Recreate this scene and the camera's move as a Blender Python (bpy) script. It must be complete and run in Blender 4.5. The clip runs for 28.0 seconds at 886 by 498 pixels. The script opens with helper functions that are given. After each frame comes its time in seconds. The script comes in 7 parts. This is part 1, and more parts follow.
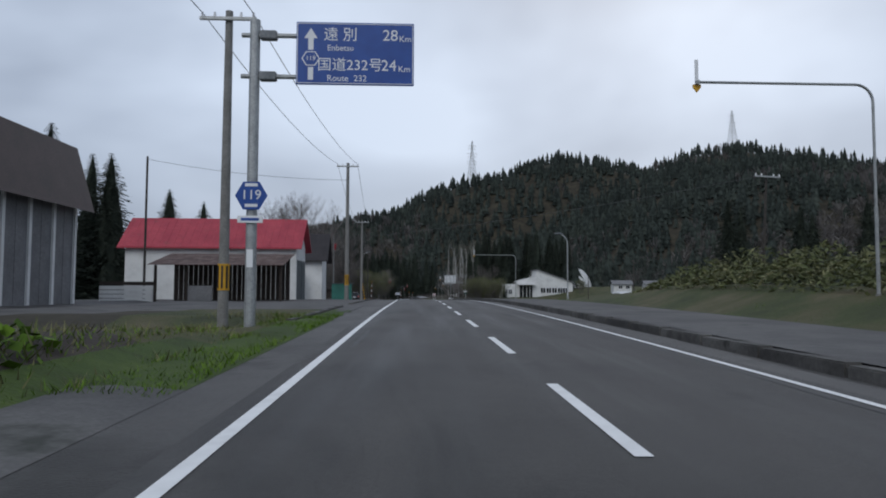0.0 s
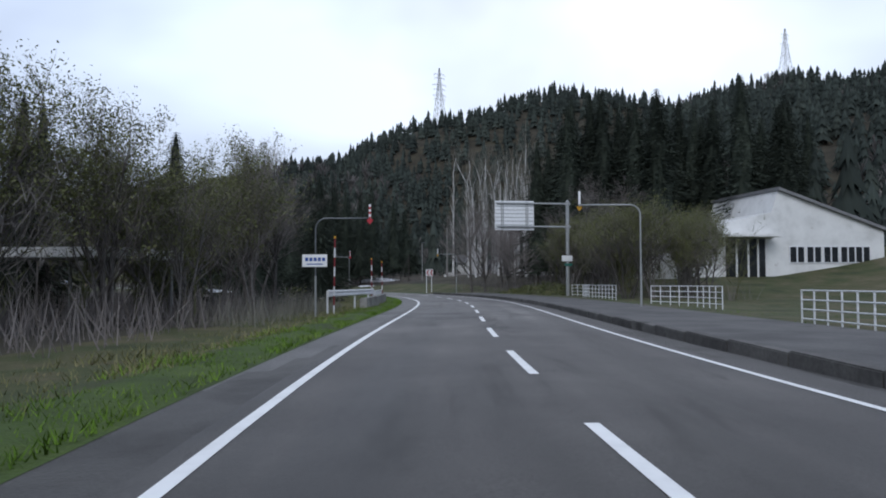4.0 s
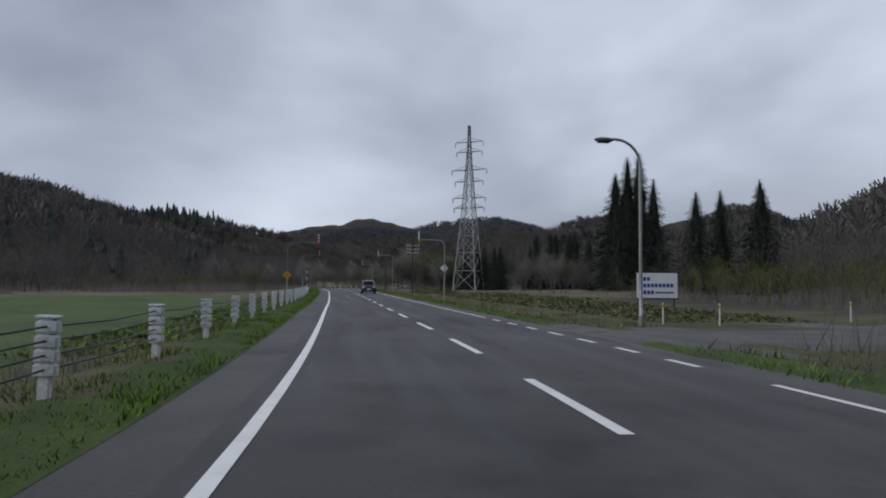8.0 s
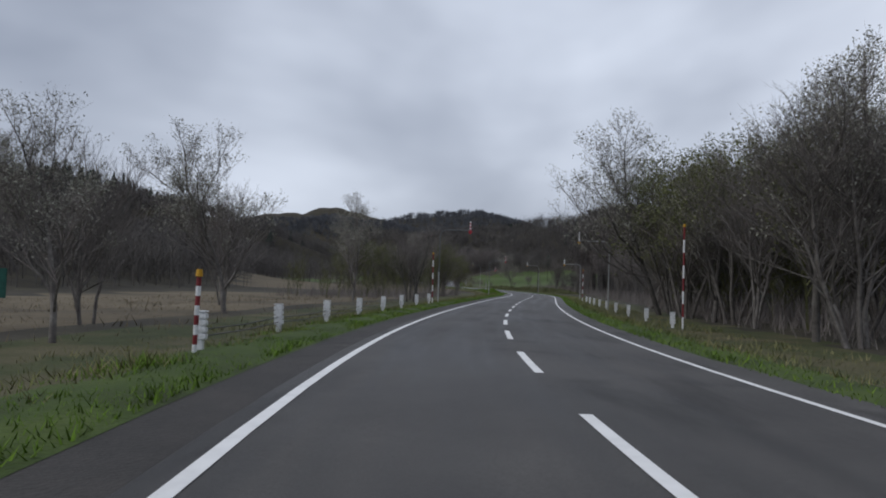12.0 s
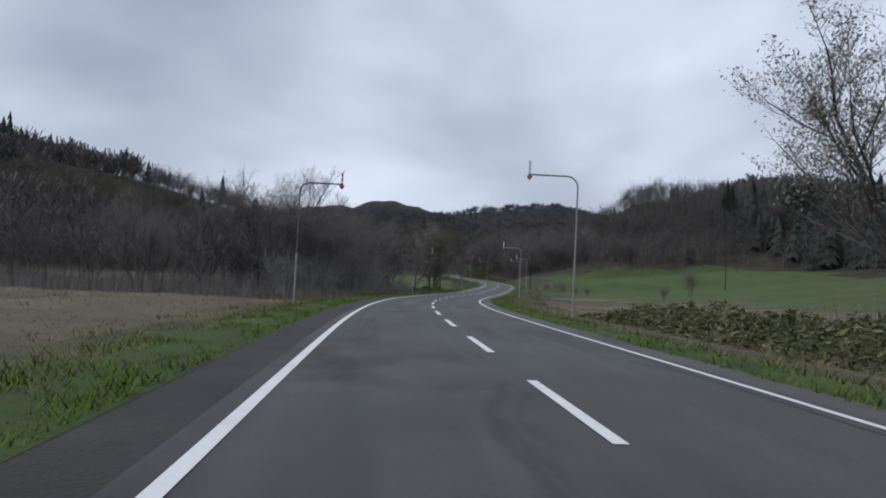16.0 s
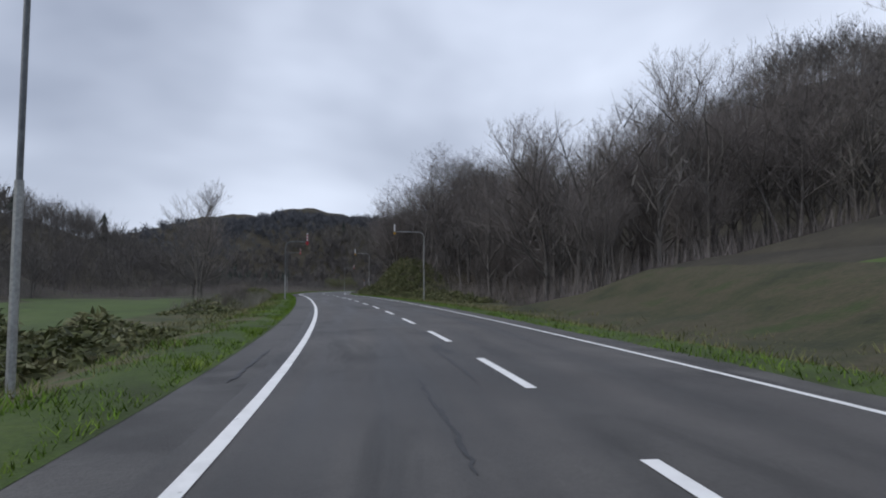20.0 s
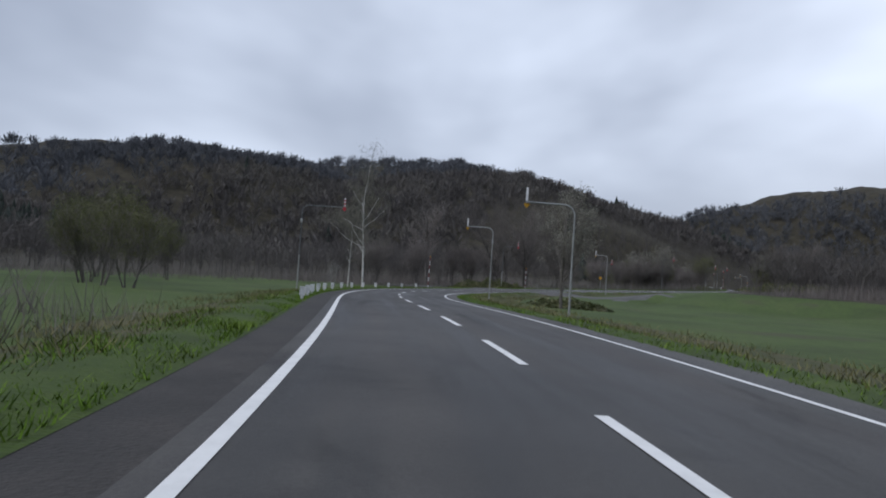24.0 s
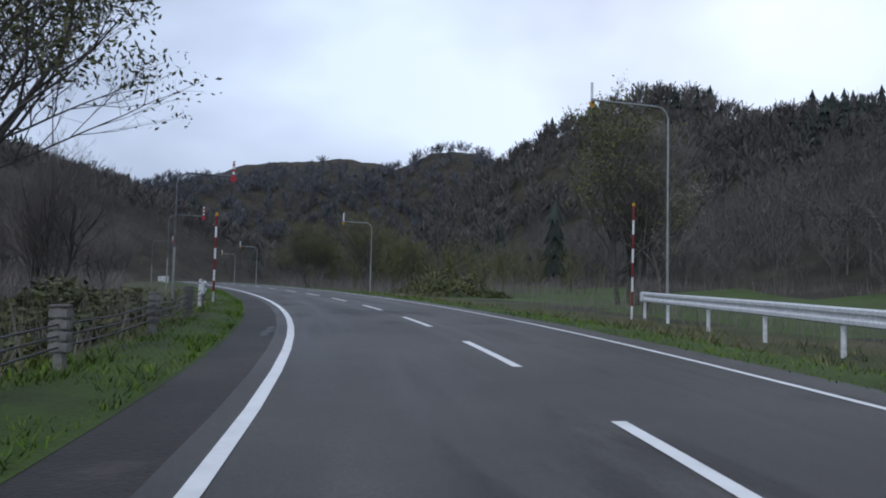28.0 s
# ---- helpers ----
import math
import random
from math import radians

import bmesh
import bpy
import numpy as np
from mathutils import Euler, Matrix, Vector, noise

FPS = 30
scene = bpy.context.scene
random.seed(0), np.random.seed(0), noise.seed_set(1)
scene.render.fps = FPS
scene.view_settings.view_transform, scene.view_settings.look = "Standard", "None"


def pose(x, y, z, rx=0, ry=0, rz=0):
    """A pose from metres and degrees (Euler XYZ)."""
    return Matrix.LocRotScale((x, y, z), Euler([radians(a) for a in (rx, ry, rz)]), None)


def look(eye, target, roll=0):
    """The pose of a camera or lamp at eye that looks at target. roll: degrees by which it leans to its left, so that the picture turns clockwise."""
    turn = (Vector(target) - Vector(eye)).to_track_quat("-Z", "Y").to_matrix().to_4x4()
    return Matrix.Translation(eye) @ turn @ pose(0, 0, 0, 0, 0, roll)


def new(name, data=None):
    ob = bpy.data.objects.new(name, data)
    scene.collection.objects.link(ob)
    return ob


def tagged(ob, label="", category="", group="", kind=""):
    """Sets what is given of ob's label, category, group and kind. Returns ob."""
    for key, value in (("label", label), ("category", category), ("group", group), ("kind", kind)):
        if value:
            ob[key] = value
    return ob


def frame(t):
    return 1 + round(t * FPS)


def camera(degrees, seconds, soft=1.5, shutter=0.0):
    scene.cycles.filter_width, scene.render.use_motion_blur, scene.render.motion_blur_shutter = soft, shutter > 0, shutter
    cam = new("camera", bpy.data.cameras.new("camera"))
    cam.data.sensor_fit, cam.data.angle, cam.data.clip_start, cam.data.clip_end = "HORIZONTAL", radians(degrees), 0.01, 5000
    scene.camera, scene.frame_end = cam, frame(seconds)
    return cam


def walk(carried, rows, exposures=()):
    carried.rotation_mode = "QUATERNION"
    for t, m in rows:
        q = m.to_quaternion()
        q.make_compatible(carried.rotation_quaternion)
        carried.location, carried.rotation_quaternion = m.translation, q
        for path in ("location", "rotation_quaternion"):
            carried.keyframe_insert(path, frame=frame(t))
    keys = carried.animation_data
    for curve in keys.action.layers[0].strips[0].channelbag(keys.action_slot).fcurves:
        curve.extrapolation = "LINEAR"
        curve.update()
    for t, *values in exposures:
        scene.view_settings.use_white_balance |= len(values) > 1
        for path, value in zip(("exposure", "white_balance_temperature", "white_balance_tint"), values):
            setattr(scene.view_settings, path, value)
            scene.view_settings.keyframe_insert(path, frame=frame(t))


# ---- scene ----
# ---------- the road's course, from which all places are taken ----------
HEAD = [-4.62, -2.24, -0.49, 0.46, 0.48, 0.39, 1.21, 1.91, 2.28, 3.14, 3.97, 3.53, 1.13, -2.63, -6.11, -7.50, -5.47, 0.10, 7.97, 16.52, 24.68, 32.86, 41.68, 50.03, 57.09, 61.53, 62.51, 62.36, 62.91, 63.03, 63.05, 63.92, 64.81, 65.10, 63.27, 58.04, 51.61, 46.58, 44.06, 42.88, 42.01, 41.64, 42.51, 45.17, 49.51, 54.49, 58.49, 60.78, 61.24, 59.63, 56.48, 52.89, 50.01, 48.96, 49.28, 49.27, 49.02, 49.81, 52.33, 56.40, 59.87, 61.65, 63.06, 63.81, 64.86, 65.23, 60.31, 52.57, 47.18, 45.31, 46.46, 49.39, 52.05, 51.60, 45.33, 35.64, 25.34, 13.53, 4.37, 1.55, 1.85, 2.57, 5.62, 12.37, 19.87, 24.87, 27.23, 27.84, 27.49, 26.70, 25.83, 25.04, 24.41, 23.96, 23.65, 23.47]
RISE = [-0.31, 0.13, 0.47, 0.55, 0.25, -0.28, -0.82, -1.27, -1.66, -2.03, -2.29, -2.37, -2.45, -2.60, -2.73, -2.79, -2.84, -2.96, -3.19, -3.34, -3.41, -3.47, -3.49, -3.41, -3.26, -3.28, -3.32, -3.23, -2.85, -2.24, -1.60, -0.93, -0.30, 0.25, 0.94, 1.45, 1.65, 1.48, 1.46, 1.91, 2.56, 3.21, 3.74, 4.14, 4.38, 4.51, 4.57, 4.59]
ROWS = [  # seconds, metres along the road, metres right of its middle, yaw from the road, pitch, roll
    (0, -1.81, -1.250, -1.515, 3.365, 0.244),
    (1, 31.95, -1.231, -2.557, 3.047, 0.089),
    (2, 66.81, -1.127, -4.323, 1.637, 0.636),
    (5, 168.79, -1.296, -2.194, 2.074, -0.644),
    (6, 203.09, -1.954, -5.867, 1.703, -0.315),
    (7, 237.81, -1.727, -4.828, 2.301, -0.209),
    (8, 272.92, -1.674, -4.478, 2.551, 0.429),
    (9, 308.58, -1.483, -3.576, 1.602, 0.192),
    (10, 344.06, -1.475, -4.203, 1.956, 2.045),
    (11, 379.29, -1.731, -4.908, 2.593, 3.533),
    (12, 415.13, -1.387, -3.388, 2.644, 2.045),
    (15, 522.92, -1.540, -4.541, 2.678, 0.693),
    (16, 559.75, -1.527, -4.299, 2.803, 2.827),
    (17, 596.57, -1.244, -3.531, 2.450, 0.214),
    (18, 633.93, -1.517, -4.618, 2.750, 0.724),
    (19, 671.90, -1.443, -4.641, 3.692, 1.168),
    (20, 709.15, -1.550, -4.915, 4.370, -0.095),
    (21, 746.16, -1.735, -2.879, 3.594, 3.582),
    (22, 782.42, -1.034, -0.725, 3.405, 0.753),
    (24.5, 871.97, -1.770, -4.328, 2.013, 4.605),
    (25, 889.97, -1.433, -2.971, 1.743, 2.165),
    (26, 925.74, -1.187, -5.359, 2.963, 1.265),
    (27, 962.11, -1.467, -5.235, 4.143, 0.856),
    (28, 1000.56, -1.725, -4.585, 3.194, 1.281),
]
S_FIRST, S_STEP, Z_STEP, LANE, EYE = -30.0, 12.5, 25.0, 2.55, 1.0
DASH, DASH_AT = 5.62, 2.225


def curve(xs, ys, q):
    """Smooth curve through evenly spread points."""
    xs, ys, q = np.asarray(xs, float), np.asarray(ys, float), np.asarray(q, float)
    m = np.gradient(ys, xs)
    i = np.clip(np.searchsorted(xs, q, side="right") - 1, 0, len(xs) - 2)
    w = xs[i + 1] - xs[i]
    u = (q - xs[i]) / w
    return ((2 * u ** 3 - 3 * u ** 2 + 1) * ys[i] + (u ** 3 - 2 * u ** 2 + u) * w * m[i]
            + (3 * u ** 2 - 2 * u ** 3) * ys[i + 1] + (u ** 3 - u ** 2) * w * m[i + 1])


RS = np.arange(-30.0, 1157.0, 1.0)
RH = np.radians(curve(S_FIRST + S_STEP * np.arange(len(HEAD)), HEAD, RS))
RZ = curve(S_FIRST + Z_STEP * np.arange(len(RISE)), RISE, RS)
RX = np.concatenate([[0], np.cumsum((-np.sin(RH[1:]) - np.sin(RH[:-1])) / 2)])
RY = np.concatenate([[0], np.cumsum((np.cos(RH[1:]) + np.cos(RH[:-1])) / 2)])
RX, RY = RX - RX[30], RY - RY[30]


def heading(s):
    return float(np.interp(s, RS, RH))


def on_road(s, d, z=0.0):
    """The place s metres along the road and d metres right of its middle."""
    h = heading(s)
    return Vector((float(np.interp(s, RS, RX)) + d * math.cos(h), float(np.interp(s, RS, RY)) + d * math.sin(h), float(np.interp(s, RS, RZ)) + z))


def on_road_np(s, d):
    h = np.interp(s, RS, RH)
    return np.interp(s, RS, RX) + d * np.cos(h), np.interp(s, RS, RY) + d * np.sin(h), np.interp(s, RS, RZ)


# ---------- the camera and its drive ----------
cam = camera(64.09, 28.0, soft=1.9)
rows, row_t = [], [r[0] for r in ROWS]
for k in range(0, 281, 5):
    t = k / 10
    s = float(curve(row_t, [r[1] for r in ROWS], t))
    d, yaw, pitch, roll = (float(np.interp(t, row_t, [r[j] for r in ROWS])) for j in (2, 3, 4, 5))
    e = on_road(s, d, EYE)
    rows.append((t, pose(e.x, e.y, e.z, 90 + pitch, -roll, math.degrees(heading(s)) + yaw)))
EXPOSE = [(0, -0.12, 6200, 8), (1, -0.06, 6400, 7), (2, 0.14, 6350, 6), (4.5, 0.4, 5950, 10), (5, 0.46, 5900, 10), (6, 0.5, 6050, 10), (7, 0.42, 6400, 10), (7.6, 0.12, 6500, 10), (8, -0.06, 6500, 10), (9, 0.1, 6500, 10), (10, 0.05, 6600, 10), (11, 0.05, 6600, 10),
          (12, 0.08, 6600, 10), (15, 0.22, 6500, 10), (16, 0.22, 6450, 10), (17, 0.34, 6450, 10), (18, 0.4, 6400, 10), (20, 0.3, 6450, 11), (21, 0.5, 6500, 12), (22, 0.32, 6500, 10), (24.5, 0.2, 6350, 10), (25, 0.22, 6350, 10), (26, 0.22, 6100, 10), (27, 0.2, 6000, 10), (28, 0.17, 5900, 10)]
walk(cam, rows, EXPOSE)

# ---------- overcast sky and soft sun ----------
world = bpy.data.worlds.new("overcast_sky")
scene.world = world
world.use_nodes = True
wt = world.node_tree
for n in list(wt.nodes):
    wt.nodes.remove(n)


def wnode(kind, **kw):
    n = wt.nodes.new(kind)
    for key, val in kw.items():
        n.inputs[key].default_value = val
    return n


sky = wt.nodes.new("ShaderNodeTexSky")
sky.sky_type, sky.sun_disc, sky.sun_elevation, sky.sun_rotation = "NISHITA", False, radians(38), radians(20)
sky.air_density, sky.dust_density = 1.0, 3.0
sky_bg = wnode("ShaderNodeBackground", Strength=0.10)
wt.links.new(sky.outputs[0], sky_bg.inputs[0])
coord = wt.nodes.new("ShaderNodeTexCoord")
wmap = wnode("ShaderNodeMapping", Scale=(1.0, 1.0, 1.9))
wt.links.new(coord.outputs["Generated"], wmap.inputs[0])
puff = wnode("ShaderNodeTexNoise", Scale=1.7, Detail=4.0, Roughness=0.45, Distortion=0.15)
wt.links.new(wmap.outputs[0], puff.inputs["Vector"])
ramp = wt.nodes.new("ShaderNodeValToRGB")
ramp.color_ramp.elements[0].position, ramp.color_ramp.elements[0].color = 0.33, (0.25, 0.288, 0.375, 1)
ramp.color_ramp.elements[1].position, ramp.color_ramp.elements[1].color = 0.69, (0.75, 0.825, 0.965, 1)
mid = ramp.color_ramp.elements.new(0.5)
mid.color = (0.445, 0.497, 0.605, 1)
wt.links.new(puff.outputs["Fac"], ramp.inputs[0])
cloud_bg = wnode("ShaderNodeBackground", Strength=1.0)
wt.links.new(ramp.outputs[0], cloud_bg.inputs[0])
wmix = wnode("ShaderNodeMixShader", Fac=0.9)
wout = wt.nodes.new("ShaderNodeOutputWorld")
wt.links.new(sky_bg.outputs[0], wmix.inputs[1])
wt.links.new(cloud_bg.outputs[0], wmix.inputs[2])
wt.links.new(wmix.outputs[0], wout.inputs[0])
sun = new("sun", bpy.data.lights.new("sun", "SUN"))
sun.data.energy, sun.data.angle, sun.data.color = 1.0, radians(40), (1.0, 0.97, 0.93)
sun.matrix_world = look((0, 0, 60), (10, 38, 0))
sun.rotation_euler = Euler((radians(52), 0, radians(-20)))


# ---------- materials ----------
def material(name, colors, rough=0.8, metal=0.0, scale=4.0, bump=0.3, bump_scale=None, detail=6.0, spec=0.4, fine=None, vary=0.0, island=False, translucent=0.0, spot=None):
    """A mottled surface: colors from dark to light over noise, a finer grain, relief, and a change from piece to piece."""
    m = bpy.data.materials.new(name)
    m.use_nodes = True
    nt = m.node_tree
    b = nt.nodes["Principled BSDF"]
    tc = nt.nodes.new("ShaderNodeTexCoord")
    geo = nt.nodes.new("ShaderNodeNewGeometry")
    nz = nt.nodes.new("ShaderNodeTexNoise")
    nz.inputs["Scale"].default_value, nz.inputs["Detail"].default_value, nz.inputs["Roughness"].default_value = scale, detail, 0.6
    nt.links.new(geo.outputs["Position"], nz.inputs["Vector"])
    cr = nt.nodes.new("ShaderNodeValToRGB")
    el = cr.color_ramp.elements
    n = len(colors)
    for i, c in enumerate(colors):
        pos = 0.32 + 0.36 * i / max(1, n - 1)
        e = el[i] if i < 2 else el.new(pos)
        e.position, e.color = pos, (*c, 1)
    nt.links.new(nz.outputs["Fac"], cr.inputs[0])
    col = cr.outputs[0]
    if fine:
        n2 = nt.nodes.new("ShaderNodeTexNoise")
        n2.inputs["Scale"].default_value, n2.inputs["Detail"].default_value = fine, 4.0
        nt.links.new(geo.outputs["Position"], n2.inputs["Vector"])
        mr = nt.nodes.new("ShaderNodeMapRange")
        mr.inputs["From Min"].default_value, mr.inputs["From Max"].default_value = 0.3, 0.7
        mr.inputs["To Min"].default_value, mr.inputs["To Max"].default_value = 0.82, 1.18
        nt.links.new(n2.outputs["Fac"], mr.inputs[0])
        hs = nt.nodes.new("ShaderNodeHueSaturation")
        nt.links.new(mr.outputs[0], hs.inputs["Value"])
        nt.links.new(col, hs.inputs["Color"])
        col = hs.outputs[0]
    if spot:
        n3 = nt.nodes.new("ShaderNodeTexNoise")
        n3.inputs["Scale"].default_value, n3.inputs["Detail"].default_value, n3.inputs["Roughness"].default_value = spot[1], 5.0, 0.65
        nt.links.new(geo.outputs["Position"], n3.inputs["Vector"])
        sr = nt.nodes.new("ShaderNodeMapRange")
        sr.inputs["From Min"].default_value, sr.inputs["From Max"].default_value = spot[2], spot[2] + 0.1
        nt.links.new(n3.outputs["Fac"], sr.inputs[0])
        mx = nt.nodes.new("ShaderNodeMix")
        mx.data_type = "RGBA"
        nt.links.new(sr.outputs[0], mx.inputs["Factor"])
        nt.links.new(col, mx.inputs["A"])
        mx.inputs["B"].default_value = (*spot[0], 1)
        col = mx.outputs["Result"]
    if vary:
        src = geo.outputs["Random Per Island"] if island else None
        if src is None:
            oi = nt.nodes.new("ShaderNodeObjectInfo")
            src = oi.outputs["Random"]
        vr = nt.nodes.new("ShaderNodeMapRange")
        vr.inputs["To Min"].default_value, vr.inputs["To Max"].default_value = 1 - vary, 1 + vary
        nt.links.new(src, vr.inputs[0])
        h2 = nt.nodes.new("ShaderNodeHueSaturation")
        nt.links.new(vr.outputs[0], h2.inputs["Value"])
        nt.links.new(col, h2.inputs["Color"])
        col = h2.outputs[0]
    nt.links.new(col, b.inputs["Base Color"])
    b.inputs["Roughness"].default_value, b.inputs["Metallic"].default_value = rough, metal
    b.inputs["Specular IOR Level"].default_value = spec
    if bump:
        bn = nt.nodes.new("ShaderNodeTexNoise")
        bn.inputs["Scale"].default_value, bn.inputs["Detail"].default_value = bump_scale or scale * 8, 4.0
        nt.links.new(geo.outputs["Position"], bn.inputs["Vector"])
        bp = nt.nodes.new("ShaderNodeBump")
        bp.inputs["Strength"].default_value, bp.inputs["Distance"].default_value = bump, 0.02
        nt.links.new(bn.outputs["Fac"], bp.inputs["Height"])
        nt.links.new(bp.outputs[0], b.inputs["Normal"])
    return m


ASPHALT = material("asphalt", [(0.058, 0.055, 0.053), (0.074, 0.07, 0.067), (0.096, 0.091, 0.086)], 0.62, scale=0.35, fine=45.0, bump=0.35, bump_scale=120, spec=0.28, spot=((0.036, 0.034, 0.034), 0.22, 0.58))
nt = ASPHALT.node_tree
uv = nt.nodes.new("ShaderNodeUVMap")
uv.uv_map = "lane"
mp = nt.nodes.new("ShaderNodeMapping")
mp.inputs["Scale"].default_value = (1.6, 0.09, 1.0)
nt.links.new(uv.outputs[0], mp.inputs[0])
streak = nt.nodes.new("ShaderNodeTexNoise")
streak.inputs["Scale"].default_value, streak.inputs["Detail"].default_value = 1.0, 5.0
nt.links.new(mp.outputs[0], streak.inputs["Vector"])
smr = nt.nodes.new("ShaderNodeMapRange")
smr.inputs["From Min"].default_value, smr.inputs["From Max"].default_value, smr.inputs["To Min"].default_value, smr.inputs["To Max"].default_value = 0.34, 0.66, 0.58, 1.34
nt.links.new(streak.outputs["Fac"], smr.inputs[0])
old = nt.nodes["Principled BSDF"].inputs["Base Color"].links[0].from_socket
shs = nt.nodes.new("ShaderNodeHueSaturation")
sep = nt.nodes.new("ShaderNodeSeparateXYZ")
nt.links.new(uv.outputs[0], sep.inputs[0])
section = nt.nodes.new("ShaderNodeValToRGB")
sdiv = nt.nodes.new("ShaderNodeMath")
sdiv.operation, sdiv.inputs[1].default_value = "DIVIDE", 1100.0
nt.links.new(sep.outputs[1], sdiv.inputs[0])
nt.links.new(sdiv.outputs[0], section.inputs[0])
section.color_ramp.elements[0].position, section.color_ramp.elements[0].color = 0.0, (0.78, 0.78, 0.78, 1)
section.color_ramp.elements[1].position, section.color_ramp.elements[1].color = 1.0, (0.9, 0.9, 0.9, 1)
for at, tone in ((0.06, 0.88), (0.125, 1.0), (0.15, 1.95), (0.238, 1.8), (0.25, 0.78), (0.37, 0.78), (0.385, 0.9), (0.6, 1.0), (0.69, 1.05), (0.71, 0.86), (0.83, 0.8), (0.85, 0.95)):
    section.color_ramp.elements.new(at).color = (tone, tone, tone, 1)
tone_mul = nt.nodes.new("ShaderNodeMath")
tone_mul.operation = "MULTIPLY"
nt.links.new(smr.outputs[0], tone_mul.inputs[0])
nt.links.new(section.outputs[0], tone_mul.inputs[1])
mp2 = nt.nodes.new("ShaderNodeMapping")
mp2.inputs["Scale"].default_value = (0.75, 0.16, 1.0)
nt.links.new(uv.outputs[0], mp2.inputs[0])
damp = nt.nodes.new("ShaderNodeTexNoise")
damp.inputs["Scale"].default_value, damp.inputs["Detail"].default_value, damp.inputs["Roughness"].default_value, damp.inputs["Distortion"].default_value = 1.0, 7.0, 0.62, 0.6
nt.links.new(mp2.outputs[0], damp.inputs["Vector"])
damp_range = nt.nodes.new("ShaderNodeMapRange")
damp_range.interpolation_type = "SMOOTHSTEP"
damp_range.inputs["From Min"].default_value, damp_range.inputs["From Max"].default_value, damp_range.inputs["To Min"].default_value, damp_range.inputs["To Max"].default_value = 0.54, 0.68, 1.0, 0.55
nt.links.new(damp.outputs["Fac"], damp_range.inputs[0])
damp_mul = nt.nodes.new("ShaderNodeMath")
damp_mul.operation = "MULTIPLY"
nt.links.new(tone_mul.outputs[0], damp_mul.inputs[0])
nt.links.new(damp_range.outputs[0], damp_mul.inputs[1])
nt.links.new(damp_mul.outputs[0], shs.inputs["Value"])
nt.links.new(old, shs.inputs["Color"])
nt.links.new(shs.outputs[0], nt.nodes["Principled BSDF"].inputs["Base Color"])
smr2 = nt.nodes.new("ShaderNodeMapRange")
smr2.inputs["From Min"].default_value, smr2.inputs["From Max"].default_value, smr2.inputs["To Min"].default_value, smr2.inputs["To Max"].default_value = 0.34, 0.66, 0.46, 0.7
nt.links.new(streak.outputs["Fac"], smr2.inputs[0])
nt.links.new(smr2.outputs[0], nt.nodes["Principled BSDF"].inputs["Roughness"])
SHOULDER = material("shoulder_asphalt", [(0.048, 0.045, 0.042), (0.068, 0.064, 0.06), (0.09, 0.085, 0.079)], 0.6, scale=0.5, fine=24.0, bump=0.6, bump_scale=45, spot=((0.034, 0.031, 0.028), 0.33, 0.53))
DIRTY_SHOULDER = material("dirty_shoulder", [(0.026, 0.023, 0.021), (0.038, 0.034, 0.031), (0.055, 0.048, 0.043)], 0.75, scale=0.6, fine=20.0, bump=0.8, bump_scale=30, spot=((0.07, 0.062, 0.055), 0.8, 0.62))
PALE_SHOULDER = material("pale_shoulder", [(0.08, 0.076, 0.073), (0.108, 0.103, 0.099), (0.14, 0.134, 0.128)], 0.55, scale=0.5, fine=24.0, bump=0.6, bump_scale=45, spot=((0.06, 0.057, 0.055), 0.33, 0.56))
PAVING = material("old_pavement", [(0.06, 0.058, 0.057), (0.09, 0.087, 0.085), (0.13, 0.125, 0.12)], 0.8, scale=0.6, fine=25.0, bump=0.5, spot=((0.04, 0.042, 0.035), 0.6, 0.6))
PAINT = material("road_paint", [(0.72, 0.72, 0.71), (0.8, 0.8, 0.79), (0.84, 0.84, 0.83)], 0.6, scale=3.0, bump=0.2, spot=((0.2, 0.2, 0.2), 5.0, 0.68))
KERBSTONE = material("weathered_kerb", [(0.05, 0.047, 0.044), (0.085, 0.081, 0.076), (0.12, 0.115, 0.108)], 0.8, scale=1.1, fine=18, bump=0.5, spot=((0.035, 0.034, 0.03), 1.2, 0.56), vary=0.2)
CRACK = material("tar_seal", [(0.018, 0.018, 0.02), (0.03, 0.03, 0.032)], 0.55, scale=5.0, bump=0.2)
CONCRETE = material("concrete", [(0.13, 0.125, 0.115), (0.2, 0.195, 0.185), (0.28, 0.275, 0.26)], 0.85, scale=1.6, fine=20, bump=0.4, spot=((0.07, 0.065, 0.055), 1.4, 0.6))
GRASS = material("verge_grass", [(0.03, 0.036, 0.012), (0.046, 0.058, 0.016), (0.075, 0.07, 0.03), (0.105, 0.09, 0.048)], 0.9, scale=0.5, fine=14, bump=0.9, bump_scale=20)
BRIGHT = material("fresh_grass", [(0.03, 0.044, 0.008), (0.044, 0.074, 0.01), (0.066, 0.098, 0.016)], 0.9, scale=0.8, fine=18, bump=0.9, bump_scale=22)
ROUGH = material("rough_bank", [(0.026, 0.030, 0.013), (0.044, 0.046, 0.02), (0.062, 0.054, 0.03), (0.036, 0.05, 0.014)], 0.95, scale=0.45, fine=7, bump=1.0, bump_scale=9)
PASTURE = material("pasture", [(0.038, 0.06, 0.011), (0.054, 0.09, 0.014), (0.07, 0.1, 0.022)], 0.9, scale=0.2, fine=3, bump=0.9, bump_scale=6, spot=((0.06, 0.066, 0.026), 0.16, 0.58))
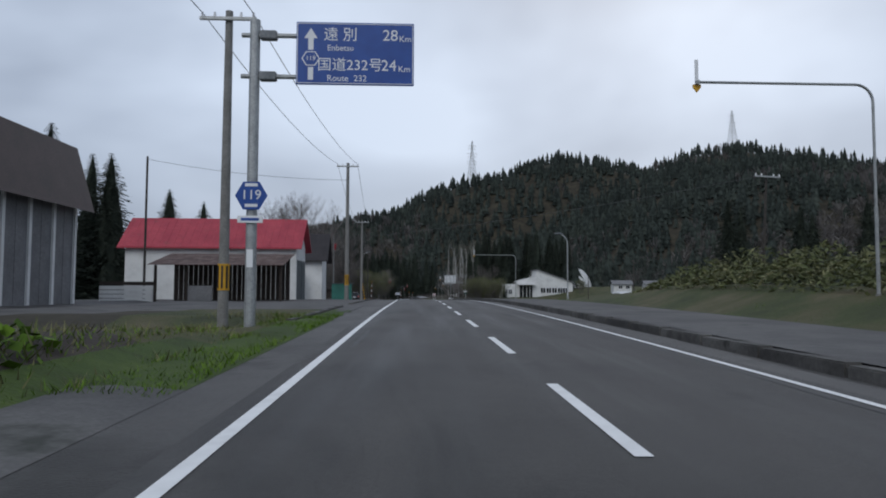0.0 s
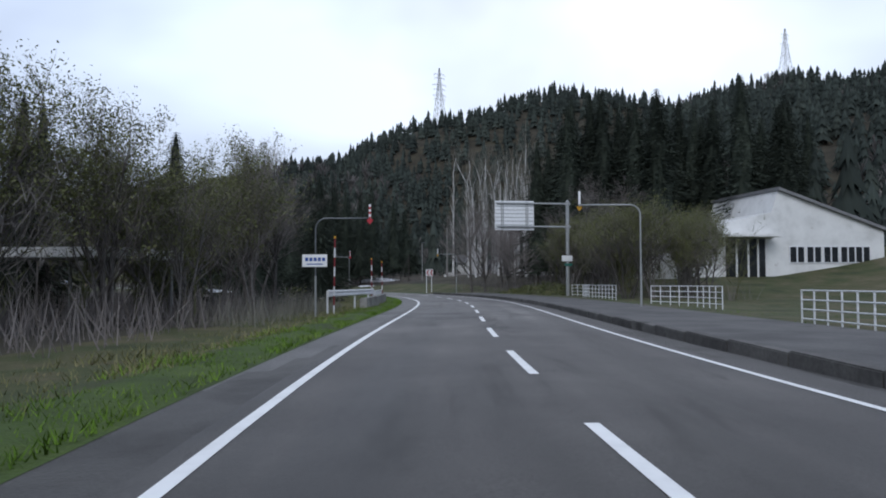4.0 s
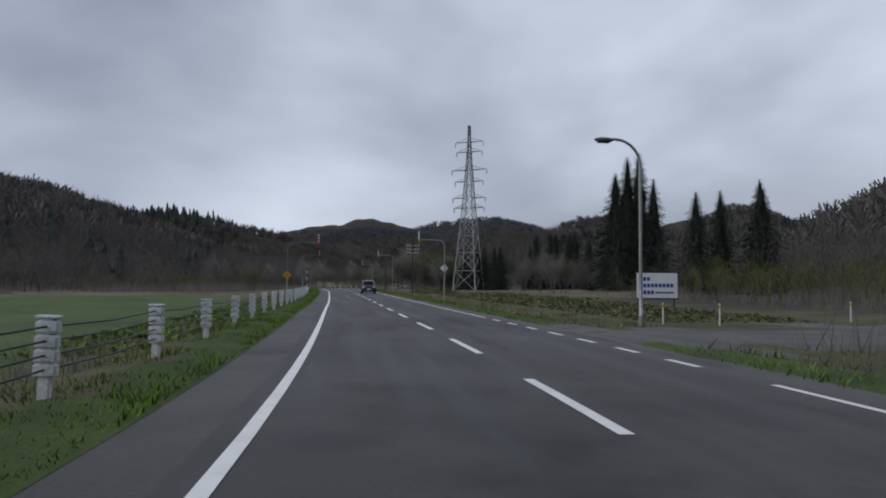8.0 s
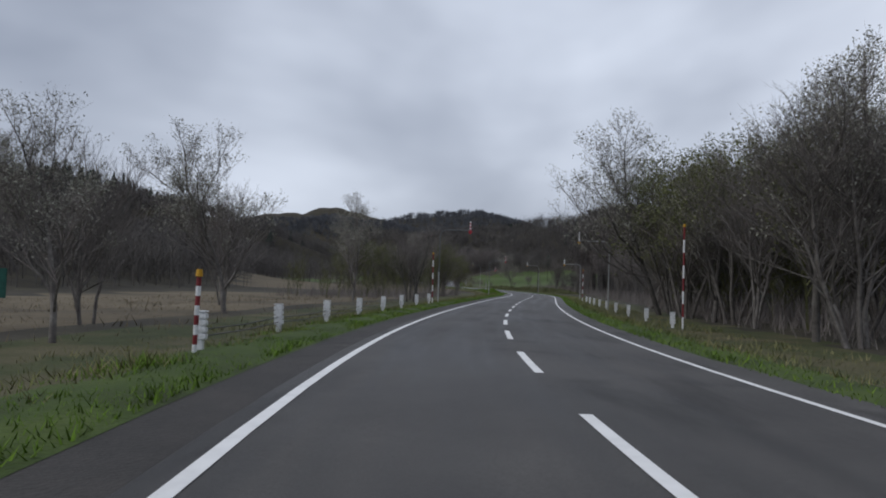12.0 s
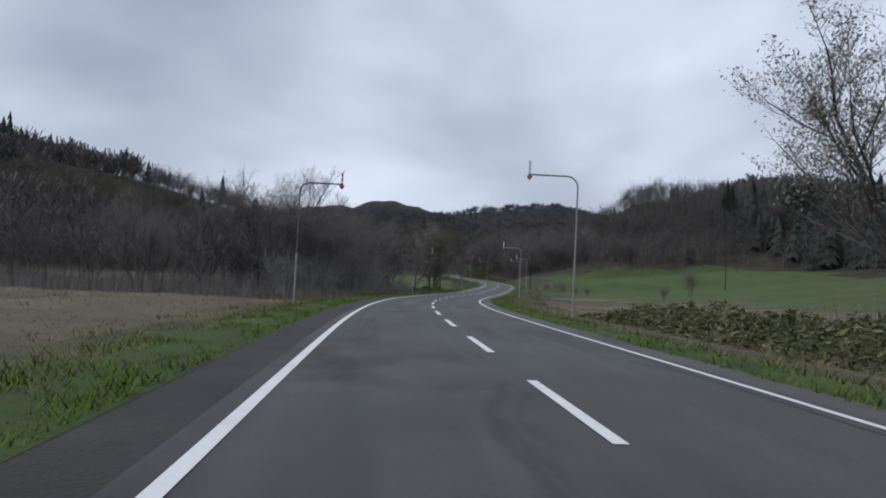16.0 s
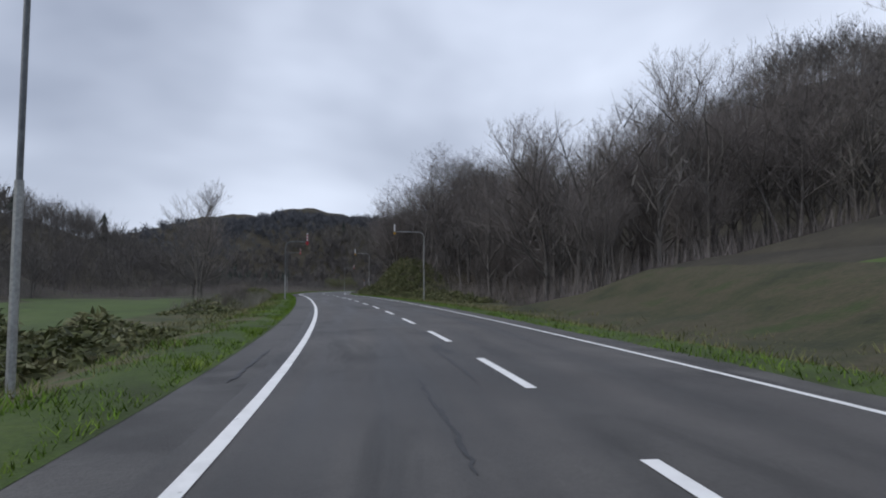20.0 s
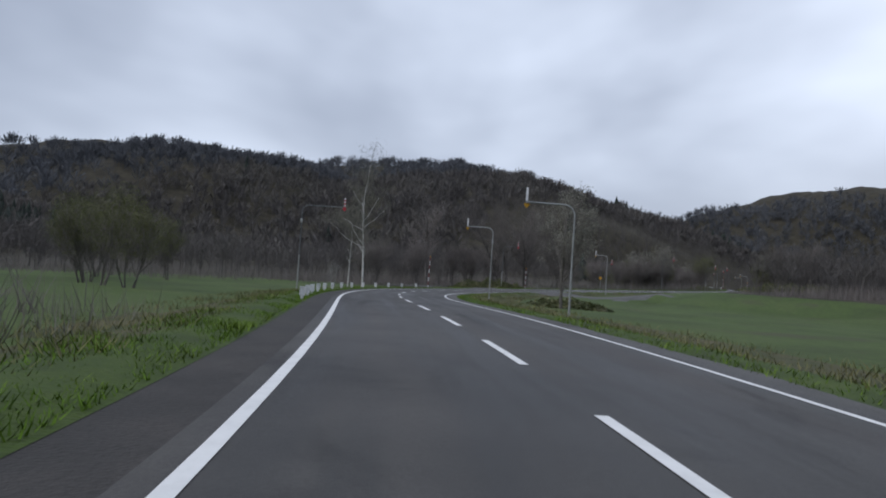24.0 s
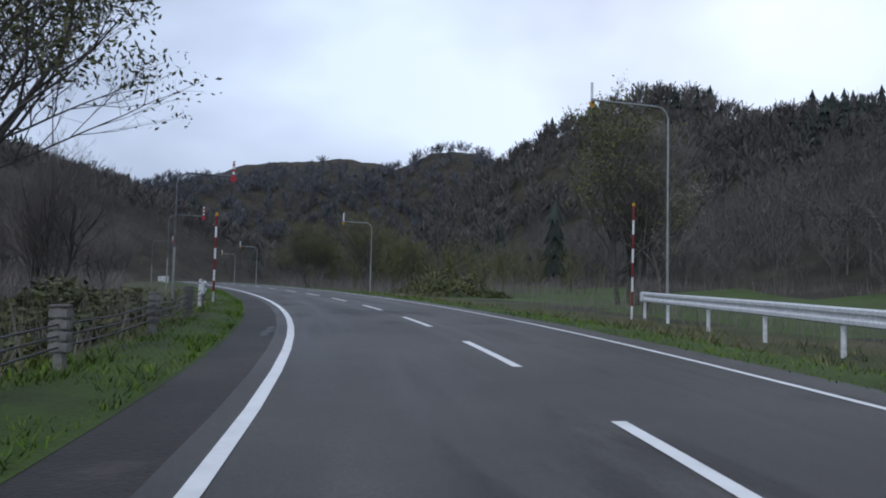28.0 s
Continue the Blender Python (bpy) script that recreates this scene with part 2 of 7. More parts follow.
DRYFIELD = material("dry_field", [(0.075, 0.06, 0.038), (0.12, 0.096, 0.06), (0.165, 0.135, 0.088)], 0.95, scale=0.15, fine=3, bump=0.8, bump_scale=8)
SOIL = material("dark_soil", [(0.025, 0.02, 0.017), (0.045, 0.036, 0.03), (0.07, 0.055, 0.042)], 0.95, scale=0.6, fine=8, bump=1.0, bump_scale=10)
FLOOR = material("woodland_floor", [(0.024, 0.021, 0.014), (0.042, 0.036, 0.024), (0.062, 0.055, 0.034)], 0.95, scale=0.25, fine=3, bump=0.8, bump_scale=6)
SNOW = material("old_snow", [(0.45, 0.45, 0.45), (0.68, 0.69, 0.72), (0.8, 0.82, 0.85)], 0.6, scale=2.2, fine=9, bump=1.0, bump_scale=12, spot=((0.2, 0.18, 0.16), 3.0, 0.62))
STEEL = material("galvanized_steel", [(0.3, 0.31, 0.31), (0.4, 0.41, 0.41)], 0.5, 0.55, scale=6, fine=30, bump=0.1)
DARKSTEEL = material("weathered_pipe", [(0.10, 0.11, 0.12), (0.17, 0.18, 0.19)], 0.5, 0.5, scale=4, fine=20, bump=0.1)
WHITE = material("white_enamel", [(0.62, 0.63, 0.65), (0.76, 0.77, 0.79)], 0.45, scale=5, fine=25, bump=0.1, spot=((0.3, 0.29, 0.28), 6.0, 0.68))
RED = material("red_enamel", [(0.33, 0.018, 0.03), (0.45, 0.03, 0.045)], 0.45, scale=6, bump=0.05)
DARKRED = material("faded_red", [(0.14, 0.016, 0.022), (0.22, 0.025, 0.03)], 0.5, scale=6, bump=0.05)
YELLOW = material("sign_yellow", [(0.5, 0.26, 0.015), (0.62, 0.34, 0.02)], 0.45, scale=6, bump=0.05)
BLACK = material("black_paint", [(0.012, 0.012, 0.013), (0.025, 0.025, 0.026)], 0.5, scale=6, bump=0.1)
BLUE = material("sign_blue", [(0.012, 0.055, 0.26), (0.018, 0.075, 0.33)], 0.4, scale=3, bump=0.03)
WHITESIGN = material("sign_white", [(0.7, 0.71, 0.73), (0.8, 0.81, 0.82)], 0.4, scale=4, bump=0.03)
CONPOLE = material("concrete_pole", [(0.17, 0.165, 0.155), (0.24, 0.235, 0.225)], 0.85, scale=3, fine=25, bump=0.3)
WOODPOLE = material("tarred_wood", [(0.035, 0.03, 0.028), (0.065, 0.057, 0.05)], 0.85, scale=3, fine=18, bump=0.4)
BARK = material("grey_bark", [(0.066, 0.06, 0.055), (0.11, 0.10, 0.093), (0.16, 0.15, 0.14)], 0.9, scale=3, fine=14, bump=0.6, vary=0.25)
PALEBARK = material("pale_bark", [(0.13, 0.125, 0.12), (0.25, 0.245, 0.235)], 0.9, scale=2.5, fine=10, bump=0.5, vary=0.25)
TWIG = material("bare_twigs", [(0.14, 0.123, 0.116), (0.2, 0.18, 0.17)], 0.9, scale=2, bump=0, vary=0.25)
TWIGPALE = material("budding_twigs", [(0.12, 0.115, 0.095), (0.19, 0.185, 0.15)], 0.9, scale=2, bump=0, vary=0.2)
SPRUCEBARK = material("spruce_bark", [(0.034, 0.029, 0.026), (0.055, 0.047, 0.041)], 0.9, scale=3, fine=14, bump=0.6, vary=0.2)
BIRCH = material("birch_bark", [(0.42, 0.41, 0.4), (0.66, 0.65, 0.64)], 0.8, scale=2.5, fine=7, bump=0.3, spot=((0.06, 0.055, 0.05), 5.0, 0.62))
NEEDLE = material("conifer_needles", [(0.03, 0.038, 0.03), (0.04, 0.049, 0.038), (0.052, 0.063, 0.047)], 0.85, scale=1.2, fine=8, bump=0, vary=0.3, spec=0.1)
FARNEEDLE = material("far_conifers", [(0.03, 0.037, 0.033), (0.04, 0.049, 0.043), (0.054, 0.064, 0.053)], 0.9, scale=0.05, bump=0, vary=0.35, island=True, spec=0.1)
FARTWIG = material("far_bare_trees", [(0.08, 0.073, 0.071), (0.105, 0.097, 0.093), (0.135, 0.125, 0.113)], 0.95, scale=0.03, bump=0, vary=0.3, island=True)
LEAF = material("spring_leaves", [(0.07, 0.08, 0.026), (0.11, 0.12, 0.042), (0.165, 0.17, 0.075)], 0.8, scale=1.5, bump=0, vary=0.25, island=True)
# aerial haze put into the colour: paler and bluer than the nearer bare trees
HAZEGREY = material("distant_woods", [(0.085, 0.09, 0.10), (0.105, 0.11, 0.122), (0.13, 0.135, 0.148)], 1.0, scale=0.02, bump=0, vary=0.2, island=True, spec=0.1)
LEAFTHIN = material("far_willow_twigs", [(0.08, 0.083, 0.036), (0.105, 0.11, 0.046), (0.135, 0.135, 0.065)], 0.9, scale=0.1, bump=0, vary=0.25, island=True)
PALELEAF = material("silver_catkins", [(0.2, 0.2, 0.16), (0.33, 0.33, 0.28)], 0.8, scale=1.5, bump=0, vary=0.25, island=True)
SASA = material("bamboo_grass_leaves", [(0.045, 0.06, 0.02), (0.09, 0.10, 0.035), (0.2, 0.19, 0.10)], 0.7, scale=1.2, bump=0, vary=0.45, island=True)
DRYLEAF = material("withered_leaves", [(0.10, 0.078, 0.045), (0.18, 0.148, 0.092)], 0.85, scale=1.5, bump=0, vary=0.4, island=True)
BLADE = material("grass_blades", [(0.065, 0.12, 0.012), (0.10, 0.175, 0.018), (0.155, 0.215, 0.035)], 0.8, scale=0.6, bump=0, vary=0.4, island=True, spec=0.2)
DULLBLADE = material("dull_grass_blades", [(0.085, 0.105, 0.03), (0.14, 0.14, 0.055), (0.22, 0.19, 0.10)], 0.85, scale=0.6, bump=0, vary=0.4, island=True)
WALLWHITE = material("white_wall", [(0.56, 0.56, 0.55), (0.66, 0.66, 0.65), (0.72, 0.72, 0.71)], 0.8, scale=0.8, bump=0.1, spot=((0.38, 0.35, 0.33), 0.9, 0.66))
CREAM = material("cream_panel", [(0.52, 0.5, 0.46), (0.62, 0.6, 0.56)], 0.6, scale=1.0, fine=14, bump=0.1)
GREYWALL = material("grey_siding", [(0.14, 0.14, 0.145), (0.2, 0.2, 0.205)], 0.7, scale=1.0, fine=12, bump=0.2)
REDROOF = material("red_sheet_roof", [(0.3, 0.03, 0.05), (0.42, 0.055, 0.075)], 0.5, scale=0.7, fine=9, bump=0.15, spot=((0.22, 0.06, 0.06), 1.6, 0.62))
BROWNROOF = material("brown_sheet_roof", [(0.04, 0.024, 0.022), (0.06, 0.035, 0.032)], 0.55, scale=0.8, fine=10, bump=0.15)
BLACKROOF = material("black_sheet_roof", [(0.022, 0.019, 0.02), (0.036, 0.03, 0.032)], 0.6, scale=0.8, fine=10, bump=0.15)
RUST = material("rusty_sheet", [(0.05, 0.028, 0.022), (0.10, 0.06, 0.05), (0.16, 0.12, 0.11)], 0.8, scale=1.8, fine=9, bump=0.3)
OLDWOOD = material("old_boards", [(0.025, 0.02, 0.018), (0.05, 0.04, 0.035)], 0.9, scale=2, fine=12, bump=0.4)
GREENSHEET = material("green_sheet", [(0.02, 0.10, 0.08), (0.03, 0.15, 0.12)], 0.5, scale=1.5, fine=10, bump=0.1)
SHUTTER = material("steel_shutter", [(0.09, 0.10, 0.11), (0.14, 0.155, 0.165)], 0.5, 0.3, scale=1.5, fine=10, bump=0.1)
GLASS = material("window_glass", [(0.012, 0.014, 0.017), (0.02, 0.023, 0.027)], 0.08, scale=1.0, bump=0, spec=0.6)
CARPAINT = material("black_car_paint", [(0.006, 0.006, 0.007), (0.01, 0.01, 0.011)], 0.15, scale=2.0, bump=0, spec=0.6)
RUBBER = material("tyre_rubber", [(0.012, 0.012, 0.012), (0.022, 0.022, 0.022)], 0.8, scale=8, bump=0.2)
LAMPRED = material("lamp_lens", [(0.35, 0.06, 0.05), (0.45, 0.12, 0.1)], 0.2, scale=8, bump=0)
WIRE = material("cable", [(0.05, 0.05, 0.055), (0.08, 0.08, 0.085)], 0.6, scale=3, bump=0)


# ---------- building helpers ----------
def thing(name, m, label="", category="", group="", kind=""):
    ob = new(name)
    ob.matrix_world = m
    ob.empty_display_size = 0.2
    return tagged(ob, label, category, group, kind)


def mesh_of(bm, name, mats):
    me = bpy.data.meshes.new(name)
    bm.to_mesh(me)
    bm.free()
    for mt in (mats if isinstance(mats, (list, tuple)) else [mats]):
        me.materials.append(mt)
    return me


def part(name, bm, mat, parent, label=""):
    ob = new(name, bm if isinstance(bm, bpy.types.Mesh) else mesh_of(bm, name, mat))
    ob.parent = parent
    if label:
        ob["label"] = label
    return ob


def raw_mesh(name, verts, faces, mats, index=None, smooth=False):
    me = bpy.data.meshes.new(name)
    verts = np.asarray(verts, np.float32).reshape(-1, 3)
    faces = np.asarray(faces, np.int32)
    n, k = faces.shape
    me.vertices.add(len(verts))
    me.vertices.foreach_set("co", verts.ravel())
    me.loops.add(n * k)
    me.loops.foreach_set("vertex_index", faces.ravel())
    me.polygons.add(n)
    me.polygons.foreach_set("loop_start", np.arange(0, n * k, k, dtype=np.int32))
    for mt in (mats if isinstance(mats, (list, tuple)) else [mats]):
        me.materials.append(mt)
    if index is not None:
        me.polygons.foreach_set("material_index", np.asarray(index, np.int32))
    if smooth:
        me.polygons.foreach_set("use_smooth", np.ones(n, bool))
    me.update(calc_edges=True)
    me.validate()
    return me


def box(x0, x1, y0, y1, z0, z1, bevel=0.0, bm=None):
    own = bm or bmesh.new()
    r = bmesh.ops.create_cube(own, size=1, matrix=Matrix.Translation(((x0 + x1) / 2, (y0 + y1) / 2, (z0 + z1) / 2)) @ Matrix.Diagonal((x1 - x0, y1 - y0, z1 - z0, 1)))
    if bevel:
        bmesh.ops.bevel(own, geom=list({e for v in r["verts"] for e in v.link_edges}), offset=bevel, segments=2, affect="EDGES")
    return own


def rod(a, b, r0, r1=None, n=8, bm=None):
    own = bm or bmesh.new()
    a, b = Vector(a), Vector(b)
    q = (b - a).to_track_quat("Z", "Y").to_matrix().to_4x4()
    bmesh.ops.create_cone(own, cap_ends=True, segments=n, radius1=r0, radius2=r0 if r1 is None else r1, depth=(b - a).length, matrix=Matrix.Translation((a + b) / 2) @ q)
    return own


def pipe(points, r, n=8, bm=None):
    """A bent pipe through points."""
    own = bm or bmesh.new()
    pts = [Vector(p) for p in points]
    rings = []
    for i, p in enumerate(pts):
        tan = (pts[min(i + 1, len(pts) - 1)] - pts[max(i - 1, 0)]).normalized()
        up = Vector((0, 1, 0)) if abs(tan.y) < 0.9 else Vector((1, 0, 0))
        a = tan.cross(up).normalized()
        b = tan.cross(a)
        rr = r[i] if isinstance(r, (list, tuple)) else r
        rings.append([own.verts.new(p + rr * (math.cos(2 * math.pi * j / n) * a + math.sin(2 * math.pi * j / n) * b)) for j in range(n)])
    for u, v in zip(rings, rings[1:]):
        for j in range(n):
            own.faces.new((u[j], u[(j + 1) % n], v[(j + 1) % n], v[j]))
    own.faces.new(rings[0])
    own.faces.new(rings[-1][::-1])
    for f in own.faces:
        f.smooth = True
    return own


def prism(outline, y0, y1, bm=None):
    """A solid with an outline in x and z, from y0 to y1."""
    own = bm or bmesh.new()
    a = [own.verts.new((x, y0, z)) for x, z in outline]
    b = [own.verts.new((x, y1, z)) for x, z in outline]
    n = len(outline)
    own.faces.new(a)
    own.faces.new(b[::-1])
    for i in range(n):
        own.faces.new((a[i], b[i], b[(i + 1) % n], a[(i + 1) % n]))
    bmesh.ops.recalc_face_normals(own, faces=own.faces)
    return own


def lettering(name, text, size, mat, m, parent, depth=0.004):
    cu = bpy.data.curves.new(name, "FONT")
    cu.body, cu.size, cu.extrude, cu.align_x, cu.align_y = text, size, depth, "CENTER", "CENTER"
    tmp = bpy.data.objects.new("tmp_text", cu)
    scene.collection.objects.link(tmp)
    me = bpy.data.meshes.new_from_object(tmp.evaluated_get(bpy.context.evaluated_depsgraph_get()))
    bpy.data.objects.remove(tmp)
    me.materials.clear()
    me.materials.append(mat)
    ob = new(name, me)
    ob.parent = parent
    ob.matrix_local = m
    return ob


# ---------- the land ----------
def ramp01(v, a, b):
    u = np.clip((v - a) / (b - a), 0, 1)
    return u * u * (3 - 2 * u)


# rises beside the road: first and last metre along it, where they start and end to the side, height
BANKS = [(112, 214, 27, 50, 3.2), (-30, 10, -4.6, -5.5, 0.62), (-30, 34, 7.4, 10.5, 0.95), (186, 232, 8.0, 22, 1.6), (214, 262, 6.0, 13, 0.45), (228, 300, 14, 40, 1.5),
         (596, 725, 9, 60, 4.2), (640, 740, 60, 95, 3.0), (688, 742, 6.5, 12.5, 1.7), (726, 800, 9, 30, 4.0), (784, 830, 5.8, 9.5, 3.0),
         (934, 985, 7, 21, 1.5), (1000, 1100, 9, 60, 1.5), (566, 600, 8, 30, 0.5), (300, 420, 20, 60, 0.8), (772, 800, -26, -50, 8.5)]
# hills: x, y, height, reach
HILLS = [(95, 554, 88, 190), (191, 386, 59, 190), (-21, 492, 39, 150), (-58, 507, 37, 140), (292, 256, 45, 190), (223, 499, 87, 180), (-449, 237, 43, 190),
         (-200, 100, 22, 160), (-627, 395, 36, 165), (-654, 460, 16, 135), (-852, 565, 31, 150), (-406, 646, 26, 92), (-445, 592, 21, 74),
         (-225, 580, 20, 125), (-152, 523, 6, 120), (-272, 735, 27, 160), (-927, 788, 56, 175), (-792, 882, 48, 165), (-761, 972, 37, 140), (-474, 735, 46, 120),
         (-464, 953, 49, 142), (-508, 1027, 71, 130), (-581, 1201, 82, 160), (-726, 1265, 92, 240), (-969, 1032, 94, 260), (-1077, 743, 66, 250),
         (-510, 440, 16, 80), (-420, 900, 22, 90), (-1120, 880, 86, 200), (-560, 400, 16, 90), (-592, 522, 16, 50), (-565, 535, 11, 36), (-540, 545, 8, 28), (-520, 548, 6, 22),
         (-330, 250, 20, 110), (-380, 300, 13, 110), (-290, 270, 13, 90), (-350, 350, 6, 90)]
GRID_X = np.concatenate([[-4200, -3000, -2200, -1700, -1400], np.arange(-1200, 480, 6.0), [520, 600, 760, 1000, 1500, 2500, 4200]])
GRID_Y = np.concatenate([[-3500, -2200, -1400, -900, -600, -420], np.arange(-300, 1320, 6.0), [1400, 1560, 1800, 2300, 3200, 4800]])


def nearest_road(x, y):
    """Metres along the road and to its right, for many places."""
    x, y = np.asarray(x, float).ravel(), np.asarray(y, float).ravel()
    step = 4
    qx, qy, qs = RX[::step], RY[::step], RS[::step]
    s, d = np.empty(len(x)), np.empty(len(x))
    for a in range(0, len(x), 20000):
        xa, ya = x[a:a + 20000], y[a:a + 20000]
        i = ((xa[:, None] - qx[None]) ** 2 + (ya[:, None] - qy[None]) ** 2).argmin(1)
        h = np.interp(qs[i], RS, RH)
        dx, dy = xa - qx[i], ya - qy[i]
        along = np.clip(-np.sin(h) * dx + np.cos(h) * dy, -4, 4)
        s[a:a + 20000] = qs[i] + along
        side = np.cos(h) * dx + np.sin(h) * dy
        d[a:a + 20000] = np.sign(side) * np.hypot(dx, dy) * np.where(np.hypot(dx, dy) > 6, 1, np.abs(side) / np.maximum(np.hypot(dx, dy), 1e-6))
    return s, d


def waves(x, y):
    return (np.sin(x * 0.21 + 1.3 * np.sin(y * 0.13)) + np.sin(y * 0.17 + 1.7 * np.sin(x * 0.11)) + 0.6 * np.sin(x * 0.55 + y * 0.43) + 0.5 * np.sin(x * 0.9 - y * 0.77)) / 3


def land(s, d, x, y):
    """Height of the land."""
    a = np.abs(d)
    z = np.interp(s, RS, RZ)
    side = np.where(d < 0, ramp01(a, 4.2, 6.4) * 0.30, ramp01(a, 3.7, 5.8) * 0.22)
    walkway = (d > 0) & (s < 204)
    side = np.where(walkway, 0.03 - 0.10 * ramp01(a, 7.0, 7.4) + 0.10 * ramp01(a, 8, 10), side)
    apron = (d < 0) & (s > 18) & (s < 122)
    side = np.where(apron, 0.03, side)
    h = z - side - 0.25 * ramp01(a, 10, 40)
    for s0, s1, d0, d1, up in BANKS:
        on = ramp01(s, s0 - 7, s0 + 5) * (1 - ramp01(s, s1 - 5, s1 + 7))
        away = ramp01(a, abs(d0), abs(d1)) * ((d < 0) == (d0 < 0))
        h = h + up * on * away
    hill = np.zeros_like(h)
    for cx, cy, up, reach in HILLS:
        r2 = ((x - cx) ** 2 + (y - cy) ** 2) / reach ** 2
        hill = np.maximum(hill, up * np.maximum(0, 1 - r2) ** 1.6) + 0.25 * np.minimum(hill, up * np.maximum(0, 1 - r2) ** 1.6)
    far_bank = (d > 0) & (s > 930)
    h = h + hill * np.where(far_bank, ramp01(a, 30, 88), ramp01(a, 26, 70)) * (1 + 0.06 * waves(x * 0.3, y * 0.3))
    return h + 0.12 * waves(x, y) * ramp01(a, 6, 14)


def land_at(s, d):
    p = on_road(s, d)
    return float(land(np.array([s]), np.array([d]), np.array([p.x]), np.array([p.y]))[0])


def spot(s, d, sink=0.03):
    """A place on the land beside the road."""
    p = on_road(s, d)
    return Vector((p.x, p.y, land_at(s, d) - sink))


def stand(s, d, turn=0.0, sink=0.03):
    """Pose on the land, its y axis along the road, turned by some degrees."""
    p = spot(s, d, sink)
    return pose(p.x, p.y, p.z, 0, 0, math.degrees(heading(s)) + turn)


# what covers the land: first and last metre, from and to at the side, kind (0 verge, 1 pasture, 2 dry field, 3 soil, 4 woodland, 5 paving, 7 rough bank)
COVER = [(272, 350, -60, -7, 1), (350, 400, -40, -7, 2), (418, 480, -30, -11, 2), (524, 598, -48, -6.6, 2), (524, 549, -10.5, -6.3, 3), (640, 688, -70, -8.5, 1), (700, 778, -44, -9, 1), (800, 858, -30, -9, 1), (858, 926, -34, -6.5, 1),
         (342, 425, 7, 44, 2), (566, 632, 6.5, 24, 2), (592, 640, 22, 70, 1), (632, 726, 8, 58, 1), (726, 745, 7, 9, 1), (858, 936, 7, 50, 1), (938, 985, 6.4, 19, 1), (1003, 1100, 10, 34, 1), (0, 206, 8.6, 60, 0), (24, 124, -40, -3.3, 5), (7, 24, -7.5, -3.3, 0), (-30, 24, -40, -12, 5), (-30, 8, -5.7, -5.0, 3), (-30, 206, 3.0, 7.2, 5), (118, 140, -12, -5, 0), (292, 345, 6, 22, 0), (198, 240, 5, 13, 0), (238, 276, 4.9, 14, 7), (780, 832, 5.4, 14, 4), (706, 748, 5.4, 12.5, 7), (628, 664, 5.4, 10.5, 7), (640, 652, 8.5, 15, 2), (-30, 4.5, -4.55, -3.0, 5), (762, 810, -62, -25, 4), (284.5, 291, 2.9, 6.2, 5), (286, 292.5, 6.2, 12.5, 5), (289.5, 296.5, 12.5, 20, 5), (293, 301, 20, 34, 5), (931.2, 936.5, -7.5, -2.9, 5), (931.5, 935.8, -22, -7.5, 5), (930.5, 939, 2.9, 6, 5), (931.5, 937.5, 6, 16, 5)]


def cover(s, d):
    k = np.full(len(s), 4)
    k[np.abs(d) < 9] = 0
    k[(np.abs(d) < 8)] = 0
    for s0, s1, d0, d1, kind in COVER:
        k[(s > s0) & (s < s1) & (d > d0) & (d < d1)] = kind
    return k


COVERS = [GRASS, PASTURE, DRYFIELD, SOIL, FLOOR, PAVING, BRIGHT, ROUGH]

gx, gy = np.meshgrid(GRID_X, GRID_Y)
ls, ld = nearest_road(gx, gy)
lz = land(ls, ld, gx.ravel(), gy.ravel())
lz = lz - 0.5 * (1 - ramp01(np.abs(ld), 12, 17))
nx, ny = len(GRID_X), len(GRID_Y)
ii = (np.arange(ny - 1)[:, None] * nx + np.arange(nx - 1)[None]).ravel()
quads = np.stack([ii, ii + 1, ii + nx + 1, ii + nx], 1)
cx, cy = gx.ravel()[quads].mean(1), gy.ravel()[quads].mean(1)
fs, fd = nearest_road(cx, cy)
ground = new("ground", raw_mesh("ground", np.stack([gx.ravel(), gy.ravel(), lz], 1), quads, COVERS, cover(fs + 1.5 * waves(cx, cy), fd + 0.8 * waves(cy, cx)), True))
tagged(ground, "valley floor and hillsides with fields, scrub and woodland soil", "ground", kind="structure")


def strip(name, s0, s1, ds, lats, heights, mats, chooser, label, category, bend=None):
    """A band along the road: places at the side, and their heights."""
    ss = np.arange(s0, s1 + ds / 2, ds)
    S, D = np.meshgrid(ss, lats, indexing="ij")
    if bend is not None:
        D = D + bend(S, D)
    x, y, z = on_road_np(S.ravel(), D.ravel())
    zz = heights(S.ravel(), D.ravel(), x, y, z)
    n = len(lats)
    i = (np.arange(len(ss) - 1)[:, None] * n + np.arange(n - 1)[None]).ravel()
    f = np.stack([i, i + 1, i + n + 1, i + n], 1)
    index = None if chooser is None else chooser(S.ravel()[f].mean(1), D.ravel()[f].mean(1))
    me = raw_mesh(name, np.stack([x, y, zz], 1), f, mats, index, True)
    if name == "road":
        lay = me.uv_layers.new(name="lane")
        vi = np.empty(len(me.loops), np.int32)
        me.loops.foreach_get("vertex_index", vi)
        lay.data.foreach_set("uv", np.stack([D.ravel()[vi], S.ravel()[vi]], 1).astype(np.float32).ravel())
    ob = new(name, me)
    return tagged(ob, label, category, kind="structure")


def crown(s, d, x, y, z):
    return z + 0.0 * s - 0.012 * np.abs(d)


def ragged(amount, rate, edge):
    def f(S, D):
        w = np.sin(S * rate) + 0.7 * np.sin(S * rate * 2.3 + 1.1) + 0.5 * np.sin(S * rate * 5.1 + 0.4)
        return amount * w * (np.abs(D) == edge)
    return f


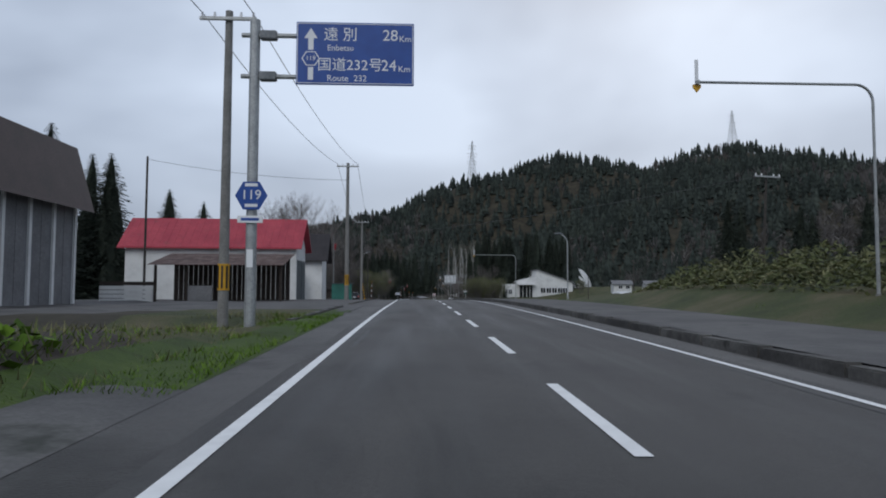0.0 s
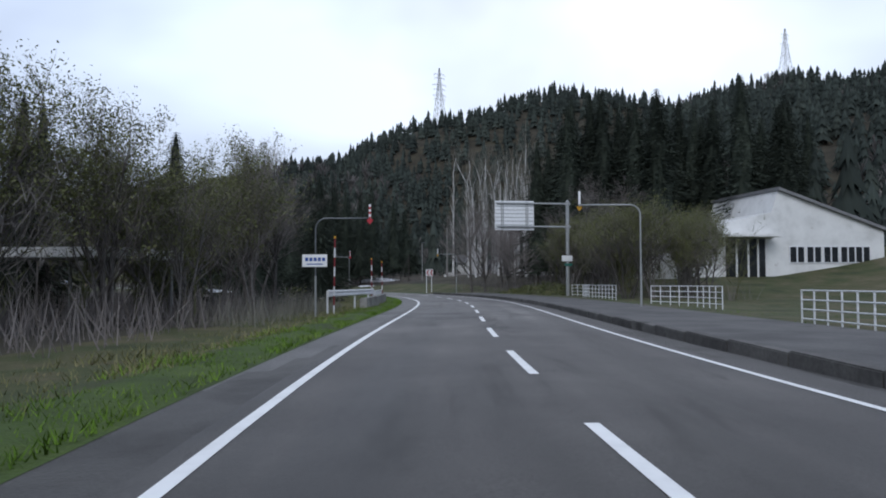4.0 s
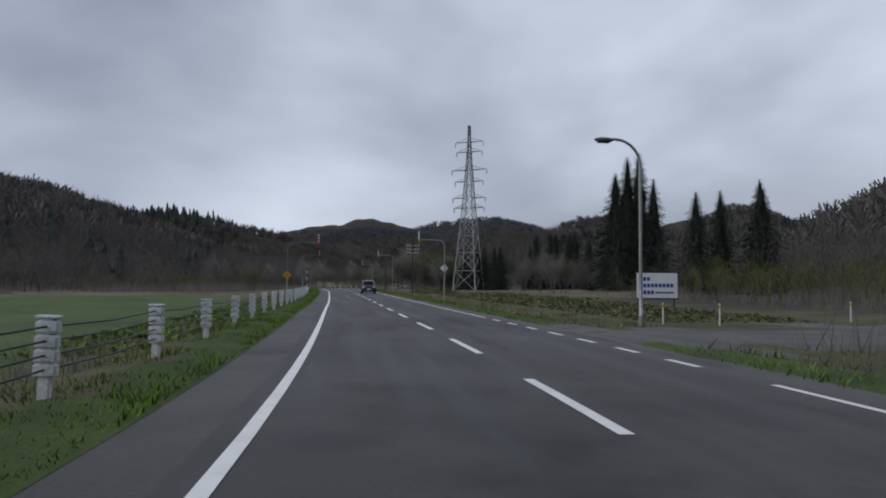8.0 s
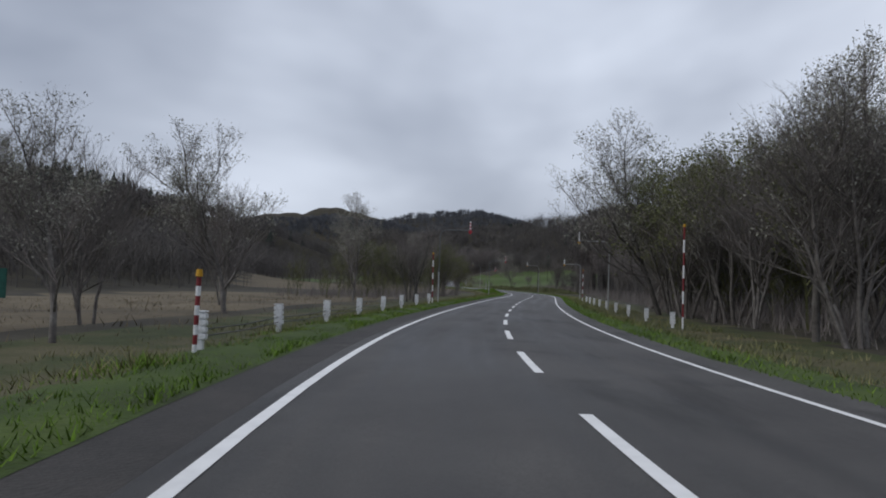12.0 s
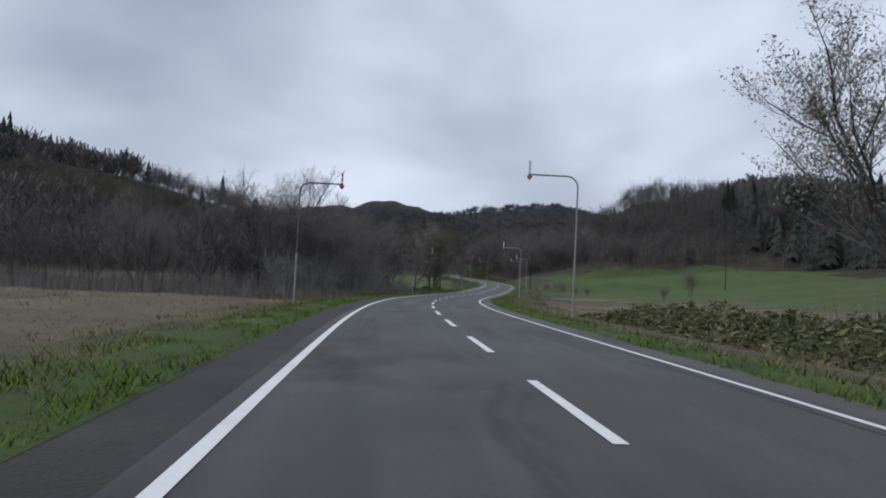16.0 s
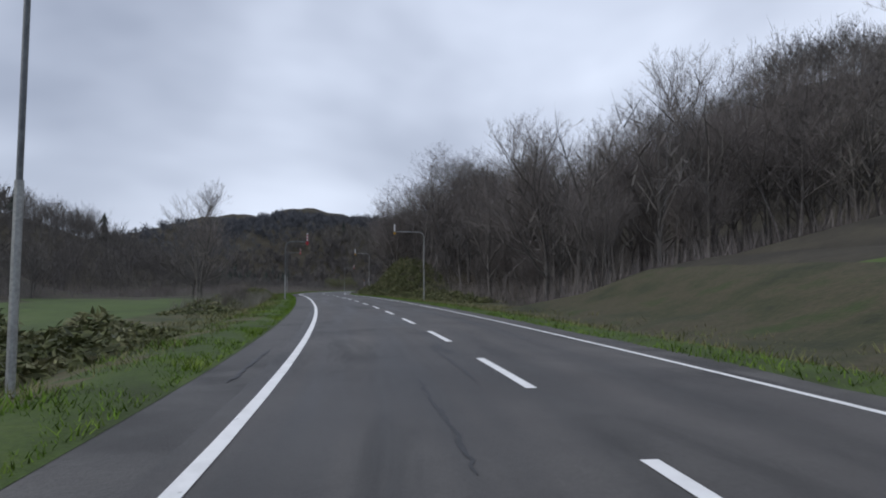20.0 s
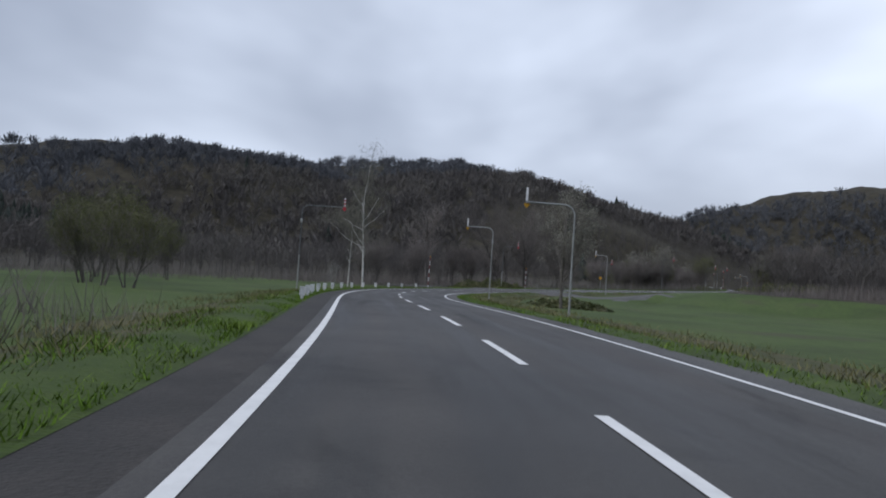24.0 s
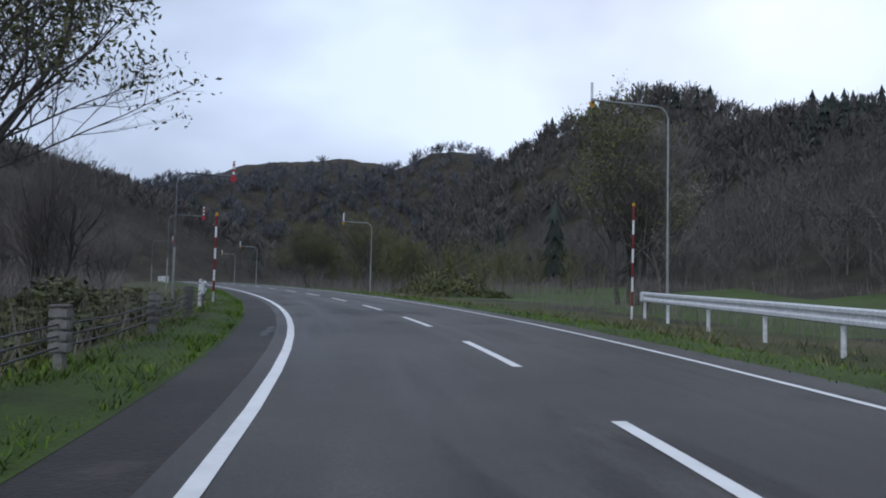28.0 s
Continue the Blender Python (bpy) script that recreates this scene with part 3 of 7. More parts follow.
def shoulder_kind(s, d):
    q = s + 2.5 * np.sin(s * 0.4) + 8 * (np.abs(d) - 3.2)
    dirty = ((q > 396) & (q < 470)) | ((q > 548) & (q < 662)) | (q > 770)
    return np.where(dirty, 1, np.where((q > 146) & (q < 264), 2, 0))


strip("road", -28, 1155, 2.0, np.array([-2.78, -2.3, -1.7, -1.1, -0.5, 0, 0.5, 1.1, 1.7, 2.3, 2.78]), crown, ASPHALT, None, "grey two-lane asphalt road with faint wheel tracks", "road")
strip("road_shoulder_left", -28, 1155, 0.5, np.array([-3.75, -3.4, -3.1, -2.9, -2.78]), lambda s, d, x, y, z: z - 0.034 - 0.03 * (np.abs(d) - 2.78), [SHOULDER, DIRTY_SHOULDER, PALE_SHOULDER], shoulder_kind, "rough dark asphalt shoulder with a crumbling edge", "shoulder", ragged(0.13, 0.61, 3.75))
strip("road_shoulder_right", -28, 1155, 1.0, np.array([2.78, 3.05, 3.32]), lambda s, d, x, y, z: z - 0.034 - 0.03 * (np.abs(d) - 2.78), SHOULDER, None, "narrow asphalt shoulder on the far lane", "shoulder", ragged(0.06, 0.7, 3.32))


def verge_height(s, d, x, y, z):
    h = land(s, d, x, y)
    a = np.abs(d)
    return h - 0.06 * (1 - ramp01(a, 3.2, 4.2)) - 0.45 * ramp01(a, 15, 17)


def verge_cover(s, d):
    k = cover(s + 0.8 * waves(s * 3, d * 4), d + 0.25 * waves(d * 6, s * 2))
    a = np.abs(d)
    lush = (a < 4.7 + 0.7 * waves(s * 2.0, d)) & (k != 5)
    return np.where(lush, 6, k)


strip("verge_left", -28, 1155, 1.5, -np.array([17, 15, 13, 11, 9.5, 8.4, 7.5, 6.8, 6.2, 5.6, 5.0, 4.5, 4.1, 3.8, 3.45]), verge_height, COVERS, verge_cover, "grassy roadside verge with dull and fresh green patches", "verge")
strip("verge_right", -28, 1155, 1.5, np.array([3.1, 3.4, 3.8, 4.3, 4.9, 5.5, 6.2, 7.0, 7.8, 8.6, 9.5, 10.5, 12, 13.5, 15, 17]), verge_height, COVERS, verge_cover, "grassy roadside verge below fields and banks", "verge")

# painted lines
LINE_Z = 0.006


def line(name, s0, s1, d0, d1, label):
    strip(name, s0, s1, 2.0 if s1 - s0 > 20 else (s1 - s0) / 3, np.array([d0, d1]), lambda s, d, x, y, z: crown(s, d, x, y, z) + LINE_Z, PAINT, None, label, "road marking")


line("edge_line_left", -28, 1155, -2.585, -2.47, "solid white edge line with scuffed paint")
line("edge_line_right", -28, 281, 2.50, 2.60, "solid white edge line with scuffed paint")
line("edge_line_right", 295, 1155, 2.50, 2.60, "solid white edge line with scuffed paint")
k = 0
while True:
    a = DASH_AT + (k - 4) * DASH
    if a > 1150:
        break
    if a > -27:
        line("centre_dash", a, a + DASH / 2, -0.042, 0.072, "worn white centre line dash")
    k += 1
for k in range(7):
    line("edge_dash", 281.6 + 1.9 * k, 282.5 + 1.9 * k, 2.49, 2.61, "short white dash across a side road's mouth")

# pavement and kerb by the village
strip("pavement", -28, 203, 2.0, np.array([3.72, 4.6, 6.0, 7.3]), lambda s, d, x, y, z: z + 0.09 + 0.0 * d, PAVING, None, "patchy grey asphalt pavement behind a kerb", "pavement")
kb = thing("kerb", Matrix(), "worn concrete kerb along the pavement", "kerb", kind="structure")
for k in range(116):
    s0 = -28 + 2 * k
    a, b = on_road(s0, 3.6), on_road(s0 + 1.97, 3.6)
    mm = pose(a.x, a.y, a.z, 0, 0, math.degrees(math.atan2(b.y - a.y, b.x - a.x)))
    if k == 0:
        kerb_mesh = mesh_of(box(0, 1.97, -0.11, 0.11, -0.2, 0.10, 0.02), "kerb_stone", KERBSTONE)
    ks = part("kerb_stone", kerb_mesh, KERBSTONE, kb)
    ks.matrix_local = mm

kl = thing("kerb_left", Matrix(), "low worn concrete kerb before the village yards", "kerb", kind="structure")
for k in range(40):
    s0 = 16 + 2 * k
    if s0 in (28, 30, 52, 54, 56, 84, 86):
        continue
    a, b = on_road(s0, -4.42), on_road(s0 + 1.97, -4.42)
    ks = part("kerb_stone", kerb_mesh, KERBSTONE, kl)
    ks.matrix_local = pose(a.x, a.y, a.z - 0.07, 0, 0, math.degrees(math.atan2(b.y - a.y, b.x - a.x)))

# tar seams and dark patches on the asphalt
rng = np.random.RandomState(5)


def tar_patch(s, d, length, width, wiggle=0.12):
    n = 26
    u = np.linspace(0, 1, n)
    mid_d = d + wiggle * (np.sin(u * rng.uniform(3, 9) + rng.uniform(0, 6)) + 0.4 * np.sin(u * 31 + d)) * min(1, width * 2) + 0.02 * rng.uniform(-1, 1, n)
    half = width / 2 * np.clip(np.minimum(u, 1 - u) * 5, 0.1, 1) ** 0.5 * (0.75 + 0.5 * rng.uniform(0, 1, n) + 0.25 * np.sin(u * 17))
    ss = s + length * (u + 0.012 * rng.uniform(-1, 1, n))
    pts = []
    for a, b, h in zip(ss, mid_d, half):
        for q in (b - h, b + h * rng.uniform(0.7, 1.2)):
            x, y, z = on_road_np(np.array([a]), np.array([q]))
            pts.append((float(x[0]), float(y[0]), float(z[0]) - 0.012 * abs(q) + 0.0035))
    f = [(2 * i, 2 * i + 1, 2 * i + 3, 2 * i + 2) for i in range(n - 1)]
    return pts, f


def patches(name, rows_of, mat, label):
    tv, tf = [], []
    for s, d, ln, wd in rows_of:
        p, f = tar_patch(s, d, ln, wd)
        tf += [[i + len(tv) for i in q] for q in f]
        tv += p
    tagged(new(name, raw_mesh(name, tv, tf, mat)), label, "road marking", kind="stuff")


TAR = [(9, -2.25, 4, 0.08), (2, 2.36, 30, 0.07), (36, 2.36, 26, 0.07), (66, 2.36, 24, 0.08), (60, -2.85, 9, 0.10), (52, -3.1, 6, 0.12), (76, -3.0, 6, 0.05), (20, -3.6, 14, 0.06),
       (606, -0.6, 4.5, 0.10), (608, 0.35, 3, 0.08), (645, -2.2, 9, 0.07), (655, -0.25, 9, 0.06), (678, -0.55, 9, 0.07), (681, -0.15, 7, 0.06), (685, -2.05, 6, 0.06), (571, -2.15, 10, 0.06), (573, -0.35, 9, 0.06),
       (535, 2.36, 14, 0.08), (552, 2.36, 20, 0.07), (575, 2.36, 18, 0.07), (590, 2.36, 22, 0.07), (628, 2.36, 26, 0.08), (660, 2.38, 30, 0.06), (716.5, -0.42, 4.5, 0.05), (719.5, -0.3, 1.6, 0.14), (713, -1.0, 4, 0.04), (717, -3.0, 4, 0.06),
       (246, -0.9, 3, 0.08), (285, 3.0, 4, 0.15), (322, 2.9, 5, 0.12), (933, 1.6, 0.7, 0.12), (936, 2.4, 0.6, 0.1), (1003, 1.0, 0.5, 0.12), (1012, -2.9, 2, 0.15), (318, 1.2, 0.3, 0.05), (312, 0.7, 0.3, 0.06)]
patches("tar_seams", TAR, CRACK, "black tar seams and cracks on the asphalt")



# ---------- trees ----------
def grow_tree(seed, height, spread=0.55, levels=4, stems=1, lean=0.1, sides=5, droop=0.0, first=0.25, thick=0.016, wob=0.10, short=1.0):
    """Tapered limbs that fork: verts and faces of wood, and the ends of twigs."""
    r = random.Random(seed)
    V, Fq, tips = [], [], []

    def limb(a, way, length, rad, level):
        if level >= levels:
            w = (Vector(way).normalized() + Vector((r.gauss(0, 0.16), r.gauss(0, 0.16), r.gauss(0, 0.08) + 0.10 - droop * level))).normalized()
            tips.append((Vector(a) + w * length, w, length, rad))
            return
        n = 4 if level < 2 else 2
        k = sides if level == 0 else (4 if level == 1 else 3)
        p, w = Vector(a), Vector(way).normalized()
        base = len(V)
        pts = [p.copy()]
        for i in range(n):
            w = (w + Vector((r.gauss(0, 1), r.gauss(0, 1), r.gauss(0, 0.5))) * (wob if level == 0 else 0.16) + Vector((0, 0, (0.10 if level else 0.03) - droop * level))).normalized()
            p = p + w * length / n
            pts.append(p.copy())
        end = rad * 0.45
        for i, q in enumerate(pts):
            tan = (pts[min(i + 1, n)] - pts[max(i - 1, 0)]).normalized()
            u = tan.orthogonal().normalized()
            v = tan.cross(u)
            rr = rad + (end - rad) * i / n
            for j in range(k):
                c, sn = math.cos(2 * math.pi * j / k), math.sin(2 * math.pi * j / k)
                V.append(q + rr * (c * u + sn * v))
        for i in range(n):
            for j in range(k):
                Fq.append((base + i * k + j, base + i * k + (j + 1) % k, base + (i + 1) * k + (j + 1) % k, base + (i + 1) * k + j, level))
        count = {0: 11, 1: 7, 2: 5, 3: 4}.get(level, 3)
        for c in range(count):
            t = first + (1 - first) * (c + r.random()) / count if level == 0 else 0.25 + 0.75 * (c + r.random()) / count
            t = min(t, 0.99)
            i = int(t * n)
            q = pts[i].lerp(pts[min(i + 1, n)], t * n - i)
            tan = (pts[min(i + 1, n)] - pts[i]).normalized()
            side = Vector((r.gauss(0, 1), r.gauss(0, 1), r.gauss(0, 0.35))).normalized()
            nw = (tan * (1 - spread) + side * spread * 1.15 + Vector((0, 0, 0.22))).normalized()
            scale = (0.66 - 0.26 * t) * short if level == 0 else (0.62 - 0.2 * t)
            limb(q, nw, length * scale * r.uniform(0.75, 1.2), (rad + (end - rad) * t) * 0.55, level + 1)
        limb(pts[-1], w, length * 0.4, end * 0.9, level + 1)

    for k in range(stems):
        a = Vector((r.uniform(-1, 1), r.uniform(-1, 1), 0)) * 0.05 * height * (stems > 1)
        way = Vector((r.gauss(0, lean), r.gauss(0, lean), 1)) if stems == 1 else Vector((a.x, a.y, 0)).normalized() * r.uniform(0.15, 0.4) + Vector((0, 0, 1))
        limb(a - Vector((0, 0, 0.1)), way, height * 0.62 * r.uniform(0.85, 1.1), height * thick * (0.7 if stems > 1 else 1), 0)
    return V, Fq, tips


def limb_meshes(name, grown, bark, twig, leaf=None, leaf_n=0, leaf_size=0.08, seed=0, narrow=0.45, twigs=1):
    """The wood as a trunk mesh, and twigs with leaves as a crown mesh."""
    V, Fq, tips = grown
    V = np.array([tuple(v) for v in V])
    Fq = np.array(Fq)
    out = []
    for sel, nm, mt in ((Fq[:, 4] <= 1, "trunk", bark), (Fq[:, 4] >= 2, "crown", twig)):
        f = Fq[sel][:, :4]
        used, inv = np.unique(f.ravel(), return_inverse=True)
        verts, faces, mats, idx = V[used], inv.reshape(-1, 4), [mt], np.zeros(len(f), int)
        if nm == "crown":
            rr = np.random.RandomState(seed + 5)
            E = np.array([tuple(t[0]) for t in tips])
            W = np.array([tuple(t[1]) for t in tips])
            L = np.array([t[2] for t in tips])[:, None]
            R = np.maximum(np.array([t[3] for t in tips]), 0.004)[:, None]
            roots, ends, wide = [E - W * L], [E + W * L * 0.15], [R]
            for j in range(twigs):
                u = rr.uniform(0.1, 1.0, (len(E), 1))
                q = E - W * L * u
                way = W + rr.normal(0, 0.62, W.shape) + np.array([0, 0, 0.12])
                roots.append(q)
                ends.append(q + way / np.linalg.norm(way, axis=1)[:, None] * L * rr.uniform(0.35, 0.85, (len(E), 1)))
                wide.append(R * 0.55)
            A, B, C = np.concatenate(roots), np.concatenate(ends), np.concatenate(wide)
            U = np.cross(B - A, rr.normal(0, 1, A.shape))
            U = U / (np.linalg.norm(U, axis=1)[:, None] + 1e-9) * C
            tv = np.stack([A - U, A + U, B + U * 0.3, B - U * 0.3], 1).reshape(-1, 3)
            faces = np.concatenate([faces, np.arange(4 * len(A)).reshape(-1, 4) + len(verts)])
            verts, idx = np.concatenate([verts, tv]), np.concatenate([idx, np.zeros(len(A), int)])
        if nm == "crown" and leaf is not None:
            rr = np.random.RandomState(seed)
            P = np.array([tuple(t[0]) for t in tips])
            if len(P):
                P = P[rr.randint(0, len(P), leaf_n)] + rr.normal(0, leaf_size * 2.2, (leaf_n, 3))
                a = rr.normal(0, 1, (leaf_n, 3))
                a /= np.linalg.norm(a, axis=1)[:, None]
                b = np.cross(a, rr.normal(0, 1, (leaf_n, 3)))
                b /= np.linalg.norm(b, axis=1)[:, None]
                sz = leaf_size * rr.uniform(0.6, 1.4, (leaf_n, 1))
                lv = np.stack([P - a * sz, P + b * sz * narrow, P + a * sz, P - b * sz * narrow], 1).reshape(-1, 3)
                lf = np.arange(4 * leaf_n).reshape(-1, 4) + len(verts)
                verts, faces = np.concatenate([verts, lv]), np.concatenate([faces, lf])
                mats, idx = [mt, leaf], np.concatenate([idx, np.ones(leaf_n, int)])
        out.append(raw_mesh(nm, verts, faces, mats, idx))
    return out


def conifer_meshes(seed, height, width, bare=0.12):
    """A spruce: whorls of drooping boughs with ragged needle sprays."""
    r = np.random.RandomState(seed)
    V, F = [], []
    z = height * bare
    while z < height * 0.985:
        u = (z - height * bare) / (height * (1 - bare))
        reach = width / 2 * (1 - u) ** 0.78 * r.uniform(0.75, 1.1) + 0.12
        n = int(9 + 7 * (1 - u))
        for k in range(n):
            ang = 2 * math.pi * (k + r.uniform(-0.35, 0.35)) / n
            ln = reach * r.uniform(0.65, 1.2)
            out = np.array([math.cos(ang), math.sin(ang), 0])
            side = np.array([-math.sin(ang), math.cos(ang), 0])
            m = 13
            for j in range(m):
                t0, t1 = j / m, (j + 1.1) / m
                drop0, drop1 = -0.32 * ln * t0 ** 1.3, -0.32 * ln * t1 ** 1.3
                c0 = np.array([0, 0, z + drop0]) + out * ln * t0
                c1 = np.array([0, 0, z + drop1 + r.uniform(-0.05, 0.05) * ln]) + out * ln * t1
                for sg in (-1, 1):
                    w = min(ln * r.uniform(0.10, 0.28), r.uniform(0.10, 0.30)) * (1.15 - 0.5 * t0)
                    tip = (c0 + c1) / 2 + sg * side * w + np.array([0, 0, -w * r.uniform(0.2, 1.0)]) + out * ln * r.uniform(0.0, 0.28)
                    b = len(V)
                    V += [c0, c1, tip]
                    F.append((b, b + 1, b + 2))
        z += height * r.uniform(0.018, 0.03) * (1.1 - 0.7 * u)
    rings, sides = 12, 9
    b0 = len(V)
    for i in range(rings):
        u = i / (rings - 1)
        rad = width / 2 * (1 - u) ** 0.85 * 0.55
        for k in range(sides):
            ang = 2 * math.pi * (k + 0.5 * (i % 2)) / sides
            rr = rad * r.uniform(0.55, 1.2) + 0.02
            V.append(np.array([rr * math.cos(ang), rr * math.sin(ang), height * (bare + (0.97 - bare) * u) - 0.12 * rr]))
    for i in range(rings - 1):
        for k in range(sides):
            a, c = b0 + i * sides + k, b0 + i * sides + (k + 1) % sides
            F += [(a, c, c + sides), (a, c + sides, a + sides)]
    crown_me = raw_mesh("crown", V, F, NEEDLE)
    trunk_me = mesh_of(rod((0, 0, -0.2), (0, 0, height * 0.97), height * 0.0095, 0.01, 7), "trunk", SPRUCEBARK)
    return [trunk_me, crown_me]


def larch_meshes(seed, height, width):
    """A bare larch: a straight stem with fine level boughs."""
    r = np.random.RandomState(seed)
    V, F = [], []

    def sliver(a, b, w):
        d = np.asarray(b) - np.asarray(a)
        for u in (np.cross(d, (0, 0, 1.0)), np.cross(d, (0.3, 0.9, 0.1))):
            u = u / (np.linalg.norm(u) + 1e-9) * w
            k = len(V)
            V.extend([a - u, a + u, b])
            F.append((k, k + 1, k + 2))

    z = height * 0.3
    while z < height * 0.98:
        u = (z / height - 0.3) / 0.7
        reach = width / 2 * (1 - u) ** 0.7 * r.uniform(0.6, 1.1) + 0.08
        for k in range(6):
            ang = r.uniform(0, 2 * math.pi)
            a = np.array([0, 0, z])
            b = a + np.array([math.cos(ang), math.sin(ang), r.uniform(0.0, 0.35)]) * reach
            sliver(a, b, 0.016)
            for j in range(13):
                t = r.uniform(0.2, 1.0)
                c = a + (b - a) * t
                sliver(c, c + r.normal(0, 1, 3) * reach * 0.26 + np.array([0, 0, -0.04]), 0.014)
        z += height * r.uniform(0.02, 0.032)
    return [mesh_of(rod((0, 0, -0.2), (0, 0, height), height * 0.011, 0.012, 6), "trunk", BARK), raw_mesh("crown", V, F, TWIG)]


LIBRARY = {
    "bare": [limb_meshes("bare", grow_tree(11 + k, 8.0, 0.52 + 0.05 * k, 4, 1 + (k == 3), 0.08, first=0.2, thick=0.013), BARK, TWIG) for k in range(4)],
    "multi": [limb_meshes("multi", grow_tree(31 + k, 7.0, 0.5, 3, 4, first=0.3, thick=0.014), BARK, TWIG, twigs=4) for k in range(3)],
    "willow": [limb_meshes("willow", grow_tree(51 + k, 7.0, 0.5, 3, 4, first=0.25, thick=0.014), BARK, TWIG, LEAF, 12000, 0.05, k, 0.4) for k in range(3)],
    "bud": [limb_meshes("bud", grow_tree(71 + k, 7.0, 0.56, 4, 1, 0.1, first=0.18, thick=0.014), BARK, TWIG, PALELEAF, 6500, 0.038, k, 0.4) for k in range(2)],
    "dead": [limb_meshes("dead", grow_tree(91 + k, 4.0, 0.62, 2, 3, first=0.3, thick=0.013), PALEBARK, PALEBARK) for k in range(3)],
    "birch": [limb_meshes("birch", grow_tree(111 + k, 13.0, 0.30, 3, 1, 0.02, first=0.45, thick=0.009, wob=0.018, short=0.34), BIRCH, TWIGPALE) for k in range(4)],
    "shrub": [limb_meshes("shrub", grow_tree(131 + k, 2.2, 0.6, 2, 6, first=0.15, thick=0.010), BARK, TWIG, DRYLEAF, 60, 0.05, k) for k in range(3)],
    "round_birch": [limb_meshes("round_birch", grow_tree(211 + k, 11.0, 0.62, 4, 1, 0.02, first=0.28, thick=0.0085, wob=0.03, short=0.62), BIRCH, TWIGPALE, TWIGPALE, 5200, 0.13, 5, 0.06) for k in range(1)],
    "spruce": [conifer_meshes(151 + k, 14.0, 7.0 - 0.6 * k, 0.06) for k in range(3)],
    "tall_spruce": [conifer_meshes(161 + k, 16.0, 5.4 + 0.5 * k, 0.13) for k in range(3)],
    "larch": [larch_meshes(171 + k, 15.0, 5.6) for k in range(3)],
}
NATIVE = {"round_birch": 11.0, "bare": 8.0, "multi": 7.0, "willow": 7.0, "bud": 7.0, "dead": 4.0, "birch": 13.0, "shrub": 2.2, "spruce": 14.0, "tall_spruce": 16.0, "larch": 15.0}
TREE_TEXT = {"round_birch": ("birch_tree", "birch with a pale trunk and a round budding crown", "tree"), "bare": ("tree", "leafless grey-brown tree with fine forked twigs", "tree"), "multi": ("tree", "leafless many-stemmed tree in rough grass", "tree"),
             "willow": ("willow_tree", "many-stemmed willow with thin yellow-green spring leaves", "tree"), "bud": ("tree", "round-crowned tree with pale opening buds", "tree"),
             "dead": ("dead_shrub", "bleached bare shrub with crooked pale stems", "shrub"), "birch": ("birch_tree", "tall slim birch with a white trunk", "tree"),
             "shrub": ("shrub", "low leafless shrub with withered leaves", "shrub"), "spruce": ("spruce_tree", "dark green pointed spruce with drooping boughs", "tree"),
             "tall_spruce": ("spruce_tree", "tall dark spruce with a bare lower trunk", "tree"), "larch": ("larch_tree", "tall leafless larch with fine level boughs", "tree")}
wood_rng = random.Random(77)


def plant(kind, s, d, height):
    name, label, cat = TREE_TEXT[kind]
    own = random.Random(round(s * 37 + d * 911))
    meshes = own.choice(LIBRARY[kind])
    p = spot(s, d, 0.05)
    k = height / NATIVE[kind]
    ob = thing(name, pose(p.x, p.y, p.z, 0, 0, own.uniform(0, 360)) @ Matrix.Diagonal((k * own.uniform(0.9, 1.1), k * own.uniform(0.9, 1.1), k, 1)), label, cat, "roadside trees")
    part("trunk", meshes[0], None, ob)
    part("crown", meshes[1], None, ob)
    return ob


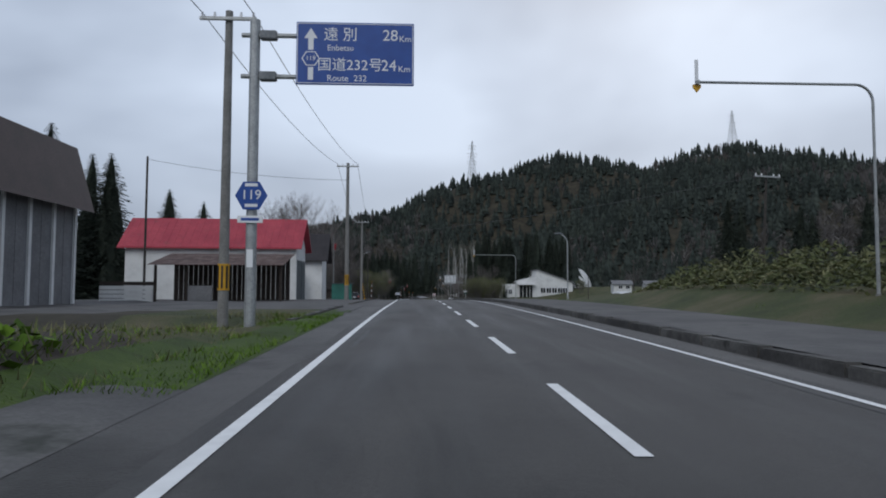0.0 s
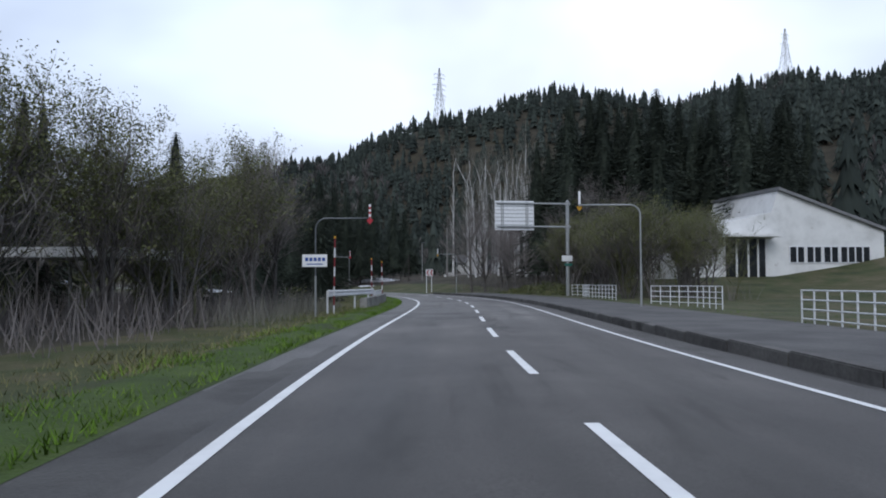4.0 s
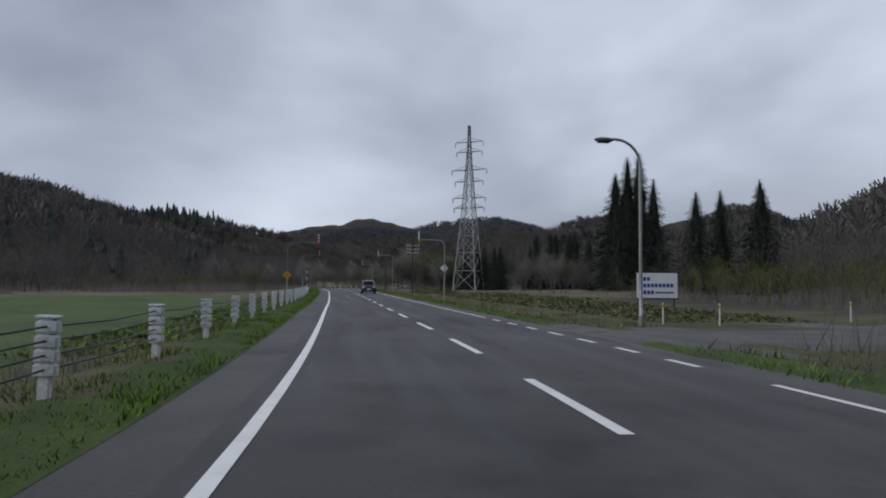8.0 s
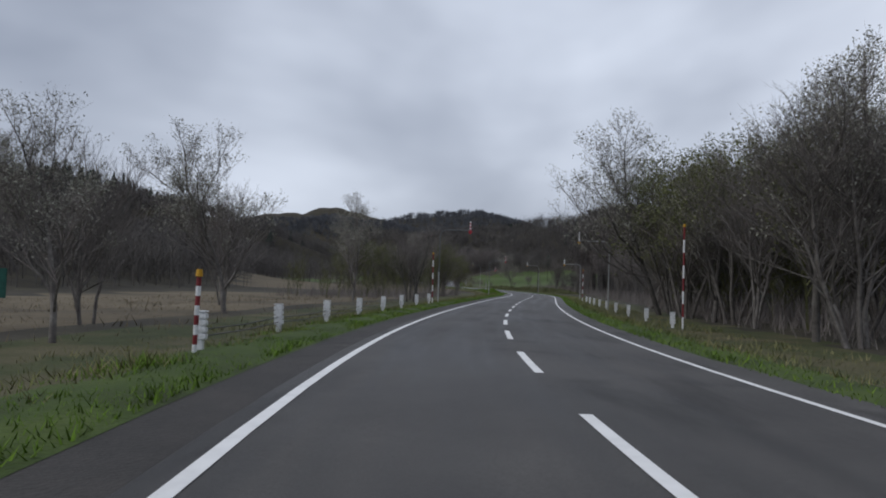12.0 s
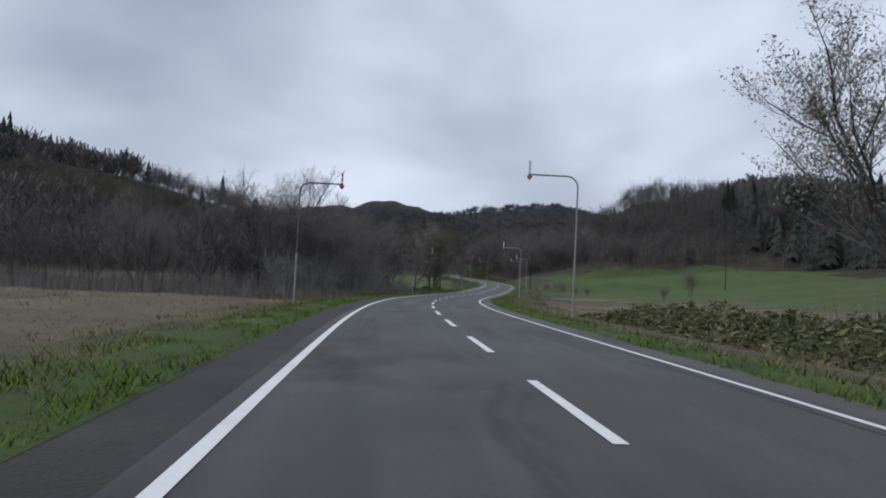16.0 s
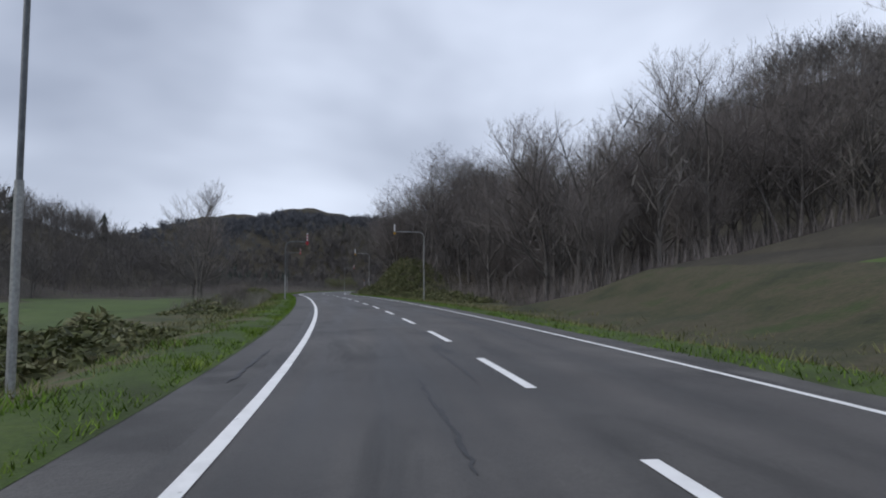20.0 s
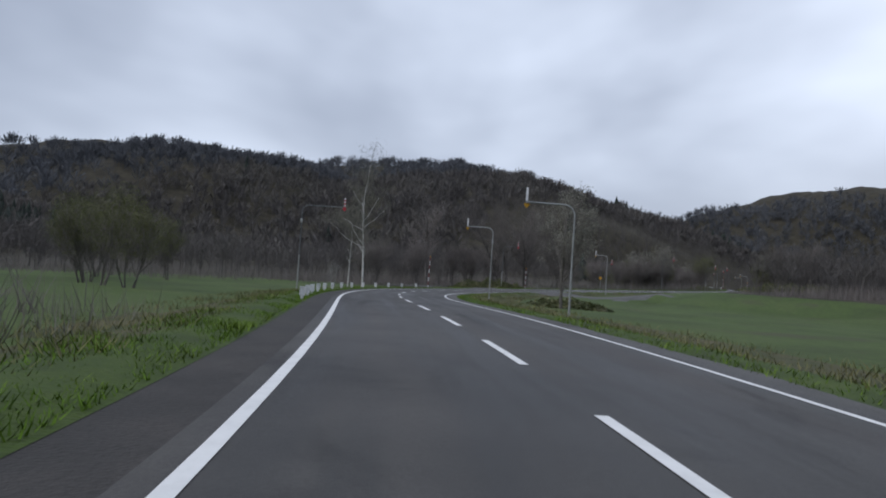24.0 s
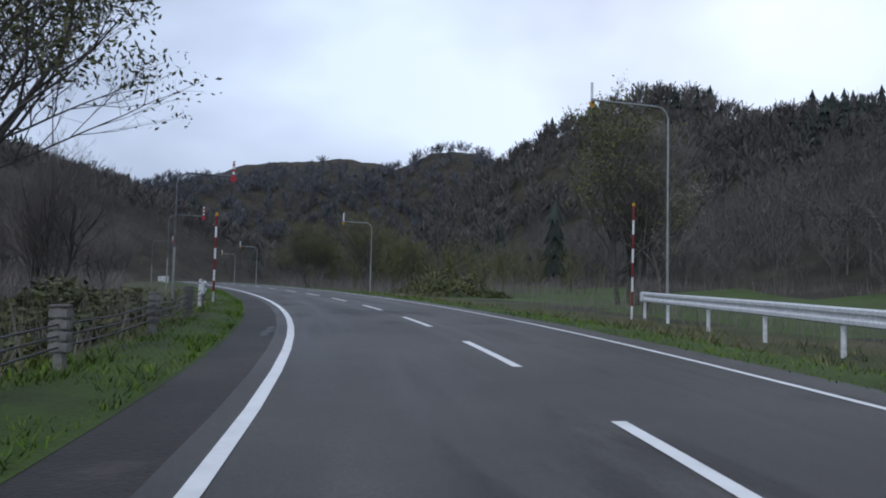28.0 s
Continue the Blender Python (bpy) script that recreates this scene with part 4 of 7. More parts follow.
# single trees: kind, along, aside, height
SINGLE = [("bare", 104, -15, 17.5), ("bare", 118.5, -10.5, 17), ("bare", 112, -20, 18), ("bare", 106, -19, 16.5), ("bare", 121, -14, 12), ("multi", 126, -10, 8), ("spruce", 112, -15.6, 12), ("willow", 128, -9, 6), ("willow", 134, -9, 6),
          ("spruce", 70, -31, 15), ("spruce", 66, -35, 17), ("spruce", 73, -34, 15.5), ("spruce", 80.3, -28.3, 13), ("spruce", 80, -24.4, 11.5), ("bare", 86, -17, 12.5), ("bare", 90, -12, 10), ("bare", 128, -24, 10), ("spruce", 66, -42, 11),
          ("spruce", 103.6, 49.7, 17), ("spruce", 106, 53, 16), ("spruce", 102.5, 61, 16), ("spruce", 105, 64.5, 15), ("spruce", 101.5, 71.5, 17), ("spruce", 99, 77, 16), ("multi", 176, 50, 4.5), ("willow", 184, 40, 4.5), ("willow", 196, 32, 4), ("spruce", 189, 20.5, 3.6), ("shrub", 172, 47, 2.6),
          ("spruce", 190.3, -8.9, 10), ("spruce", 187, -14, 11), ("spruce", 194, -13, 10), ("bare", 182, -13, 9), ("tall_spruce", 215.5, -8.2, 11), ("tall_spruce", 219, -10, 11.5), ("tall_spruce", 221.5, -8.9, 13), ("shrub", 215, -6.6, 1.5), ("shrub", 217, -7.4, 1.7), ("tall_spruce", 258.4, 10.4, 17), ("tall_spruce", 261.5, 13, 18.5), ("tall_spruce", 264.5, 15.8, 19), ("spruce", 252.3, -8.1, 10), ("spruce", 251, -11, 10), ("spruce", 243, -11, 11),
          ("bare", 274, 10.5, 16), ("bare", 276.5, 12, 18), ("bare", 279, 11, 16.5), ("bare", 277, 15, 17.5), ("bare", 281, 13, 16), ("spruce", 276, 8.8, 3.5), ("spruce", 279, 10.0, 4.0), ("multi", 280, 14, 8),
          ("tall_spruce", 380, 46, 22), ("tall_spruce", 384, 50, 23.5), ("spruce", 374, 43, 15), ("tall_spruce", 389, 55, 20), ("spruce", 392, 50, 15), ("spruce", 346.7, 38, 12), ("spruce", 350, 43, 12.5), ("spruce", 344, 44, 13), ("spruce", 352, 50, 13), ("spruce", 371, 40, 13), ("spruce", 378, 43, 19), ("multi", 366, 27.8, 6), ("multi", 375, 29.6, 6.2), ("multi", 380, 28.4, 6), ("willow", 370, 31, 5.5), ("spruce", 439, 23, 10), ("spruce", 442, 27, 10.5), ("spruce", 436, 26, 9.5), ("spruce", 446, 25, 10), ("spruce", 433, 30, 10), ("spruce", 450, 30, 11), ("spruce", 468.1, 35.9, 12), ("spruce", 462.2, 38.0, 14.5), ("spruce", 469.7, 41.2, 15.5), ("spruce", 462.5, 42.7, 15), ("spruce", 470.2, 46.2, 16), ("spruce", 465.2, 47.5, 15.5), ("spruce", 472.9, 51.1, 14),
          ("bud", 401.4, -6.3, 6.1), ("multi", 399, -9, 4.6), ("multi", 405, -7.5, 4.8), ("bud", 396, -12, 5), ("bud", 414, 6.6, 5.8), ("multi", 417, 8, 5), ("bud", 440.8, -10.6, 7.7), ("multi", 433, -11, 5.2), ("multi", 430, -13, 5), ("multi", 446, -13, 6), ("bud", 463, -11.5, 8.2), ("bud", 456.5, 8.2, 11.5), ("willow", 459, 9.5, 9.5), ("willow", 453, 9, 10), ("bud", 436.5, 9, 8.6), ("multi", 434, 9.2, 7), ("willow", 438, 10.5, 8), ("multi", 444, 9.5, 8), ("willow", 448, 10, 8.5),
          ("bud", 428, -8.6, 5.2), ("multi", 466, -8, 6), ("bud", 471, -9, 6),
          ("bud", 574.2, 9.9, 9.0), ("bud", 982.7, -9.4, 6.7), ("bud", 985, -10.5, 6.8), ("bud", 993.6, -9.2, 8.6), ("bud", 990, -11, 8), ("multi", 612, -7.5, 4), ("dead", 612, -5.9, 3.6), ("dead", 608, -7.2, 3.4), ("dead", 604, -7.0, 2.6), ("dead", 616, -8, 4.0), ("dead", 621, -7.4, 4.2), ("dead", 600, -9, 3.4), ("dead", 626, -8, 4), ("multi", 652, 26, 3.5), ("multi", 637, 20, 1.8),
          ("bare", 618.5, -10, 9.5), ("bare", 630, -10, 9.5), ("bare", 641, -10.5, 10), ("bare", 640.5, -7.0, 8), ("multi", 653.8, -7.0, 9.6), ("bud", 655.2, -7.6, 9.4), ("willow", 656.2, -6.4, 8.4),
          ("shrub", 683, 8.6, 1.8), ("shrub", 685, 10, 2.2), ("shrub", 687, 8.2, 1.7), ("shrub", 681, 11, 2.4), ("shrub", 690.5, -6.6, 1.7), ("shrub", 693, -7.4, 1.8), ("shrub", 696, -7, 1.6), ("shrub", 660, 12, 1.6), ("shrub", 664, 14, 2.0),
          ("bare", 768.6, -10.9, 10.5), ("bare", 762.2, -10, 8.5), ("bare", 774, -12, 9), ("shrub", 752, -6.5, 1.7), ("shrub", 748, -7, 1.6), ("shrub", 755, -6.8, 1.5), ("shrub", 760, -7.8, 1.5),
          ("bud", 893, 8.9, 7.2), ("round_birch", 911.5, -6.1, 12.2), ("bare", 806, 8.2, 11), ("bare", 812, 8.0, 12), ("bare", 818, 7.6, 12), ("bare", 801, 9, 12), ("bare", 824, 8.2, 11.5), ("multi", 809, 9, 9), ("multi", 815, 9, 9), ("birch", 911.5, -7.4, 6.5), ("dead", 910, -8, 3.2), ("willow", 886, -13, 4.5), ("willow", 889, -15, 4.2), ("willow", 893, -17, 4.4), ("willow", 884, -11, 3.8), ("willow", 899, -20, 5), ("willow", 905, -19, 4.6),
          ("bare", 946.8, -9.8, 13), ("bare", 951, -9.5, 12.5), ("bare", 954, -12, 13), ("bare", 949, -8.4, 10.5), ("multi", 957, -9, 8), ("bare", 940, -17, 12), ("birch", 985, 30, 11), ("birch", 987, 32, 10), ("birch", 983, 33, 10),
          ("willow", 1029.2, 14.0, 10.8), ("multi", 1029, 14.8, 10), ("bud", 1027.6, 14.6, 9), ("willow", 1010, -7.4, 7.2), ("bud", 1014, -9.5, 6.0), ("shrub", 1024, 11, 1.6), ("shrub", 1026, 12.5, 1.5)]
for kind, s, d, h in SINGLE:
    plant(kind, s, d, h)

# groves: kind, along from and to, aside from and to, how many, least and most height
GROVES = [("bare", 130, 176, -30, -9, 16, 7, 10), ("willow", 146, 172, -16, -8, 9, 6, 8), ("spruce", 150, 180, -34, -15, 8, 9, 12), ("willow", 178, 198, 11, 18, 14, 5, 7), ("tall_spruce", 196, 204, 14, 24, 12, 15, 20), ("multi", 100, 128, -26, -11, 14, 6, 9), ("willow", 118, 132, -14, -8.5, 6, 4, 6), ("bare", 196, 212, 10, 18, 8, 8, 11),
          ("birch", 215, 231, 20, 36, 62, 16, 20), ("tall_spruce", 242, 268, 12, 44, 50, 12.5, 17.5), ("tall_spruce", 247, 268, 12, 17, 24, 14, 18.5), ("tall_spruce", 240, 266, 9.8, 12, 13, 11, 15), ("spruce", 262, 274, 9.5, 14, 5, 5, 9), ("tall_spruce", 194, 212, 20, 46, 22, 15, 20), ("bare", 268, 282, 11, 19, 9, 12, 16),
          ("bare", 290, 420, -78, -48, 46, 7, 9), ("multi", 330, 425, 46, 80, 40, 5, 7.5), ("willow", 300, 345, 26, 44, 14, 4, 6.5), ("multi", 370, 422, -40, -13, 30, 4, 6), ("willow", 376, 420, -36, -12, 12, 3.5, 5.5),
          ("willow", 440, 480, 10.5, 20, 20, 6.5, 9), ("bud", 430, 470, 9, 18, 8, 7, 9), ("multi", 480, 522, 10, 30, 20, 5, 8), ("willow", 474, 505, -22, -9, 12, 4, 6), ("larch", 545, 592, 17, 48, 150, 13.5, 18.5), ("multi", 560, 596, 24, 46, 16, 5, 8), ("bare", 548, 566, 19, 30, 10, 6, 9), ("multi", 546, 584, 16, 42, 10, 5, 8), ("multi", 470, 600, -90, -52, 46, 6, 8),
          ("bare", 598, 652, -32, -9, 44, 7.5, 10.5), ("multi", 600, 650, -24, -9, 22, 5, 7), ("dead", 598, 640, -13, -7.5, 14, 2.5, 4), ("multi", 690, 735, -110, -66, 30, 9, 13), ("multi", 735, 800, -95, -66, 20, 5, 7),
          ("bare", 742, 800, 11, 34, 64, 11, 15), ("bare", 768, 806, -54, -26, 40, 7, 10), ("multi", 742, 800, 9, 20, 20, 4, 6), ("bare", 786, 826, 9.0, 20, 13, 9.5, 12.5), ("bare", 730, 800, 28, 80, 40, 9, 12), ("spruce", 690, 760, 66, 112, 34, 9, 13), ("bare", 716, 745, 24, 50, 24, 9, 12), ("shrub", 790, 870, -24, -8, 20, 1.4, 2.6), ("multi", 800, 860, -50, -22, 24, 4, 6), ("multi", 828, 860, 9, 26, 14, 4, 6),
          ("bare", 905, 975, -60, -20, 56, 6, 8), ("multi", 925, 950, -24, -13, 14, 5, 6.5), ("multi", 970, 1004, -18, -7.6, 22, 4.0, 5.6), ("willow", 976, 1004, -18, -8.5, 8, 4, 5.5), ("multi", 976, 1004, 10, 24, 26, 6, 8.5), ("willow", 986, 1003, 9.5, 15, 6, 5, 7), ("bare", 980, 1004, 14, 30, 22, 8, 11), ("bare", 1004, 1066, 33, 75, 30, 7, 9), ("multi", 1004, 1066, 32, 60, 20, 5, 8), ("bare", 955, 1012, 26, 75, 30, 7, 10), ("bare", 941, 985, 22, 44, 40, 6, 8.5), ("multi", 1012, 1048, -22, -8, 18, 3, 5), ("willow", 1046, 1090, 8, 26, 22, 5, 7), ("multi", 1050, 1110, -26, -8, 24, 5, 7)]
THICKET = {"brown": [], "green": [], "dark": []}
for kind, s0, s1, d0, d1, n, h0, h1 in GROVES:
    area = (s1 - s0) * abs(d1 - d0)
    for k in range(n):
        s, d = wood_rng.uniform(s0, s1), wood_rng.uniform(d0, d1)
        if abs(d) > (27 if 700 < s < 830 and d > 0 else 19) and kind in ("bare", "multi", "willow"):
            continue
        if kind == "larch" and (d < 17 + (s - 556) * 0.7 or (d > 30 and k % 3 == 0)):
            continue
        if kind == "tall_spruce" and 232 < s < 250 and d > 24:
            continue
        plant(kind, s, d, wood_rng.uniform(h0, h1))
    if kind in ("bare", "multi", "willow", "bud"):
        for k in range(int(area * (0.17 if kind == "willow" else 0.10 if abs(d0 + d1) > 60 else 0.07))):
            s, d = wood_rng.uniform(s0, s1), wood_rng.uniform(d0, d1)
            if abs(d) > 11:
                q = spot(s, d, 0.1)
                THICKET["green" if kind == "willow" else "brown"].append((q.x, q.y, q.z, wood_rng.uniform(0.55, 0.95) * (h0 + h1) / 2))
    if kind in ("tall_spruce", "spruce"):
        for k in range(int(area * 0.05)):
            s, d = wood_rng.uniform(s0, s1), wood_rng.uniform(d0, d1)
            if abs(d) > 41:
                q = spot(s, d, 0.1)
                THICKET["dark"].append((q.x, q.y, q.z, wood_rng.uniform(0.5, 0.9) * (h0 + h1) / 2))

# far woods on the hillsides, joined
far = np.random.RandomState(9)


def far_conifer(rs):
    v, f = [], []
    n = 7
    for lev in range(4):
        z0, z1, w = 0.06 + 0.20 * lev, 0.44 + 0.19 * lev, 0.24 - 0.048 * lev
        a0 = rs.uniform(0, 6.28)
        b = len(v)
        v.append((0, 0, min(z1, 1.0)))
        for k in range(n):
            an, ww = a0 + 6.2832 * (k + rs.uniform(-0.3, 0.3)) / n, w * rs.uniform(0.65, 1.25)
            v.append((ww * math.cos(an), ww * math.sin(an), z0 + rs.uniform(-0.05, 0.05)))
            v.append((ww * 0.45 * math.cos(an + 0.45), ww * 0.45 * math.sin(an + 0.45), z0 + 0.10))
        m = 2 * n
        for k in range(m):
            f.append((b, b + 1 + k, b + 1 + (k + 1) % m))
    return np.array(v), np.array(f)


def thicket_bare(rs):
    """Fine upright twigs in fans, for woods at middle distance."""
    v, f = [], []

    def sl(a, e, w):
        u = np.cross(e - a, rs.normal(0, 1, 3))
        u = u / (np.linalg.norm(u) + 1e-9) * w
        b = len(v)
        v.extend([a - u, a + u, e])
        f.append((b, b + 1, b + 2))

    top = np.array([rs.normal(0, 0.06), rs.normal(0, 0.06), 0.72])
    sl(np.array([0, 0, -0.05]), top, 0.010)
    for k in range(17):
        z = rs.uniform(0.12, 0.62)
        a = top * z / 0.72
        an = rs.uniform(0, 6.2832)
        e = a + np.array([math.cos(an) * 0.2, math.sin(an) * 0.2, 0.28]) * rs.uniform(0.6, 1.3)
        sl(a, e, 0.0036)
        for j in range(6):
            t = rs.uniform(0.3, 1.0)
            c = a + (e - a) * t
            sl(c, c + rs.normal(0, 0.06, 3) + np.array([0, 0, 0.09]), 0.003)
    return np.array(v), np.array(f)


def far_bare(rs):
    v, f = [], []
    for k in range(34):
        a, el = rs.uniform(0, 6.2832), rs.uniform(0.6, 1.45)
        z0 = rs.uniform(0.1, 0.5)
        ln = rs.uniform(0.35, 0.62)
        c = np.array([math.cos(a) * math.cos(el), math.sin(a) * math.cos(el), math.sin(el)])
        e = np.array([0, 0, z0]) + c * ln * np.array([1, 1, 1.0])
        u = np.cross(c, rs.normal(0, 1, 3))
        u = u / np.linalg.norm(u) * rs.uniform(0.01, 0.03)
        b = len(v)
        v += [np.array([0, 0, z0]), e + u, e - u]
        f.append((b, b + 1, b + 2))
    b = len(v)
    v += [np.array([-0.012, 0, -0.05]), np.array([0.012, 0, -0.05]), np.array([0, 0, 0.6])]
    f.append((b, b + 1, b + 2))
    b = len(v)
    v += [np.array([0, -0.012, -0.05]), np.array([0, 0.012, -0.05]), np.array([0, 0, 0.6])]
    f.append((b, b + 1, b + 2))
    return np.array(v), np.array(f)


def scatter_far(name, makers, places, heights, mat, label):
    V, F, base = [], [], 0
    kinds = [makers(far) for _ in range(7)]
    for (x, y, z), h in zip(places, heights):
        v, f = kinds[far.randint(len(kinds))]
        a = far.uniform(0, 6.2832)
        c, sn = math.cos(a), math.sin(a)
        w = h * far.uniform(0.85, 1.25)
        V.append(np.stack([(v[:, 0] * c - v[:, 1] * sn) * w + x, (v[:, 0] * sn + v[:, 1] * c) * w + y, v[:, 2] * h + z - 0.2], 1))
        F.append(f + base)
        base += len(v)
    tagged(new(name, raw_mesh(name, np.concatenate(V), np.concatenate(F), mat)), label, "woods", kind="stuff")


px, py = far.uniform(-1000, 430, 105000), far.uniform(-60, 1180, 105000)
es, ed = far.uniform(270, 1110, 9000), far.uniform(38, 92, 9000) * far.choice([-1, 1], 9000)
ex, ey, _ = on_road_np(es, ed)
px, py = np.concatenate([px, ex]), np.concatenate([py, ey])
ps, pd = nearest_road(px, py)
hill_part = np.zeros(len(px))
for cx0, cy0, up, reach in HILLS:
    hill_part = np.maximum(hill_part, np.maximum(0, 1 - ((px - cx0) ** 2 + (py - cy0) ** 2) / reach ** 2))
keep = (np.abs(pd) > 38) & (np.abs(pd) < 420) & (cover(ps, pd) == 4) & ((hill_part > 0.10) | (far.uniform(0, 1, len(px)) < 0.25))
px, py, ps, pd = px[keep], py[keep], ps[keep], pd[keep]
near_first = far.uniform(0, 1, len(px)) < np.clip(170 / np.abs(pd), 0.35, 1)
px, py, ps, pd = px[near_first], py[near_first], ps[near_first], pd[near_first]
pz = land(ps, pd, px, py)
patch = waves(px * 0.09 + 3, py * 0.09) + 0.5 * waves(px * 0.3, py * 0.3) + far.normal(0, 0.25, len(px))
ever = patch > np.where(px > -60, -0.35, 0.55)
ever &= (px > -60) | (np.abs(pd) > 130) | (far.uniform(0, 1, len(px)) < 0.05)
# trees farthest off take the colour with haze mixed in
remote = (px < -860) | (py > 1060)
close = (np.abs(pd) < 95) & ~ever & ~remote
scatter_far("distant_woods", far_bare, np.stack([px, py, pz], 1)[remote], far.uniform(6, 10, remote.sum()), HAZEGREY, "woods on the most distant hills, haze put into their pale grey-blue colour")
scatter_far("hillside_thicket", thicket_bare, np.stack([px, py, pz], 1)[close], far.uniform(5.5, 9, close.sum()), FARTWIG, "leafless grey-brown wood at the foot of the hills")
ever, bare_far = ever & ~remote, ~ever & ~remote & ~close
scatter_far("hillside_conifers", far_conifer, np.stack([px, py, pz], 1)[ever], far.uniform(6, 11, ever.sum()), FARNEEDLE, "dense dark conifer wood on the hillsides")
scatter_far("hillside_bare_trees", far_bare, np.stack([px, py, pz], 1)[bare_far], far.uniform(5.5, 9, bare_far.sum()), FARTWIG, "grey-brown leafless wood on the hillsides")
for key, mat, maker, label in (("brown", FARTWIG, thicket_bare, "grey-brown leafless thicket behind the roadside trees"), ("green", LEAFTHIN, thicket_bare, "thin yellow-green willow thicket"), ("dark", FARNEEDLE, far_conifer, "dark conifers deep in the plantation")):
    q = np.array(THICKET[key])
    scatter_far("thicket", maker, q[:, :3], q[:, 3], mat, label)



# ---------- snow-country arrow posts ----------
def bent(h, arm, r=0.42, n=7):
    """Points of a pole that bends over at its top."""
    pts = [(0, 0, z) for z in (0, h * 0.25, h * 0.5, h - r)]
    pts += [(r - r * math.cos(math.pi / 2 * k / n), 0, h - r + r * math.sin(math.pi / 2 * k / n)) for k in range(1, n + 1)]
    return pts + [(r + (arm - r) * f, 0, h) for f in (0.5, 1.0)]


def arrow_head(top, wide, tall, thick):
    o = [(-wide / 2, top), (-wide / 2, top - tall * 0.35), (0, top - tall), (wide / 2, top - tall * 0.35), (wide / 2, top)]
    return prism(o, -thick / 2, thick / 2)


def build_arrow_post(front, h, arm):
    """Front: banded red and white; otherwise its pale back. The arm points along x."""
    ob = thing("arrow_post", Matrix(), "bent steel post with a red and white banded arrow marker" if front else "bent steel post with the pale back of an arrow marker", "road marker", "arrow posts along the road")
    b = pipe(bent(h, arm), 0.033, 8)
    part("pole", b, STEEL if not front else DARKSTEEL, ob)
    part("sleeve", rod((0, 0, -0.35), (0, 0, h * 0.42), 0.045, 0.043, 10), STEEL, ob, "thicker galvanized lower sleeve")
    part("base_collar", rod((0, 0, 0.0), (0, 0, 0.05), 0.08, 0.07, 10), CONCRETE, ob)
    part("clamp", box(arm - 0.05, arm + 0.05, -0.045, 0.045, h - 0.045, h + 0.045, 0.01), STEEL, ob)
    if front:
        for k in range(6):
            part("band", box(arm - 0.043, arm + 0.043, -0.066, -0.046, h - 0.04 + 0.1 * k, h + 0.06 + 0.1 * k), RED if k % 2 == 0 else WHITE, ob)
        hd = part("arrow_head", arrow_head(0, 0.23, 0.21, 0.02), RED, ob, "red downward arrow head")
    else:
        part("band", box(arm - 0.043, arm + 0.043, 0.046, 0.066, h - 0.04, h + 0.56, 0.004), WHITESIGN, ob, "plain pale back of the band")
        hd = part("arrow_head", arrow_head(0, 0.2, 0.2, 0.02), YELLOW, ob, "yellowed back of the arrow head")
    hd.location = (arm, -0.056 if front else 0.056, h - 0.04)
    return ob


# left or right of the road, along, aside, height, reach of the arm
ARROWS = [("L", 163.2, -6.4, 4.0, 2.2), ("R", 163, 6.6, 4.2, 2.4), ("R", 14.5, 9.6, 5.05, 4.25), ("R", 75, 10.4, 4.95, 4.6), ("R", 137, 9.4, 4.6, 3.6), ("L", 137, -6.2, 4.4, 2.2), ("L", 209.5, -5.4, 4.0, 2.0), ("R", 207.5, 7.6, 4.3, 2.1),
          ("L", 230.5, -5.3, 4.0, 2.0), ("R", 231.5, 6.4, 4.65, 2.0), ("L", 251, -5.3, 3.95, 1.9), ("R", 251.5, 5.55, 4.3, 1.9), ("L", 276, -5.3, 4.0, 1.9), ("R", 276, 5.5, 4.0, 1.9),
          ("L", 318.4, -5.15, 3.72, 1.92), ("R", 319.2, 4.95, 4.1, 1.7), ("L", 366, -5.7, 4.8, 2.1), ("R", 366.5, 6.0, 4.9, 1.9), ("L", 403, -4.9, 4.0, 1.7), ("R", 411, 6.0, 4.9, 1.9), ("L", 459, -4.9, 4.6, 1.9), ("R", 461, 5.7, 4.4, 1.9),
          ("L", 500, -5.2, 4.2, 1.9), ("R", 501, 5.6, 4.2, 1.9), ("L", 536, -4.45, 3.6, 1.5), ("R", 541.8, 6.0, 4.95, 2.1), ("L", 592, -6.3, 5.6, 1.9), ("R", 587, 5.4, 5.6, 1.9), ("L", 634, -6.2, 4.4, 1.9), ("R", 629, 5.15, 5.0, 1.7),
          ("L", 672, -5.0, 4.85, 1.6), ("R", 672.3, 5.1, 5.2, 1.7), ("L", 716.4, -4.9, 5.0, 1.7), ("R", 716, 5.6, 5.3, 1.8), ("L", 757.3, -4.2, 3.85, 1.4), ("R", 761, 5.8, 5.15, 2.2), ("L", 804.5, -5.4, 5.5, 1.7), ("R", 806, 5.3, 5.5, 1.9),
          ("L", 842, -6.0, 4.6, 1.8), ("R", 846, 5.6, 4.6, 1.9), ("R", 880.5, 6.2, 4.3, 1.9), ("L", 897.5, -6.6, 5.3, 2.6), ("R", 904, 5.2, 5.0, 1.8), ("L", 942, -6.7, 5.4, 2.2), ("R", 947, 5.0, 4.7, 1.6), ("L", 966, -6.9, 4.2, 1.8), ("L", 984, -5.7, 5.3, 1.9),
          ("R", 1020, 9.0, 6.6, 2.6), ("L", 1004.5, -5.2, 4.4, 1.7), ("L", 1028, -5.6, 4.6, 1.9), ("R", 1046, 6.8, 4.6, 1.9), ("L", 1046, -5.6, 4.4, 1.9), ("L", 1080, -5.6, 4.4, 1.9), ("R", 1085, 5.6, 4.4, 1.9), ("R", 1110, 5.6, 4.4, 1.9)]
ARROW_BY_S = {}
